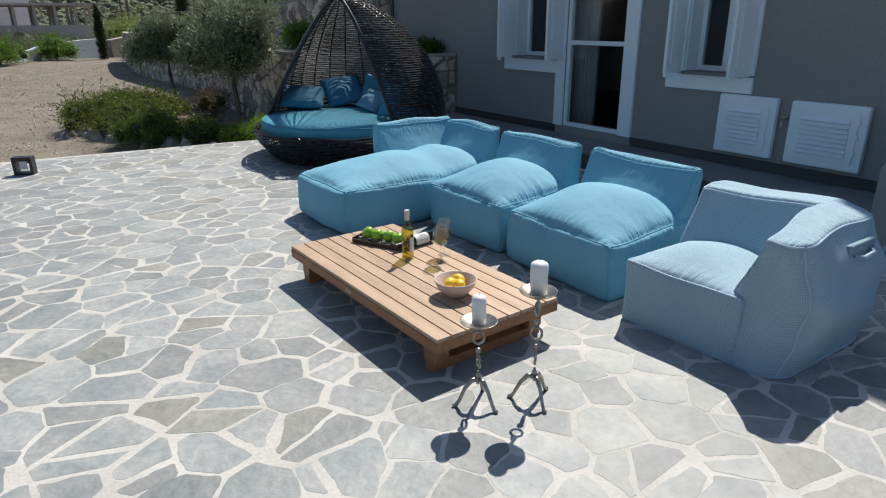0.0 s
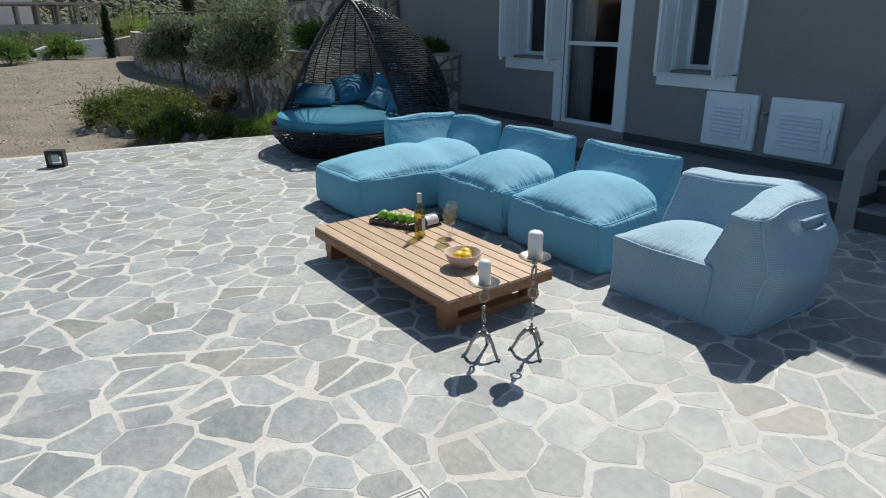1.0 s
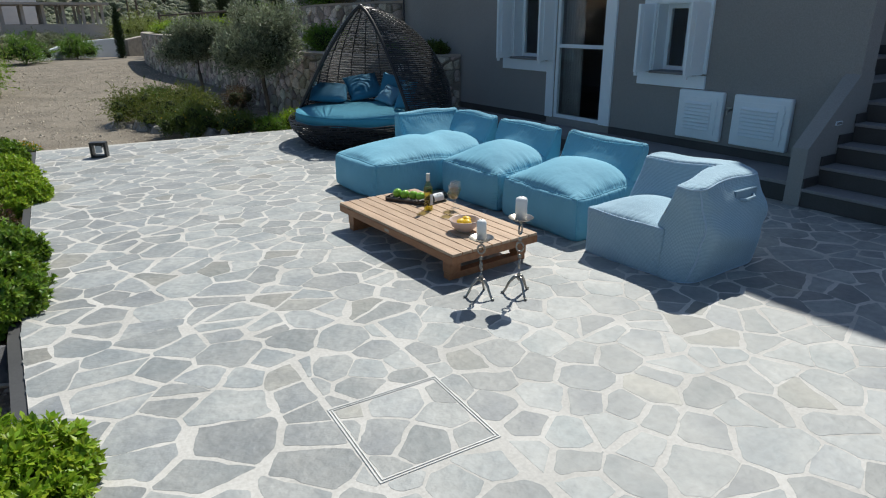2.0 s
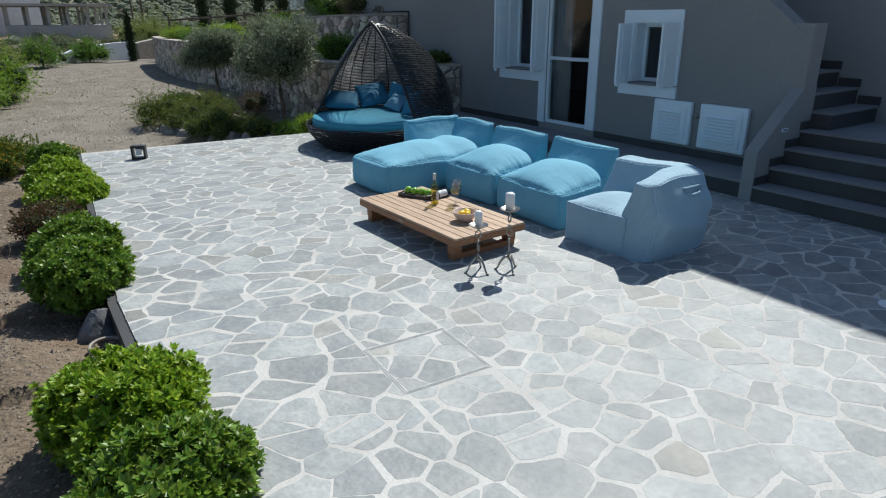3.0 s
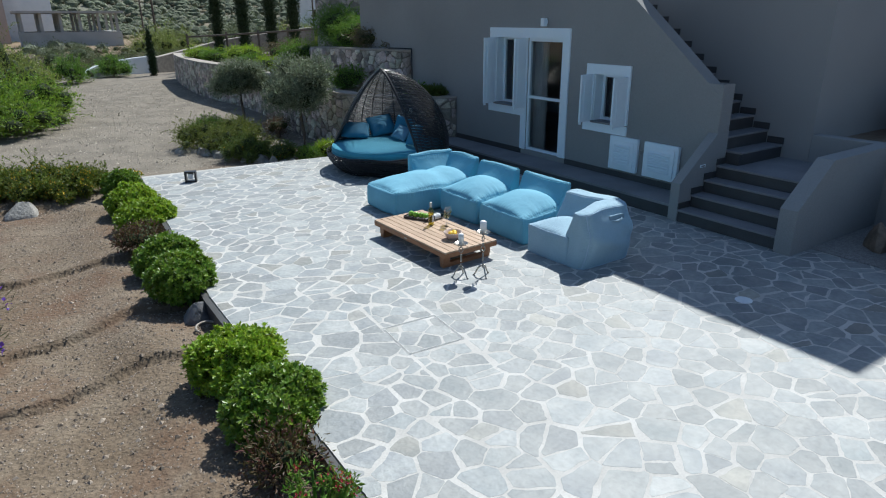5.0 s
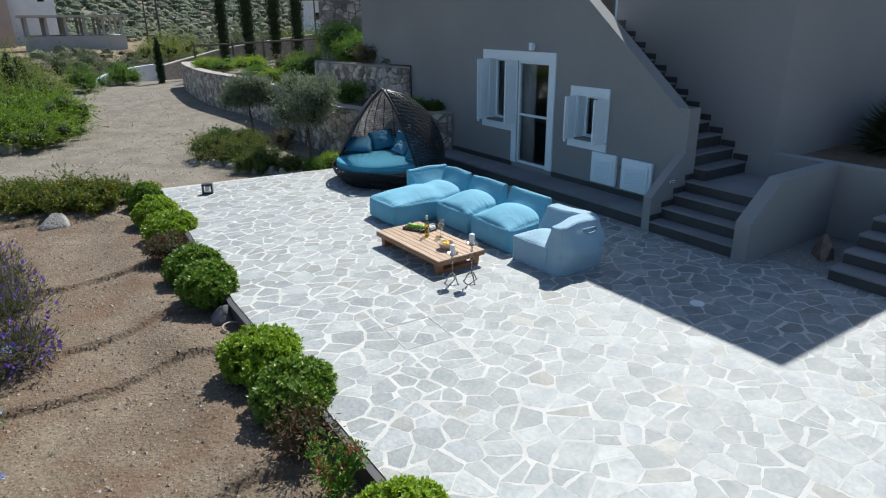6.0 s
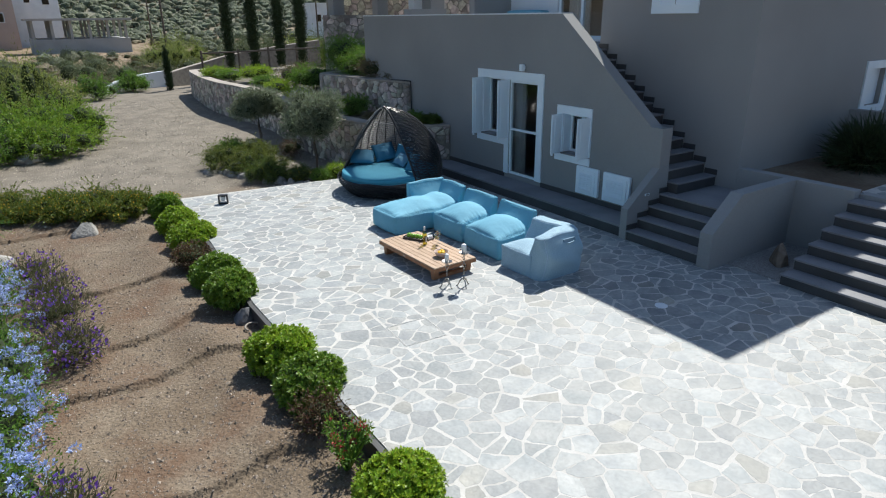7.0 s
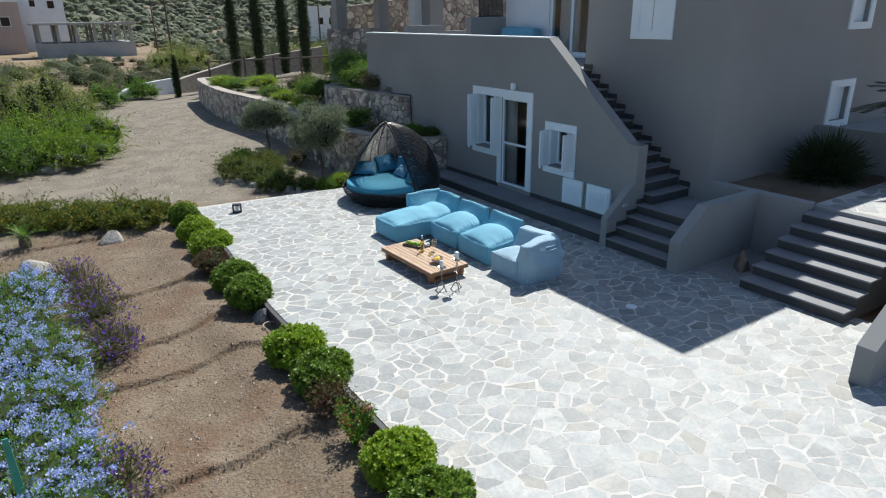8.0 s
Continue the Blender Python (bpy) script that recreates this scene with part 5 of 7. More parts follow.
LOW = [(5.6, 31.5, 1.2), (4.75, 31.2, 1.2), (4.2, 27.5, 1.2), (3.95, 23.5, 1.22), (4.25, 20.3, 1.2), (4.4, 18.0, 1.15), (4.2, 15.7, 1.1), (4.0, 13.5, 1.1), (4.05, 11.7, 1.1), (4.35, 10.2, 1.08), (4.95, 9.35, 1.08), (5.93, 8.4, 1.1)]
stone_wall("wall_stone_low", [(x, y, z) for x, y, z in LOW][::-1], -0.4, 0.4, 0.18, 5, "low curving rubble stone retaining wall with pale coping")
stone_wall("wall_stone_high", [(5.93, 10.33, 2.03), (5.55, 12.1, 2.02), (5.45, 14.0, 2.0), (5.6, 15.8, 1.95), (6.6, 16.8, 1.9)], 0.6, 0.4, 0.19, 6, "higher rubble stone retaining wall behind the daybed")
stone_wall("wall_stone_back", [(8.7, 17.3, 3.85), (7.6, 17.7, 3.85), (6.85, 18.05, 3.85), (7.1, 18.6, 3.85), (8.2, 19.6, 3.8)], 0.8, 0.4, 0.2, 7, "tall rubble stone wall beside the house end", cap=False)
stone_wall("wall_stone_court", [(19.0, 20.6, 5.6), (14.0, 20.6, 5.2), (8.2, 20.3, 4.6)], 0.8, 0.4, 0.26, 9, "rubble stone wall behind the terrace columns")
stone_wall("wall_boundary_stone", [(4.7, 36.8, 0.75), (7.0, 38.5, 1.1), (10.0, 39.5, 1.6), (16.0, 40.5, 2.2)], -0.4, 0.3, 0.4, 8, "grey boundary wall rising along the slope")
bm = bmesh.new()
line = resample([(0.75, 33.6, 0.25), (1.6, 34.6, 0.55), (3.0, 35.8, 0.75), (4.7, 36.8, 0.85)], 0.5)
rows = [[bm.verts.new((p.x + ox, p.y + oy, z)) for ox, oy, z in ((0, 0, -0.5), (0, 0, p.z), (-0.13, 0.18, p.z), (-0.13, 0.18, -0.5))] for p in line]
for a, b in zip(rows, rows[1:]):
    for k in range(4):
        bm.faces.new((a[k], a[(k + 1) % 4], b[(k + 1) % 4], b[k]))
bm.faces.new(rows[0])
bm.faces.new(rows[-1][::-1])
structure("wall_boundary_white", bm, M["whitewall"], "low white boundary wall at the end of the drive")


def bed(name, outline, z, label, seed):
    """Soil filling a planting bed, gently uneven."""
    bm = bmesh.new()
    vs = [bm.verts.new((x, y, z)) for x, y in outline]
    fc = bm.faces.new(vs)
    bmesh.ops.triangulate(bm, faces=[fc])
    bmesh.ops.subdivide_edges(bm, edges=bm.edges, cuts=5, use_grid_fill=True)
    for v in bm.verts:
        v.co.z += 0.1 * noise.noise((v.co.x * 0.8, v.co.y * 0.8, seed))
    return structure(name, bm, M["soil"], label)


bed("ground_bed_low", [(4.4, 11.5), (4.5, 10.4), (5.0, 9.6), (5.95, 8.7), (5.95, 10.4), (5.6, 12.1), (5.5, 14), (5.65, 15.8), (6.6, 16.8), (12, 18), (12, 34), (5.2, 31), (4.6, 27.5), (4.35, 23.5), (4.65, 20.3), (4.8, 18), (4.6, 15.7), (4.4, 13.5)], 1.02, "brown soil of the raised planting bed", 1)
bed("ground_bed_high", [(5.95, 10.6), (5.9, 12.3), (5.8, 14), (6.0, 15.5), (6.8, 16.5), (7, 13)], 1.92, "brown soil of the upper planting bed", 2)

# ---- plants ----
def leaf_material(name, c1, c2, var=0.3, hue=0.02, rough=0.5, trans=0.25, spec=0.4):
    m = mat(name, c1, c2, rough, 1.5, 30, 0.0, rand="island", var=var, grain=0.1, spec=spec, hue=hue)
    n, l = m.node_tree.nodes, m.node_tree.links
    b, out = n["Principled BSDF"], n["Material Output"]
    tr, mx = n.new("ShaderNodeBsdfTranslucent"), n.new("ShaderNodeMixShader")
    mx.inputs[0].default_value = trans
    l.new(b.inputs["Base Color"].links[0].from_socket, tr.inputs["Color"])
    l.new(b.outputs[0], mx.inputs[1])
    l.new(tr.outputs[0], mx.inputs[2])
    l.new(mx.outputs[0], out.inputs["Surface"])
    return m


M["leaf_bright"] = leaf_material("bright_green_leaves", (0.17, 0.29, 0.015), (0.34, 0.46, 0.04), trans=0.38, rough=0.4)
M["leaf_lime"] = leaf_material("fresh_green_leaves", (0.11, 0.2, 0.018), (0.25, 0.37, 0.04), 0.45, trans=0.38)
M["leaf_mid"] = leaf_material("green_leaves", (0.085, 0.185, 0.02), (0.18, 0.3, 0.038), trans=0.34)
M["leaf_dark"] = leaf_material("dark_green_leaves", (0.075, 0.115, 0.02), (0.14, 0.19, 0.038), trans=0.32)
M["leaf_olive"] = leaf_material("olive_leaves", (0.12, 0.15, 0.08), (0.3, 0.34, 0.22), 0.5, trans=0.3, spec=0.6)
M["leaf_red"] = leaf_material("reddish_leaves", (0.12, 0.045, 0.03), (0.10, 0.10, 0.035), 0.45, 0.04)
M["leaf_dry"] = leaf_material("dry_scrub_leaves", (0.13, 0.11, 0.055), (0.2, 0.17, 0.09), 0.4)
M["leaf_cypress"] = leaf_material("cypress_leaves", (0.015, 0.035, 0.012), (0.03, 0.055, 0.018), 0.3, trans=0.1)
M["leaf_palm"] = leaf_material("dark_palm_leaves", (0.022, 0.042, 0.016), (0.05, 0.075, 0.03), 0.35, trans=0.12)
M["leaf_far"] = leaf_material("far_scrub_leaves", (0.09, 0.125, 0.05), (0.175, 0.195, 0.095), 0.4)
M["leaf_dusty"] = leaf_material("dusty_green_leaves", (0.15, 0.195, 0.036), (0.29, 0.335, 0.085), 0.4, trans=0.34)
M["leaf_hedge"] = leaf_material("yellowish_hedge_leaves", (0.085, 0.13, 0.016), (0.19, 0.225, 0.038), 0.45, 0.03, trans=0.34)
# near-black green that paints the shade deep inside the crowns, no real twigs
M["core"] = mat("crown_shade_core", (0.02, 0.032, 0.008), (0.032, 0.048, 0.012), 0.95, 6, 30, 0.5)
M["bark"] = mat("bark", (0.09, 0.07, 0.055), (0.15, 0.125, 0.1), 0.9, 8, 40, 0.8)
M["leaf_glossy"] = leaf_material("glossy_green_leaves", (0.09, 0.175, 0.016), (0.21, 0.32, 0.036), trans=0.34, rough=0.36)
M["leaf_rock"] = leaf_material("olive_brown_leaves", (0.085, 0.12, 0.018), (0.18, 0.205, 0.04), 0.45, 0.03, trans=0.34)
M["leaf_stem"] = leaf_material("dull_green_stems", (0.07, 0.09, 0.03), (0.15, 0.14, 0.065), 0.4)
M["petal_blue"] = leaf_material("pale_blue_petals", (0.34, 0.43, 0.78), (0.58, 0.66, 0.92), 0.2, 0.01, 0.7, 0.3)
M["petal_purple"] = leaf_material("violet_petals", (0.16, 0.07, 0.42), (0.24, 0.12, 0.55), 0.25, 0.02, 0.7, 0.3)
M["petal_red"] = leaf_material("red_petals", (0.42, 0.03, 0.04), (0.5, 0.08, 0.07), 0.25, 0.02, 0.7, 0.2)
M["petal_yellow"] = leaf_material("yellow_petals", (0.6, 0.36, 0.02), (0.65, 0.45, 0.05), 0.25, 0.02, 0.7, 0.2)


def foliage(blobs, count, length, width, seed, shell=0.4, up=0.25, spread=0.75, lump=0.22, core=0.68, droop=0.0, floor=None):
    """Arrays of leaf quads over lumpy blobs (centre, radii); leaves point outwards, with an uneven outline."""
    rg = np.random.default_rng(seed)
    C = np.array([b[0] for b in blobs], float)
    Rr = np.array([b[1] for b in blobs], float)
    wt = (Rr.prod(axis=1)) ** (2 / 3)
    pick = rg.choice(len(blobs), count, p=wt / wt.sum())
    d = rg.normal(size=(count, 3))
    d /= np.linalg.norm(d, axis=1)[:, None]
    ph = rg.uniform(0, 6.28, (len(blobs), 3))
    q = d * 4.5 + ph[pick]
    lumpy = (np.sin(q[:, 0]) * np.sin(q[:, 1] * 1.3) + np.sin(q[:, 2] * 1.7 + q[:, 0]) * 0.6 + np.sin(q[:, 1] * 3.1 + q[:, 2] * 2.3) * 0.4) * lump
    r = (1 - shell * rg.random(count) ** 1.8) * (1 + lumpy * 0.6)
    pos = C[pick] + d * Rr[pick] * r[:, None]
    ax = d * spread + rg.normal(size=(count, 3)) * 0.55
    ax[:, 2] += up - droop
    ax /= np.linalg.norm(ax, axis=1)[:, None]
    side = np.cross(ax, rg.normal(size=(count, 3)))
    side /= np.linalg.norm(side, axis=1)[:, None] + 1e-9
    L = length * rg.uniform(0.6, 1.3, count)[:, None]
    Wd = width * rg.uniform(0.7, 1.2, count)[:, None]
    nr = np.cross(ax, side)
    base, tip = pos, pos + ax * L
    mid = pos + ax * L * 0.5 + nr * Wd * 0.25
    V = np.stack([base, mid + side * Wd / 2, tip, mid - side * Wd / 2], axis=1)
    if floor is not None:
        V[:, :, 2] = np.maximum(V[:, :, 2], floor)
    return V.reshape(-1, 3)


def rosettes(blobs, tips, leaves, length, width, seed, lump=0.16, floor=0.0):
    """Whorls of blunt leaves at the shoot tips all over the outside of a clipped crown."""
    rg = np.random.default_rng(seed)
    C, Rr = np.array([b[0] for b in blobs], float), np.array([b[1] for b in blobs], float)
    wt = Rr.prod(axis=1) ** (2 / 3)
    out = []
    pick = rg.choice(len(blobs), tips * 3, p=wt / wt.sum())
    d = rg.normal(size=(tips * 3, 3))
    d /= np.linalg.norm(d, axis=1)[:, None]
    ph = rg.uniform(0, 6.28, 3)
    q = d * 5 + ph
    r = 1 + lump * np.sin(q[:, 0]) * np.sin(q[:, 1] * 1.3) + 0.05 * rg.normal(size=len(d))
    pos = C[pick] + d * Rr[pick] * r[:, None]
    inside = np.zeros(len(d), bool)
    for c, rr in zip(C, Rr):
        inside |= (((pos - c) / rr) ** 2).sum(axis=1) < 0.78
    keep = np.where(~inside & (pos[:, 2] > floor + 0.04))[0][:tips]
    for k in keep:
        ax = d[k] * 0.8 + np.array([0, 0, 0.55]) + rg.normal(size=3) * 0.22
        ax /= np.linalg.norm(ax)
        e1 = np.cross(ax, rg.normal(size=3))
        e1 /= np.linalg.norm(e1)
        e2 = np.cross(ax, e1)
        n = leaves + rg.integers(-2, 3)
        a = np.arange(n) * 2.4 + rg.uniform(0, 6.28)
        el = np.radians(rg.uniform(25, 88, n))
        out_dir = np.cos(a)[:, None] * e1 + np.sin(a)[:, None] * e2
        way = ax * np.cos(el)[:, None] + out_dir * np.sin(el)[:, None]
        side = np.cross(way, ax)
        side /= np.linalg.norm(side, axis=1)[:, None] + 1e-9
        L, w = length * rg.uniform(0.65, 1.2, (n, 1)), width * rg.uniform(0.8, 1.2, (n, 1))
        base = pos[k] - ax * 0.012 * rg.random((n, 1))
        mid = base + way * L * 0.64 + ax * L * 0.05
        out.append(np.stack([base, mid + side * w / 2, base + way * L, mid - side * w / 2], axis=1).reshape(-1, 3))
    return np.concatenate(out)


def shoots(blobs, n, reach, length, width, seed):
    """Leaves along thin shoots that arch out of a crown, for a feathery outline."""
    rg = np.random.default_rng(seed)
    out = []
    for i in range(n):
        c, r = blobs[rg.integers(len(blobs))]
        d = rg.normal(size=3)
        d[2] = abs(d[2]) * 0.8
        d /= np.linalg.norm(d)
        L = reach * rg.uniform(0.4, 1.5)
        k = 26
        s = np.linspace(0, 1, k)[:, None]
        line = np.array(c) + d * np.array(r) * 0.85 + d * L * s + np.array([0, 0, 1.0]) * (0.35 * L * s - 0.55 * L * s * s)
        ax = d + rg.normal(size=(k, 3)) * 0.7
        ax /= np.linalg.norm(ax, axis=1)[:, None]
        side = np.cross(ax, rg.normal(size=(k, 3)))
        side /= np.linalg.norm(side, axis=1)[:, None] + 1e-9
        ln, w = length * rg.uniform(0.5, 1.0, (k, 1)), width * rg.uniform(0.7, 1.2, (k, 1))
        out.append(np.stack([line, line + ax * ln * 0.5 + side * w / 2, line + ax * ln, line + ax * ln * 0.5 - side * w / 2], axis=1).reshape(-1, 3))
    return np.concatenate(out)


def leaf_mesh(name, V, material, core_blobs=(), core=0.66):
    n = len(V) // 4
    verts = V.tolist()
    faces = np.arange(n * 4).reshape(-1, 4).tolist()
    me = bpy.data.meshes.new(name)
    nl = len(faces)
    # lumpy balls behind the leaves, coloured dark as the crown's inner shade
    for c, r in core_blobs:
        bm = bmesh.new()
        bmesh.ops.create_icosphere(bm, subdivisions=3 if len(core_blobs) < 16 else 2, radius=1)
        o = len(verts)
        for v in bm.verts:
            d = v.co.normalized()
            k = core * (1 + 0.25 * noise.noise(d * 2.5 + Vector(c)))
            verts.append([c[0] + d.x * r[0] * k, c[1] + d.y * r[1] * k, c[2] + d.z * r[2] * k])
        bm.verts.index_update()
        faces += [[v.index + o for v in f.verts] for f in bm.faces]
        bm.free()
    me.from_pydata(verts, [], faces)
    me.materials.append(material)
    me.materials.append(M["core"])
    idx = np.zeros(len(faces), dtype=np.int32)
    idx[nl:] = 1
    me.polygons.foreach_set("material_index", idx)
    me.update()
    return me


def stems(bm, x, y, z, h, r, k, seed, spread=0.5):
    rg = random.Random(seed)
    for i in range(k):
        a = rg.uniform(0, math.tau)
        e = spread * rg.uniform(0.5, 1)
        tube(bm, [(x + 0.02 * math.cos(a), y + 0.02 * math.sin(a), z), (x + e * 0.4 * math.cos(a), y + e * 0.4 * math.sin(a), z + h * 0.5), (x + e * math.cos(a), y + e * math.sin(a), z + h)], [r, r * 0.8, r * 0.4], 5)
    return bm


def loose(x, y, z, r, h, seed, n=16):
    """Blobs of an untrimmed shrub: many small clumps at uneven heights."""
    rg = random.Random(seed)
    out = []
    for k in range(n):
        a, e = k * 2.4 + rg.uniform(-0.5, 0.5), r * math.sqrt((k + 0.5) / n) * rg.uniform(0.8, 1.1)
        top = h * (1 - 0.55 * (e / r) ** 2) * rg.uniform(0.62, 1.05)
        q = r * rg.uniform(0.2, 0.36)
        out.append(((x + e * math.cos(a), y + e * math.sin(a), z + top * 0.6), (q, q, max(0.12, top * 0.45))))
    return out


def bush(name, label, category, x, y, r, h, leaf, count, length, width, seed, group="", blobs=None, z=None, core=0.58, shell=0.4, flowers=None, sprays=0, lift=0.0, whorls=0, **kw):
    """A shrub: short stems and a lumpy crown of separate leaves round dark cores painted as inner shade, on the soil.
    """
    gz = ground_height(x, y) if z is None else z
    rg = random.Random(seed)
    t = empty(name, label, category, group=group)
    if blobs is None:
        blobs = [((x, y, gz + h * (0.52 + lift)), (r * 0.86, r * 0.86, h * 0.5))]
        for k in range(5):
            a = rg.uniform(0, math.tau)
            blobs.append(((x + 0.4 * r * math.cos(a), y + 0.4 * r * math.sin(a), gz + h * (lift + rg.uniform(0.4, 0.62))), (r * 0.62, r * 0.62, h * 0.36)))
    V = foliage(blobs, count, length, width, seed, shell=shell, floor=gz + 0.01, **kw)
    if whorls:
        V = np.concatenate([V, rosettes(blobs, whorls, 12, length * 1.15, width * 1.1, seed + 7, floor=gz)])
    if sprays:
        V = np.concatenate([V, shoots(blobs, sprays, r * 0.42, length, width, seed + 3)])
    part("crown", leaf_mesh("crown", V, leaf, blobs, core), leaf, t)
    part("stem", stems(bmesh.new(), x, y, gz - 0.03, h * (0.5 + lift), 0.012 + 0.01 * r, 6, seed, r * 0.5), M["bark"], t)
    if flowers:
        fm, fn, fl = flowers
        if fn > 1000:
            tips = foliage(blobs, fn // 26, 0.02, 0.01, seed + 49, shell=0.12, up=0.4, lump=kw.get("lump", 0.22), floor=gz + 0.08)[2::4]
            F = foliage([(tuple(c), (0.05, 0.05, 0.035)) for c in tips if c[2] > gz + 0.15], fn, fl, fl * 0.85, seed + 50, shell=0.5, up=0.5, lump=0.1)
        else:
            F = foliage(blobs, fn, fl, fl * 0.9, seed + 50, shell=0.08, up=0.3, floor=gz + 0.05)
        tagged(part("blossom", leaf_mesh("blossom", F, fm), fm, t, "small blossoms"), kind="stuff")
    return t


G1 = "rounded shrubs along the terrace edge"
EDGE = [(-1.08, 8.9, 0.36, 0.55, "leaf_mid"), (-1.08, 7.65, 0.45, 0.55, "leaf_bright"), (-1.1, 6.55, 0.48, 0.53, "leaf_bright"), (-1.2, 4.5, 0.42, 0.54, "leaf_mid"),
        (-1.24, 3.5, 0.44, 0.55, "leaf_mid"), (-1.26, 1.42, 0.47, 0.55, "leaf_bright"), (-1.22, 0.62, 0.48, 0.56, "leaf_mid"), (-1.22, -1.34, 0.45, 0.52, "leaf_bright"), (-1.25, -2.1, 0.48, 0.53, "leaf_mid")]
for i, (x, y, r, h, lm) in enumerate(EDGE):
    bush("shrub", "rounded bright green shrub with small glossy leaves" if lm == "leaf_bright" else "rounded mid-green shrub with small glossy leaves", "shrub", x, y, r * 0.86, h - 0.05, M["leaf_glossy"] if lm == "leaf_mid" else M[lm], 6000, 0.042, 0.019, 20 + i, G1, spread=0.6, lump=0.22, shell=0.3, whorls=1000)
bush("red_shrub", "low shrub with reddish brown leaves", "shrub", -1.32, 5.45, 0.36, 0.42, M["leaf_red"], 2600, 0.045, 0.018, 41, core=0.5)
bush("thin_shrub", "sparse twiggy shrub with small reddish leaves", "shrub", -1.36, 0.0, 0.3, 0.5, M["leaf_red"], 1300, 0.05, 0.016, 42, core=0.25, shell=0.8)


def euphorbia(x, y):
    z = ground_height(x, y)
    t = empty("crown_of_thorns", "small thorny succulent with red flowers", "succulent")
    rg = random.Random(5)
    bm = bmesh.new()
    tips = []
    for i in range(22):
        a, e, h = rg.uniform(0, math.tau), rg.uniform(0.05, 0.24), rg.uniform(0.25, 0.45)
        p = [(x, y, z - 0.02), (x + e * 0.5 * math.cos(a), y + e * 0.5 * math.sin(a), z + h * 0.4), (x + e * math.cos(a), y + e * math.sin(a), z + h)]
        tube(bm, p, [0.014, 0.012, 0.009], 6)
        tips.append(p[2])
    part("stem", bm, M["leaf_mid"], t)
    part("crown", leaf_mesh("crown", foliage([(p, (0.05, 0.05, 0.07)) for p in tips], 700, 0.05, 0.018, 3), M["leaf_mid"]), M["leaf_mid"], t)
    tagged(part("blossom", leaf_mesh("blossom", foliage([((p[0], p[1], p[2] + 0.03), (0.035, 0.035, 0.025)) for p in tips[:12]], 260, 0.022, 0.02, 4), M["petal_red"]), M["petal_red"], t, "small red blossoms"), kind="stuff")


euphorbia(-1.38, -0.62)

# hedge beyond the soil patch
for i, (x, y, r, h) in enumerate(((-4.9, 11.5, 0.85, 0.52), (-3.9, 10.75, 0.8, 0.48), (-3.1, 10.25, 0.75, 0.46), (-2.4, 9.85, 0.72, 0.48), (-1.75, 9.5, 0.6, 0.46))):
    bush("hedge_shrub", "spreading green shrub with yellow blossoms", "shrub", x, y, r, h * (1 + 0.12 * math.sin(i * 2.3)), M["leaf_hedge"], 12000, 0.05, 0.02, 60 + i, "low hedge with yellow flowers", blobs=loose(x, y, ground_height(x, y), r, h * 1.15, 60 + i), lump=0.5, shell=0.5, sprays=160, flowers=(M["petal_yellow"], 800, 0.035))
bush("flowering_shrub", "small orange and yellow flowering plant", "plant", -0.85, 9.75, 0.28, 0.3, M["leaf_mid"], 1200, 0.04, 0.015, 66, flowers=(M["petal_yellow"], 260, 0.03))

# blue plumbago bank and violet ruellia
for i, (x, y, r, h) in enumerate(((-4.3, 5.2, 0.65, 0.75), (-4.35, 4.0, 0.75, 0.8), (-4.3, 2.7, 0.8, 0.82), (-4.35, 1.4, 0.8, 0.8), (-4.35, 0.2, 0.75, 0.8), (-4.3, -0.9, 0.7, 0.8))):
    bush("plumbago", "plumbago shrub covered in pale blue flowers", "shrub", x, y, r, h, M["leaf_mid"], 5200, 0.05, 0.02, 80 + i, "bank of blue flowering shrubs", lump=0.45, flowers=(M["petal_blue"], 6200, 0.03))
for i, (x, y, r, h) in enumerate(((-3.55, 6.0, 0.5, 0.6), (-3.45, 5.0, 0.5, 0.62), (-3.3, 4.0, 0.5, 0.62), (-3.35, 3.0, 0.45, 0.5), (-3.75, -0.1, 0.5, 0.5))):
    bush("ruellia", "wispy purple-stemmed plant with violet flowers", "plant", x, y, r, h, M["leaf_stem"], 1500, 0.12, 0.01, 90 + i, "violet flowering plants", core=0.12, shell=0.95, up=0.7, flowers=(M["petal_purple"], 170, 0.05))

# green stake among the blue flowers
stake = empty("garden_stake", "flat green painted stake among the blue flowers", "stake")
bm = bmesh.new()
ring0 = [bm.verts.new((-4.39 + dx, -0.4 + dy, -0.2)) for dx, dy in ((-0.05, -0.008), (0.05, -0.008), (0.05, 0.008), (-0.05, 0.008))]
ring1 = [bm.verts.new((-4.39 + dx, -0.4 + dy, 1.0)) for dx, dy in ((-0.025, -0.006), (0.02, -0.006), (0.02, 0.006), (-0.025, 0.006))]
for k in range(4):
    bm.faces.new((ring0[k], ring0[(k + 1) % 4], ring1[(k + 1) % 4], ring1[k]))
bm.faces.new(ring1)
bm.faces.new(ring0[::-1])
part("blade", bm, mat("green_paint", (0.06, 0.3, 0.2), (0.1, 0.38, 0.26), 0.6, 8, 60, 0.2), stake)

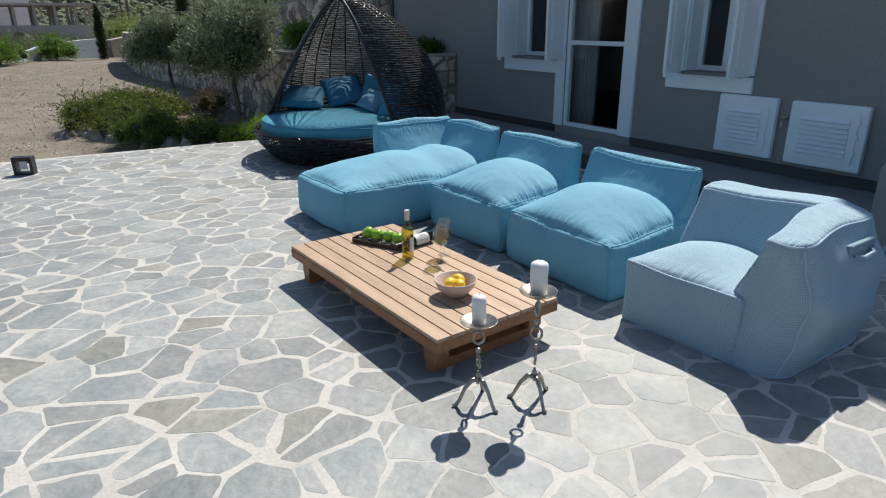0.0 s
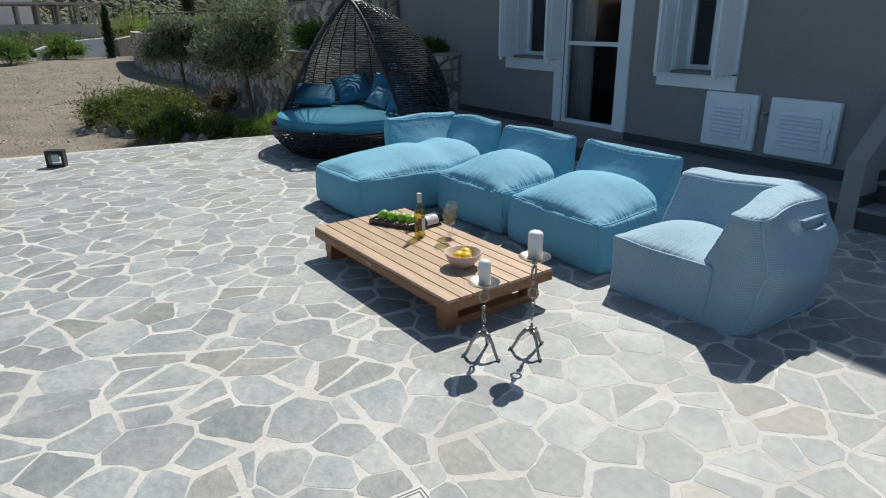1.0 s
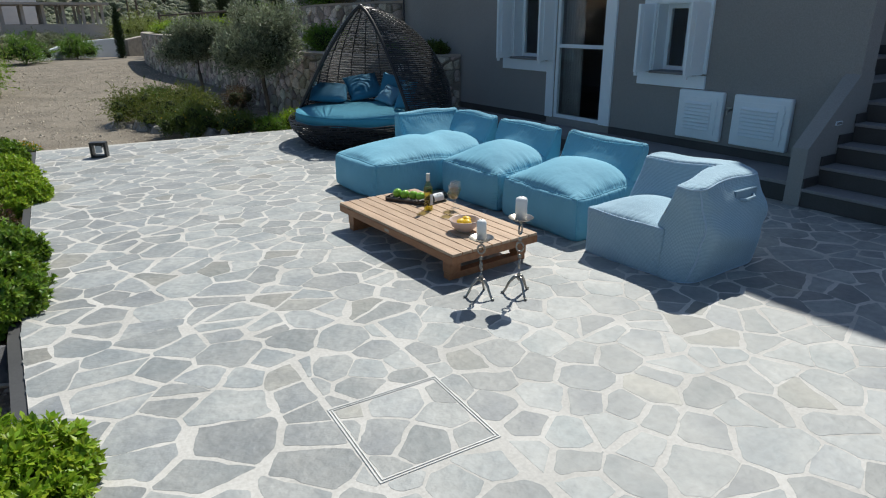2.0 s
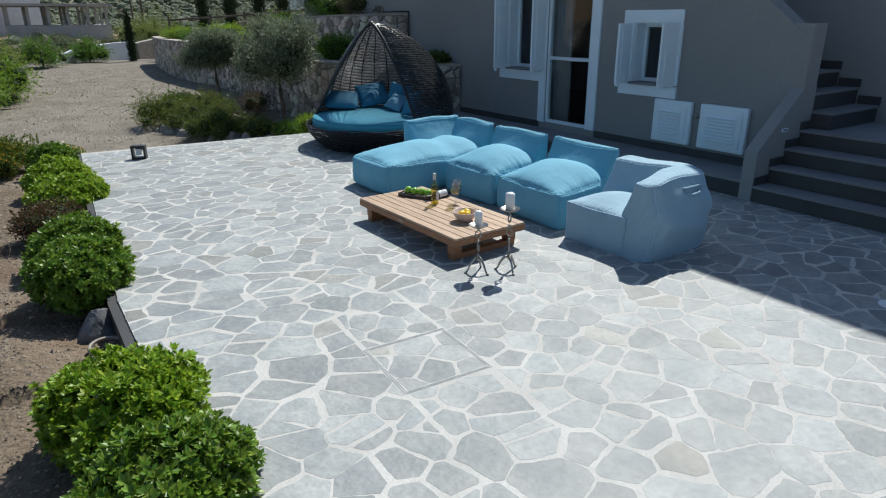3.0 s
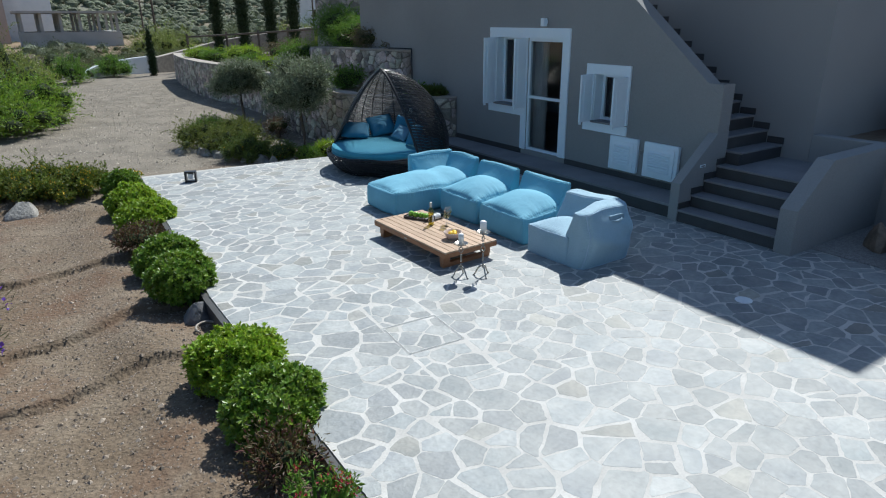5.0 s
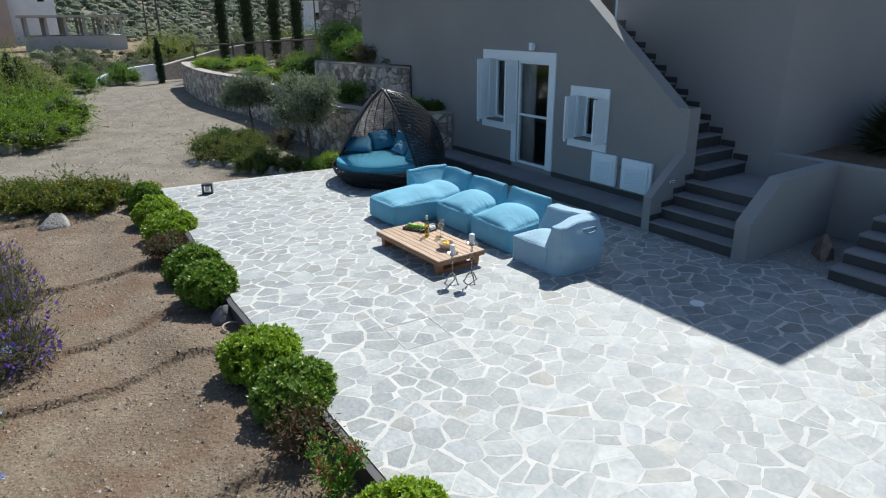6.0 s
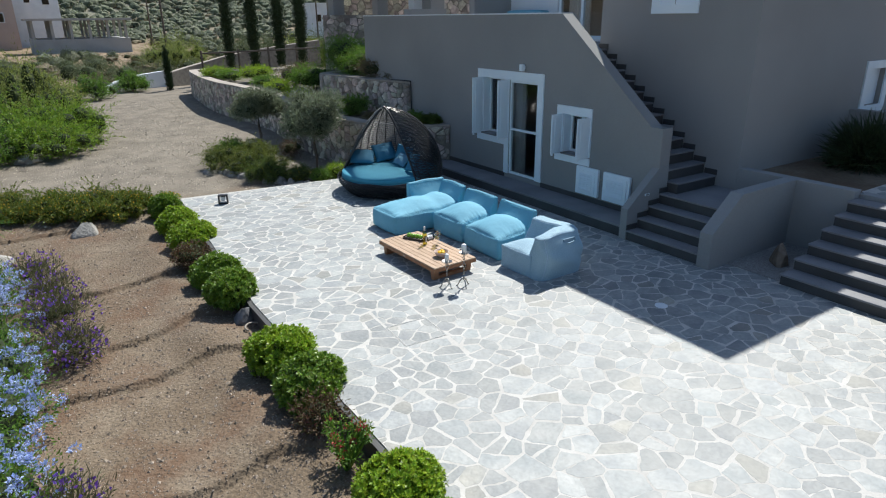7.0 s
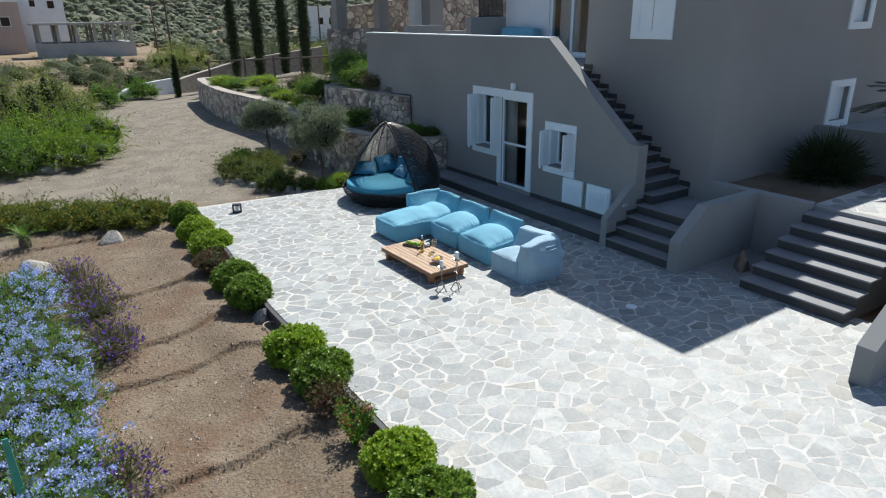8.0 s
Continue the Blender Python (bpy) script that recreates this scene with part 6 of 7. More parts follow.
# olive trees
def olive(x, y, z, cz, r, h, seed, label):
    t = empty("olive_tree", label, "tree", group="young olive trees by the stone wall")
    rg = random.Random(seed)
    trunk = bmesh.new()
    fork = cz - h * 0.3
    tube(trunk, [(x, y, z - 0.1), (x + 0.02, y, z + 0.3), (x - 0.015, y + 0.02, (z + fork) / 2 + 0.1), (x, y, fork)], [0.05, 0.042, 0.036, 0.032], 9)
    part("trunk", trunk, M["bark"], t, smooth=True)
    blobs = []
    limb = bmesh.new()
    for k in range(16):
        a = k * 2.4 + rg.uniform(-0.3, 0.3)
        e, ht = r * rg.uniform(0.25, 0.72), rg.uniform(-0.55, 0.7) * h
        c = (x + e * math.cos(a), y + e * math.sin(a), cz + ht * 0.75)
        blobs.append((c, (r * 0.42, r * 0.42, h * 0.42)))
        tube(limb, [(x, y, fork - 0.05), (x + e * 0.4 * math.cos(a), y + e * 0.4 * math.sin(a), fork + (c[2] - fork) * 0.45), c], [0.02, 0.013, 0.005], 5)
    part("limb", limb, M["bark"], t)
    V = foliage(blobs, 26000, 0.085, 0.02, seed, shell=0.85, spread=0.5, up=0.3, lump=0.3)
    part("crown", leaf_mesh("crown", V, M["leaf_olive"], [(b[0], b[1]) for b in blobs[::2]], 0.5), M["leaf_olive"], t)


olive(3.16, 10.75, -0.1, 1.32, 0.86, 0.75, 7, "young olive tree with a round grey-green crown")
olive(3.06, 15.0, -0.1, 1.2, 0.85, 0.6, 8, "smaller olive tree with a flat grey-green crown")

# rockery at the edge of the drive
for i, (x, y, r, h, lm, nm) in enumerate(((1.3, 12.6, 0.75, 0.55, "leaf_rock", 1), (1.9, 11.8, 0.7, 0.6, "leaf_rock", 1), (1.75, 10.7, 0.55, 0.5, "leaf_dark", 1), (2.3, 13.2, 0.6, 0.5, "leaf_rock", 1), (1.9, 14.2, 0.6, 0.4, "leaf_mid", 1), (2.35, 10.1, 0.4, 0.38, "leaf_dark", 0), (2.85, 9.75, 0.3, 0.3, "leaf_mid", 0), (3.35, 9.75, 0.32, 0.38, "leaf_bright", 0))):
    bush("rockery_shrub", "dense low green shrub in the rockery" if nm else "small green cushion plant at the terrace edge", "shrub", x, y, r, h * 1.15, M[lm], 8000 if nm else 3000, 0.05, 0.016, 110 + i, "rockery planting", blobs=loose(x, y, ground_height(x, y), r, h * 1.25, 110 + i) if nm else None, lump=0.45, shell=0.5, sprays=90 if nm else 0, flowers=(M["petal_yellow"], 60, 0.03) if i in (2, 5) else None)
bush("pink_shrub", "small shrub with pinkish leaves by the wall", "shrub", 3.3, 12.9, 0.4, 0.6, M["leaf_red"], 1800, 0.05, 0.016, 120, core=0.4)

# raised bed planting
for i, (x, y, z, r, h, lm) in enumerate(((4.9, 26.6, 1.05, 0.7, 0.6, "leaf_bright"), (5.1, 24.9, 1.05, 0.65, 0.5, "leaf_mid"), (5.9, 23.8, 1.1, 0.75, 0.65, "leaf_bright"), (5.4, 21.0, 1.05, 0.6, 0.5, "leaf_mid"), (5.1, 18.8, 1.05, 0.55, 0.5, "leaf_bright"), (4.95, 16.3, 1.05, 0.5, 0.45, "leaf_bright"), (4.95, 11.9, 1.0, 0.45, 0.62, "leaf_mid"), (5.0, 10.6, 1.0, 0.4, 0.25, "leaf_dry"), (5.45, 9.5, 1.0, 0.35, 0.35, "leaf_mid"), (5.75, 9.0, 1.0, 0.3, 0.3, "leaf_dark"),
                                        (6.35, 15.4, 1.85, 1.0, 1.35, "leaf_mid"), (6.4, 14.0, 1.85, 0.95, 1.0, "leaf_mid"), (6.3, 12.6, 1.88, 0.75, 0.7, "leaf_dry"), (6.25, 11.6, 1.9, 0.4, 0.35, "leaf_dry"), (6.5, 18.5, 1.1, 0.9, 1.0, "leaf_mid"), (6.4, 20.5, 1.1, 0.9, 0.9, "leaf_dry"))):
    bush("bed_shrub", {"leaf_bright": "bright green shrub in the raised bed", "leaf_mid": "leafy green shrub in the raised bed", "leaf_dry": "dry grassy shrub in the raised bed", "leaf_dark": "dark green shrub in the raised bed"}[lm], "shrub", x, y, r, h, M[lm], int(3200 * max(1, r / 0.55) ** 2), 0.06, 0.02, 130 + i, "raised bed planting", z=z, lump=0.35, sprays=int(60 * r))

# large shrubs beside the drive
for i, (x, y, r, h, lm, n, lift) in enumerate(((-2.6, 17.6, 1.15, 1.15, "leaf_lime", 9000, 0.05), (-2.1, 19.6, 1.2, 1.45, "leaf_lime", 9000, 0.05), (-3.6, 19.4, 1.2, 1.5, "leaf_lime", 8000, 0.0), (-4.55, 17.0, 1.0, 1.35, "leaf_mid", 9000, 0.0), (-2.9, 23.6, 1.5, 2.5, "leaf_dusty", 9000, 0.1), (-4.3, 22.0, 1.4, 2.3, "leaf_dusty", 8000, 0.1), (-2.0, 27.2, 1.1, 1.5, "leaf_dusty", 8000, 0.05), (0.1, 31.6, 0.8, 1.2, "leaf_mid", 5000, 0.0), (2.3, 34.3, 0.75, 1.1, "leaf_mid", 5000, 0.0), (-5.6, 22.5, 1.7, 2.0, "leaf_olive", 9000, 0.0), (-5.4, 27.5, 1.8, 1.6, "leaf_far", 9000, 0.0))):
    bush("large_shrub", {"leaf_lime": "large sprawling bright green shrub by the drive", "leaf_mid": "leafy green oleander shrub by the drive", "leaf_far": "tall dark green shrub by the drive", "leaf_dusty": "tall feathery yellow-green shrub by the drive", "leaf_olive": "large grey-green shrub by the drive"}[lm], "shrub", x, y, r, h, M[lm], n, 0.12, 0.026, 160 + i, "large shrubs beside the drive", blobs=loose(x, y, ground_height(x, y), r * 1.1, h * 1.1, 160 + i, 30), lump=0.6, core=0.5, shell=0.75, droop=0.1, sprays=int(n / 90), lift=lift)

# cypresses
def cypress(x, y, z, h, r, seed):
    t = empty("cypress", "slender dark green cypress", "tree", group="cypresses by the fence")
    blobs = [((x, y, z + h * (0.08 + 0.92 * k / 12)), (r * (0.35 + 0.65 * math.sin(math.pi * min(1, 0.18 + 0.82 * k / 12))), r * (0.35 + 0.65 * math.sin(math.pi * min(1, 0.18 + 0.82 * k / 12))), h * 0.07)) for k in range(13)]
    part("trunk", tube(bmesh.new(), [(x, y, z - 0.2), (x, y, z + h * 0.9)], [0.09, 0.03], 7), M["bark"], t)
    part("crown", leaf_mesh("crown", foliage(blobs, int(900 * h), 0.16, 0.035, seed, up=1.0, shell=0.5), M["leaf_cypress"], blobs, 0.75), M["leaf_cypress"], t)


for i, (x, y, z, h, r) in enumerate(((8.6, 37.0, 0.5, 6.0, 0.34), (9.6, 35.2, 0.5, 7.0, 0.36), (10.5, 33.1, 0.6, 6.5, 0.34), (11.2, 31.4, 0.7, 6.5, 0.33), (4.1, 33.6, -0.1, 2.3, 0.16))):
    cypress(x, y, z, h, r, 200 + i)
fence = empty("wooden_fence", "rustic timber rail fence beside the cypresses", "fence")
FP = [(6.0, 33.5, 1.0), (7.6, 31.8, 1.1), (8.7, 30.0, 1.2), (9.6, 28.2, 1.3), (10.6, 26.4, 1.4)]
for p in FP:
    part("post", tube(bmesh.new(), [(p[0], p[1], p[2] - 0.4), (p[0], p[1], p[2] + 1.05)], 0.06, 8), M["bark"], fence)
for a, b in zip(FP, FP[1:]):
    for h in (0.9,):
        part("rail", tube(bmesh.new(), [(a[0], a[1], a[2] + h), (b[0], b[1], b[2] + h)], 0.045, 7), M["bark"], fence)

# ---- rocks ----
M["rock"] = mat("pale_rock", (0.25, 0.24, 0.22), (0.4, 0.38, 0.345), 0.9, 5, 30, 0.9, grain=0.5, dist=0.02)


M["rock_grey"] = mat("grey_rock", (0.2, 0.19, 0.17), (0.34, 0.32, 0.29), 0.9, 6, 35, 0.9, grain=0.5, dist=0.02)


def rock(x, y, r, squash, seed, label, z=None, material=None, group=""):
    bm = bmesh.new()
    bmesh.ops.create_icosphere(bm, subdivisions=4, radius=1)
    rk = random.Random(seed * 13 + 1)
    cuts = [(Vector((rk.gauss(0, 1), rk.gauss(0, 1), abs(rk.gauss(0, 1)))).normalized(), rk.uniform(0.5, 0.82)) for _ in range(11)]
    for v in bm.verts:
        d = v.co.normalized()
        k = 1 + 0.32 * noise.noise(d * 1.3 + Vector((seed * 5.1, 0, 0))) + 0.14 * abs(noise.noise(d * 4 + Vector((seed, 9, 0)))) + 0.04 * noise.noise(d * 11)
        q = d * k
        for w, lim in cuts:
            over = q.dot(w) - lim
            if over > 0:
                q -= w * over * 0.9
        q *= 1 + 0.03 * noise.noise(q * 9)
        v.co = Vector((q.x * r * 1.25, q.y * r * 1.05, max(-0.25, q.z) * r * squash * 1.1))
    ob = part("rock", bm, material or M["rock"])
    ob.matrix_world = pose(x, y, (ground_height(x, y) if z is None else z) + 0.18 * r * squash, 0, 0, seed * 47)
    return tagged(ob, label, "rock", group=group)


rock(-2.62, 8.75, 0.27, 0.9, 1, "large pale grey rock on the soil")
rock(-4.1, 7.7, 0.3, 0.7, 2, "pale rock beside the blue flowers")
rock(-1.22, 2.98, 0.15, 1.5, 3, "grey pointed stone against the terrace edge", material=mat("dark_rock", (0.12, 0.12, 0.125), (0.19, 0.19, 0.195), 0.9, 8, 40, 0.8))
rock(-3.35, 16.9, 0.35, 0.8, 4, "grey rock below the large shrubs")
rock(6.25, -0.36, 0.16, 1.6, 5, "rough brown stone on the gravel strip", z=0.02, material=mat("brown_rock", (0.16, 0.12, 0.085), (0.26, 0.2, 0.15), 0.9, 8, 40, 0.9))
rg = random.Random(9)
for i in range(16):
    f = i / 15
    rock(0.75 + 1.6 * f + rg.uniform(-0.08, 0.08), 12.6 - 3.1 * f + rg.uniform(-0.1, 0.1), rg.uniform(0.09, 0.19), rg.uniform(0.7, 1.1), 10 + i, "grey limestone boulder edging the rockery", group="rockery boulders", material=M["rock_grey"])
rock(2.6, 14.6, 0.3, 1.1, 31, "white boulder among the rockery shrubs")
rock(5.6, 22.2, 0.35, 0.8, 32, "pale boulder in the raised bed", z=1.05)

# hose ring, cycad, palm
hose = empty("garden_hose", "short curved beige garden hose with a black pipe", "hose")
hz = ground_height(-1.25, 2.5)
part("coil", tube(bmesh.new(), [(-1.2 + 0.12 * math.cos(math.radians(20 + i * 14)), 2.62 + 0.1 * math.sin(math.radians(20 + i * 14)), hz + 0.03 + 0.03 * math.sin(i * math.pi / 14)) for i in range(15)], 0.014, 8), mat("beige_hose", (0.24, 0.2, 0.16), (0.31, 0.27, 0.22), 0.5, 8, 60, 0.1), hose, "beige length of hose", smooth=True)
part("pipe", tube(bmesh.new(), [(-1.3, 2.52, hz + 0.02), (-1.34, 2.25, hz + 0.015), (-1.24, 1.95, hz + 0.01)], 0.009, 6), M["black"], hose)


def fan_palm(name, x, y, z, n, L, trunk_h, label, leaf, seed, w=0.02):
    t = empty(name, label, "palm")
    rg = random.Random(seed)
    if trunk_h:
        part("trunk", lathe(bmesh.new(), [(0.1, -0.05), (0.12, trunk_h * 0.4), (0.1, trunk_h)], 12, (x, y, z)), M["bark"], t)
    v, f = [], []
    for k in range(n):
        a, e = k * 2.399 + rg.uniform(-0.2, 0.2), rg.uniform(0.1, 1.2)
        d = Vector((math.cos(a) * math.cos(e), math.sin(a) * math.cos(e), math.sin(e)))
        side = Vector((-math.sin(a), math.cos(a), 0))
        pts = []
        m = 8 if L < 0.8 else 24
        for i in range(m + 1):
            s = i / m
            p = Vector((x, y, z + trunk_h)) + d * L * s
            p.z -= 0.35 * L * s * s
            pts.append(p)
        for i in range(1, m + 1):
            for sg in (-1, 1):
                q = pts[i]
                tip = q + side * sg * L * (0.16 if L < 0.8 else 0.27) * (1.15 - i / m) + d * L * 0.1 + Vector((0, 0, 0.03 * L - (0.0 if L < 0.8 else 0.06 * L)))
                o = len(v)
                v += [q - d * w * 0.5, q + d * w * 0.5, tip]
                f.append((o, o + 1, o + 2))
        for i in range(m):
            o = len(v)
            v += [pts[i] - side * 0.006, pts[i] + side * 0.006, pts[i + 1] + side * 0.004, pts[i + 1] - side * 0.004]
            f.append((o, o + 1, o + 2, o + 3))
    part("fronds", mesh_of("fronds", v, f, leaf), leaf, t)


fan_palm("cycad", -4.2, 9.2, ground_height(-4.2, 9.2), 26, 0.5, 0.22, "small cycad palm with a stubby trunk", M["leaf_mid"], 3, 0.03)
palm = empty("palm", "bushy dark green palm in the raised bed", "palm")
PB = [((9.75, 0.2, 1.35), (0.42, 0.42, 0.33)), ((9.75, 0.2, 1.18), (0.55, 0.5, 0.24))]
part("crown", leaf_mesh("crown", foliage(PB, 2600, 0.4, 0.022, 401, shell=0.8, spread=1.3, up=0.35, lump=0.15), M["leaf_palm"], PB, 0.45), M["leaf_palm"], palm)
part("trunk", lathe(bmesh.new(), [(0.16, -0.05), (0.18, 0.2), (0.12, 0.4)], 12, (9.75, 0.2, 0.98)), M["bark"], palm)

fan_palm("court_palm", 10.75, -1.0, 1.045, 46, 1.25, 1.5, "tall dark palm standing at the edge of the upper court", M["leaf_palm"], 9, 0.07)

# ---- upper terrace ----
seat = empty("terrace_sofa", "blue outdoor sofa on the upper terrace", "sofa")
cushion("seat", seat, (0.9, 1.6, 0.42), pose(9.3, 9.9, TZ), M["blue"], TOP, (0.02, 0.02, 0.05), 31, n=10)
cushion("backrest", seat, (0.3, 1.6, 0.45), pose(9.7, 9.9, TZ + 0.35), M["blue"], TOP, (0.04, 0.02, 0.02), 32, n=10)
rail = empty("metal_railing", "dark metal railing of the upper terrace", "railing")
part("rail", boxes((9.0, 9.99, 11.11, 11.14, 5.0, 5.05)), M["black"], rail)
part("rail", boxes((9.0, 9.99, 11.11, 11.14, 4.19, 4.23)), M["black"], rail)
for i in range(19):
    part("bar", boxes((9.01 + i * 0.052, 9.04 + i * 0.052, 11.115, 11.135, 4.23, 5.0)), M["black"], rail)
for i, (x, y, w, key) in enumerate(((7.75, 18.6, 0.46, "render"), (9.55, 18.4, 0.46, "render"), (10.45, 17.2, 0.4, "whitewall"), (10.7, 16.2, 0.62, "render"))):
    tagged(part("column", boxes((x - w / 2, x + w / 2, y, y + w, 2.9, 6.2), bevel=0.01), M[key]), "square rendered terrace column" if key == "render" else "square pale rendered terrace column", "column", group="terrace columns")
structure("roof_pergola", boxes((7.3, 13.0, 15.9, 19.4, 6.2, 6.4)), RW, "flat rendered terrace canopy")
structure("ground_upper_court", boxes((8.7, 14.0, 13.05, 17.25, 0.8, 3.0), (7.9, 14.0, 18.35, 19.4, 0.8, 3.0)), M["capstone"], "paved court behind the house end")

# ---- far buildings ----
def far_house(name, x, y, z, w, d, h, material, label, windows):
    t = empty(name, label, "house")
    part("wall", boxes((x, x + w, y, y + d, z, z + h)), material, t)
    part("roof", boxes((x - 0.15, x + w + 0.15, y - 0.15, y + d + 0.15, z + h + 0.002, z + h + 0.25)), M["whitewall"], t)
    for wx, wz, ww, wh in windows:
        win = part("window", boxes((x + wx - 0.12, x + wx + ww + 0.12, y - 0.06, y - 0.001, z + wz - 0.12, z + wz + wh + 0.12)), M["whitewall"], t)
        part("pane", boxes((x + wx, x + wx + ww, y - 0.09, y - 0.061, z + wz, z + wz + wh)), M["dark_glass"], win)


M["pink_wall"] = mat("pinkish_render", (0.42, 0.33, 0.29), (0.48, 0.38, 0.33), 0.9, 0.5, 20, 0.2)
M["concrete"] = mat("raw_concrete", (0.33, 0.33, 0.32), (0.42, 0.42, 0.41), 0.9, 0.4, 10, 0.3)
far_house("far_house", -0.8, 128.0, -1.0, 7.0, 8.0, 11.4, M["whitewall"], "white cubic house across the valley", [(2.0, 7.6, 0.8, 1.0), (4.6, 7.3, 1.0, 1.2)])
far_house("far_house", -8.6, 122.0, -1.0, 8.0, 8.0, 8.2, M["pink_wall"], "pinkish two-storey house across the valley", [(5.2, 4.6, 1.2, 1.3), (2.0, 4.6, 1.2, 1.3)])
far_house("far_house", 45.5, 112.0, 0.0, 5.5, 8.0, 6.0, M["whitewall"], "white house on the slope beyond the cypresses", [(0.8, 3.0, 1.0, 1.2), (3.0, 3.0, 1.0, 1.2)])
shell = empty("concrete_shell", "unfinished concrete building frame with open bays", "building")
X0, X1, Y0, Y1, SZ = 0.4, 13.0, 104.0, 116.0, -1.2
part("plinth", boxes((X0, X1, Y0, Y1, SZ - 1.0, SZ + 2.4)), M["concrete"], shell)
part("roof_slab", boxes((X0 - 0.5, X1 + 0.5, Y0 - 0.5, Y1 + 0.5, SZ + 4.9, SZ + 5.2)), M["concrete"], shell)
for yy in (Y0 + 0.3, Y0 + 5.5, Y1 - 0.7):
    for i in range(6):
        x = X0 + 0.1 + (X1 - X0 - 0.7) * i / 5
        part("pillar", boxes((x, x + 0.36, yy, yy + 0.36, SZ + 2.4, SZ + 4.9)), M["concrete"], shell)
for i, (x, y, h) in enumerate(((15.3, 100.0, 8.5), (11.3, 70.0, 6.5), (35.0, 85.0, 9.0))):
    p = empty("utility_pole", "thin wooden utility pole on the scrub land", "pole", group="utility poles")
    part("pole", tube(bmesh.new(), [(x, y, -1.5), (x, y, h)], [0.14, 0.09], 8), M["bark"], p)
    part("crossarm", boxes((x - 0.5, x + 0.5, y - 0.05, y + 0.05, h - 0.5, h - 0.4)), M["bark"], p)

# ---- scrub ----
rg = np.random.default_rng(77)


def scrub(name, label, spots, count, length, width, leaf, seed, core=0.6):
    V = foliage(spots, count, length, width, seed, shell=0.45, lump=0.35)
    ob = new(name, leaf_mesh(name, V, leaf, spots if len(spots) < 250 else (), core))
    return tagged(ob, label, "scrub", kind="stuff")


def spots_in(n, x0, x1, y0, y1, r0, r1, flat=0.7, wedge=False):
    out = []
    while len(out) < n:
        y = rg.uniform(y0, y1)
        x = rg.uniform(-0.08 * y, 0.62 * y) if wedge else rg.uniform(x0, x1)
        if -9 < x < 20 and 82 < y < 132:
            continue
        r = rg.uniform(r0, r1)
        out.append(((x, y, ground_height(x, y) + r * flat * 0.5), (r, r, r * flat)))
    return out


def clumps(name, label, spots, material, seed):
    """Many low, lumpy bushes seen from afar, each a rough mound."""
    base = bmesh.new()
    bmesh.ops.create_icosphere(base, subdivisions=1 if len(spots) > 1000 else 2, radius=1)
    dirs = np.array([v.co.normalized() for v in base.verts])
    base.verts.index_update()
    tri = np.array([[v.index for v in f.verts] for f in base.faces])
    base.free()
    r2 = np.random.default_rng(seed)
    V, F = [], []
    for k, (c, r) in enumerate(spots):
        ph = r2.uniform(0, 6.28, 3)
        lump = 1 + 0.22 * np.sin(dirs[:, 0] * 4 + ph[0]) * np.sin(dirs[:, 1] * 4 + ph[1]) + r2.uniform(-0.2, 0.2, len(dirs))
        V.append(np.array(c) + dirs * np.array(r) * lump[:, None])
        F.append(tri + k * len(dirs))
    ob = new(name, mesh_of(name, np.concatenate(V).tolist(), np.concatenate(F).tolist(), material))
    return tagged(ob, label, "scrub", kind="stuff")


M["mound"] = mat("hill_scrub", (0.1, 0.118, 0.072), (0.165, 0.175, 0.115), 0.95, 0.9, 6, 0.6, rand="island", var=0.25, grain=0.7, dist=0.3, hue=0.02)
M["mound_dry"] = mat("dry_hill_scrub", (0.11, 0.09, 0.05), (0.17, 0.14, 0.085), 0.95, 1.2, 8, 0.6, rand="island", var=0.35, grain=0.7, dist=0.2)
near_spots = spots_in(80, -10, 34, 40, 70, 0.5, 1.4, 0.8)
scrub("scrub_near", "dusty green scrub bushes", near_spots, 60000, 0.15, 0.05, M["leaf_far"], 1)
scrub("scrub_dry", "dry brownish scrub bushes", spots_in(170, -12, 40, 39, 82, 0.3, 0.9, 0.6), 50000, 0.13, 0.04, M["leaf_dry"], 2)
mid_spots = spots_in(330, -15, 80, 62, 128, 0.4, 1.3, 0.75)
clumps("scrub_mid", "green scrub bushes on the far slope", [(c, tuple(v * 0.75 for v in r)) for c, r in mid_spots], M["mound"], 3)
scrub("scrub_mid_leaves", "leafy tips of the scrub on the far slope", mid_spots, 90000, 0.18, 0.07, M["leaf_far"], 6)
clumps("scrub_flat_dry", "low dry scrub on the far slope", spots_in(260, -15, 80, 55, 128, 0.4, 1.2, 0.4), M["mound_dry"], 7)
hill_spots = spots_in(9000, 0, 0, 126, 420, 0.45, 1.3, 0.85, True)
clumps("scrub_hill", "dark green scrub covering the hillside", hill_spots, M["mound"], 4)
scrub("scrub_hill_leaves", "leafy tips of the hillside scrub", hill_spots, 130000, 0.4, 0.2, M["leaf_far"], 8)
clumps("scrub_hill_dry", "dry scrub covering the hillside", spots_in(2500, 0, 0, 126, 420, 0.4, 1.2, 0.4, True), M["mound_dry"], 5)
for i, (x, y, r, h) in enumerate(((13.0, 47.0, 1.9, 3.4), (9.4, 57.0, 2.2, 3.3), (19.0, 45.0, 2.2, 3.6), (15.5, 42.0, 1.5, 2.6))):
    bush("scrub_tree", "small dusty tree on the scrub land", "tree", x, y, r, h, M["leaf_far"] if i % 2 == 0 else M["leaf_dusty"], 14000, 0.15, 0.035, 300 + i, "small trees on the scrub land", blobs=loose(x, y, ground_height(x, y), r * 1.25, h * 1.2, 300 + i, 22), lump=0.6, core=0.25, shell=0.8, sprays=60)

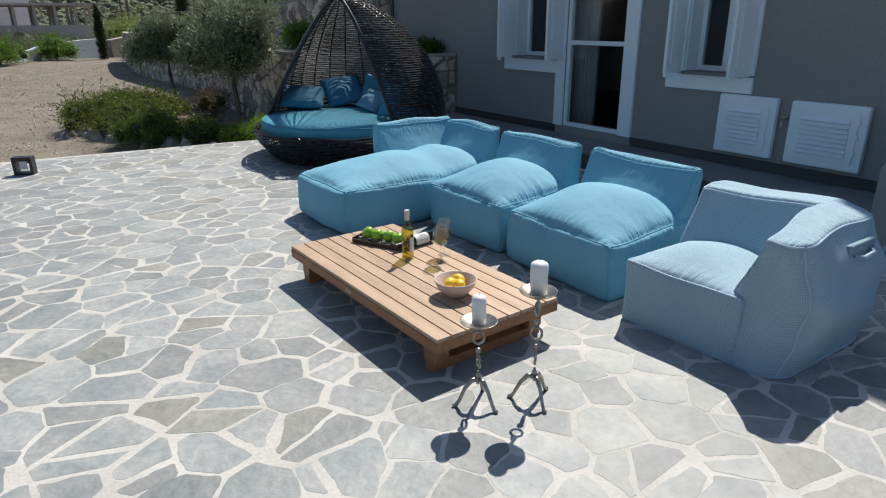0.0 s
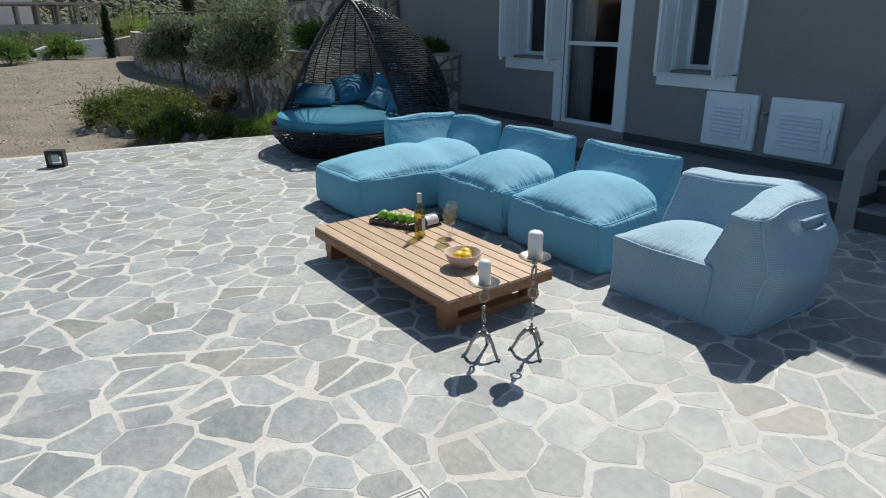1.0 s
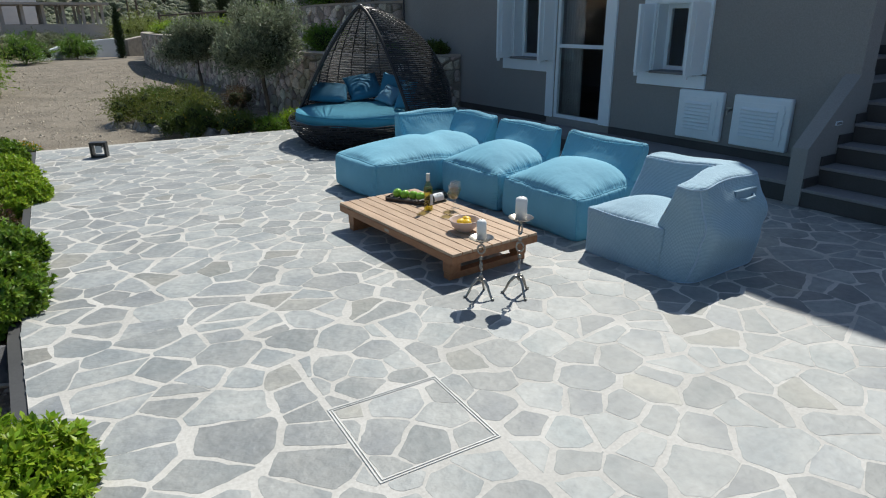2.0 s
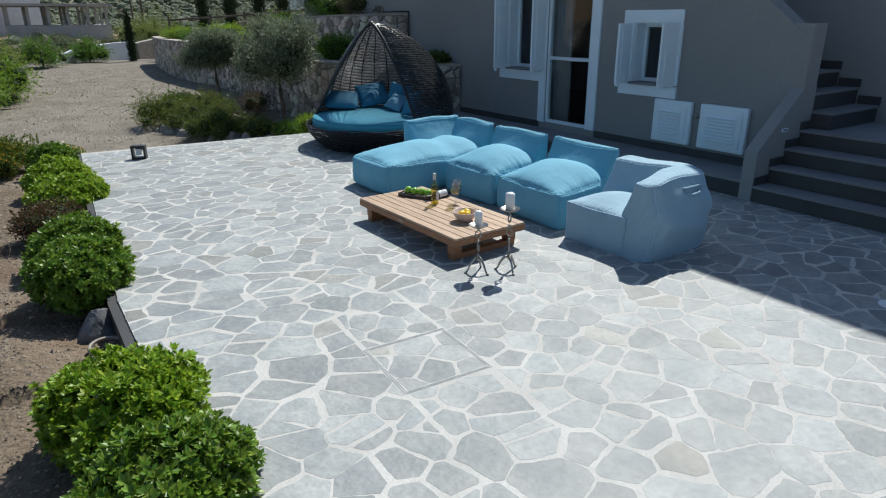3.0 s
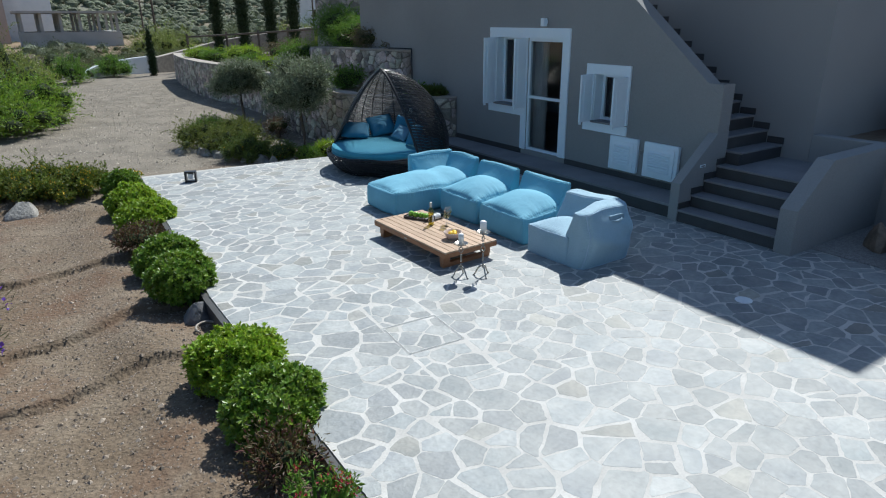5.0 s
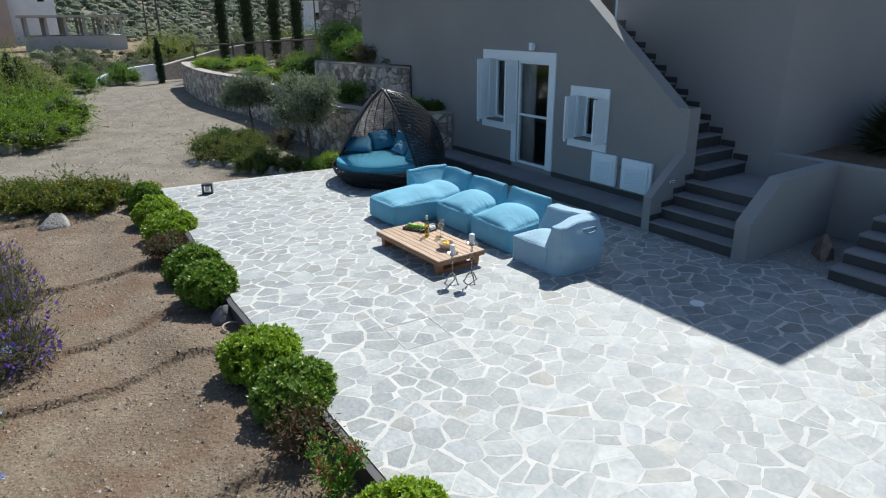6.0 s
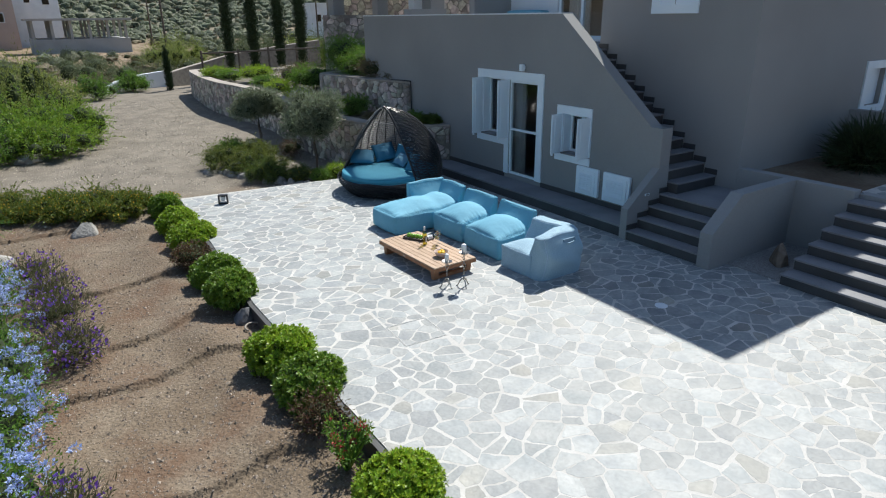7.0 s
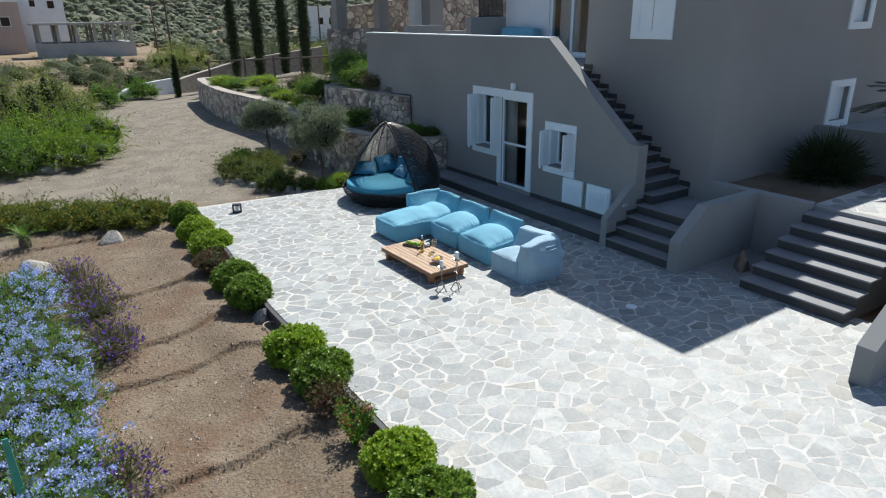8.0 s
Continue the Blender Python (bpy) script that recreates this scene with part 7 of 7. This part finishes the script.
# ---- gravel and pebbles ----
def pebbles(name, label, n, x0, x1, y0, y1, r0, r1, material, seed, keep):
    rg = np.random.default_rng(seed)
    v, f = [], []
    while n > 0:
        x, y = rg.uniform(x0, x1), rg.uniform(y0, y1)
        if not keep(x, y):
            continue
        n -= 1
        r = rg.uniform(r0, r1) * (2.2 if rg.random() < 0.06 else 1)
        z = ground_height(x, y)
        o = len(v)
        a = rg.uniform(0, 6.28)
        for k in range(4):
            b = a + k * 1.57 + rg.uniform(-0.4, 0.4)
            v.append((x + r * math.cos(b), y + r * math.sin(b), z + r * rg.uniform(-0.1, 0.2)))
        v.append((x + r * rg.uniform(-0.3, 0.3), y + r * rg.uniform(-0.3, 0.3), z + r * rg.uniform(0.5, 0.9)))
        f += [(o, o + 1, o + 4), (o + 1, o + 2, o + 4), (o + 2, o + 3, o + 4), (o + 3, o, o + 4)]
    return tagged(new(name, mesh_of(name, v, f, material)), label, "gravel", kind="stuff")


M["grit"] = mat("soil_grit", (0.17, 0.13, 0.095), (0.3, 0.25, 0.2), 0.95, 3, 60, 0.3, rand="island", var=0.5)
M["grit_pale"] = mat("drive_grit", (0.3, 0.26, 0.2), (0.42, 0.37, 0.3), 0.95, 3, 60, 0.3, rand="island", var=0.45)
pebbles("soil_pebbles", "small stones and crumbs strewn over the soil", 30000, -4.6, -1.15, -3, 9.6, 0.004, 0.014, M["grit"], 1, lambda x, y: True)
pebbles("drive_pebbles", "loose pale gravel on the drive", 16000, -4, 4.0, 9.4, 30, 0.008, 0.022, M["grit_pale"], 2, lambda x, y: y > 9.6 + 0.1 * x)

# ---- drain and access cover ----
drain = empty("drain_cover", "round pale metal drain cover in the paving", "drain cover", pose(3.51, -0.28, 0))
part("disc", lathe(bmesh.new(), [(0.085, 0.0), (0.085, 0.008), (0.075, 0.01), (0.01, 0.01)], 28), M["whitewall"], drain)
cover = empty("access_cover", "square access cover filled with flagstones", "cover", pose(0.37, 1.0, 0, 0, 0, -3.5))
CW = 0.29
part("rim", boxes((-CW, CW, -CW, -CW + 0.006, -0.004, 0.004), (-CW, CW, CW - 0.006, CW, -0.004, 0.004), (-CW, -CW + 0.006, -CW + 0.006, CW - 0.006, -0.004, 0.004), (CW - 0.006, CW, -CW + 0.006, CW - 0.006, -0.004, 0.004),
                  (-CW + 0.014, CW - 0.014, -CW + 0.014, -CW + 0.02, -0.004, 0.004), (-CW + 0.014, CW - 0.014, CW - 0.02, CW - 0.014, -0.004, 0.004), (-CW + 0.014, -CW + 0.02, -CW + 0.02, CW - 0.02, -0.004, 0.004), (CW - 0.02, CW - 0.014, -CW + 0.02, CW - 0.02, -0.004, 0.004)), mat("brushed_rim", (0.5, 0.5, 0.48), (0.58, 0.58, 0.56), 0.5, 10, 80, 0.1), cover)

# ---- flagstones ----
EDGES = []
for i in range(len(PAVE)):
    a, b = PAVE[i], PAVE[(i + 1) % len(PAVE)]
    L = math.hypot(b[0] - a[0], b[1] - a[1])
    EDGES.append((a[0], a[1], -(b[1] - a[1]) / L, (b[0] - a[0]) / L))
ca, sa = math.cos(radians(-3.5)), math.sin(radians(-3.5))
SIDES = [(0.37 + ux * CW, 1.0 + uy * CW, ux, uy) for ux, uy in ((ca, sa), (-ca, -sa), (-sa, ca), (sa, -ca))]
flat = lambda u, v, h: (u, v, h)


def split(p, poly, rg, depth=0):
    """Breaks a slab into angular pieces along uneven chords across its longer side, with a mortar joint between."""
    A = poly_area(poly)
    n = len(poly)
    cx, cy = sum(q[0] for q in poly) / n, sum(q[1] for q in poly) / n
    if depth >= 7 or A < rg.choice((0.05, 0.065, 0.08, 0.1, 0.13)):
        if n > 3 and A > 0.02 and rg.random() < 0.6:
            v = max(poly, key=lambda q: (q[0] - cx) ** 2 + (q[1] - cy) ** 2)
            d = math.hypot(v[0] - cx, v[1] - cy)
            an = math.atan2(v[1] - cy, v[0] - cx) + rg.uniform(-0.5, 0.5)
            k = rg.uniform(0.7, 0.86) * d
            poly = clip(poly, cx + k * math.cos(an), cy + k * math.sin(an), math.cos(an), math.sin(an))
        return [((cx, cy), poly)]
    sxx = sum((q[0] - cx) ** 2 for q in poly)
    syy = sum((q[1] - cy) ** 2 for q in poly) * 2.0
    sxy = sum((q[0] - cx) * (q[1] - cy) for q in poly) * 1.2
    an = 0.5 * math.atan2(2 * sxy, sxx - syy) + rg.uniform(-0.5, 0.5)
    ux, uy = math.cos(an), math.sin(an)
    sh = rg.uniform(-0.16, 0.16) * math.sqrt(A)
    g = rg.choice((0.008, 0.01, 0.012, 0.016))
    tw = rg.uniform(-0.025, 0.025)
    out = []
    for s in (1, -1):
        q = clip(poly, cx + ux * (sh - s * g), cy + uy * (sh - s * g), s * math.cos(an + s * tw), s * math.sin(an + s * tw))
        if len(q) > 2:
            out += split(None, q, rg, depth + 1)
    return out


rest_v, rest_f, k_near = [], [], 0
rs = random.Random(12)
PIECES = [piece for p, poly in cells(-1.6, 6.2, -11.3, 9.9, 0.222, 3, 0.022, 1.5, 0.42) for piece in split(p, poly, rs)]


def around_cover(pieces):
    """Cuts the stones along the access cover's rim, so that they run up to it on both sides."""
    out = []
    for p, poly in pieces:
        if abs(p[0] - 0.37) > 0.9 or abs(p[1] - 1.0) > 0.9:
            out.append((p, poly))
            continue
        rem = poly
        for sx, sy, ux, uy in SIDES:
            if len(rem) > 2:
                o = clip(rem, sx + ux * 0.01, sy + uy * 0.01, -ux, -uy)
                if len(o) > 2 and poly_area(o) > 0.003:
                    out.append((p, o))
                rem = clip(rem, sx - ux * 0.026, sy - uy * 0.026, ux, uy)
        if len(rem) > 2 and poly_area(rem) > 0.002:
            out.append((p, rem))
    return out


PIECES = around_cover(PIECES)
for k, (p, poly) in enumerate(PIECES):
    for ex, ey, nx_, ny_ in EDGES:
        if len(poly) > 2:
            poly = clip(poly, ex, ey, nx_, ny_)
    if len(poly) < 3 or poly_area(poly) < 0.0035 or poly_area(poly) < 0.026 * sum(math.dist(poly[i - 1], poly[i]) for i in range(len(poly))) ** 2:
        continue
    if p[0] > 5.36 and p[1] > 1.9:
        continue
    o = rough_outline(poly, 0.018, k, 0.008)
    v, f = stone_mesh(o, 0.0003 + 0.0006 * ((k * 0.618) % 1), 0.02, flat, 0.0003, k, 0.0006)
    if k_near < 300 and -1.1 < p[0] < 2.6 and -1.2 < p[1] < 4.4:
        k_near += 1
        c = sum(o, Vector((0, 0))) / len(o)
        st = new("flagstone", mesh_of("flagstone", [(a - c.x, b - c.y, h) for a, b, h in v], f, M["flag_object"]))
        st.parent = pavement
        st.location = (c.x, c.y, 0)
    else:
        rest_f += [tuple(i + len(rest_v) for i in face) for face in f]
        rest_v += v
for k, (p, poly) in enumerate(cells(7.7, 11.0, -5.0, -0.75, 0.32, 9, 0.032, 1.3, 0.33)):
    for ex, ey, ux, uy in ((7.68, 0, -1, 0), (11.0, 0, 1, 0), (0, -0.74, 0, 1)):
        poly = clip(poly, ex, ey, ux, uy) if len(poly) > 2 else poly
    if len(poly) > 2:
        v, f = stone_mesh(rough_outline(poly, 0.016, k, 0.013), 1.0465, 0.02, flat, 0.0008, k, 0.0)
        rest_f += [tuple(i + len(rest_v) for i in face) for face in f]
        rest_v += v
st = new("flagstones_outer", mesh_of("flagstones_outer", rest_v, rest_f, M["flag_island"]))
st.parent = pavement
tagged(st, "irregular grey slate flagstones", kind="stuff")
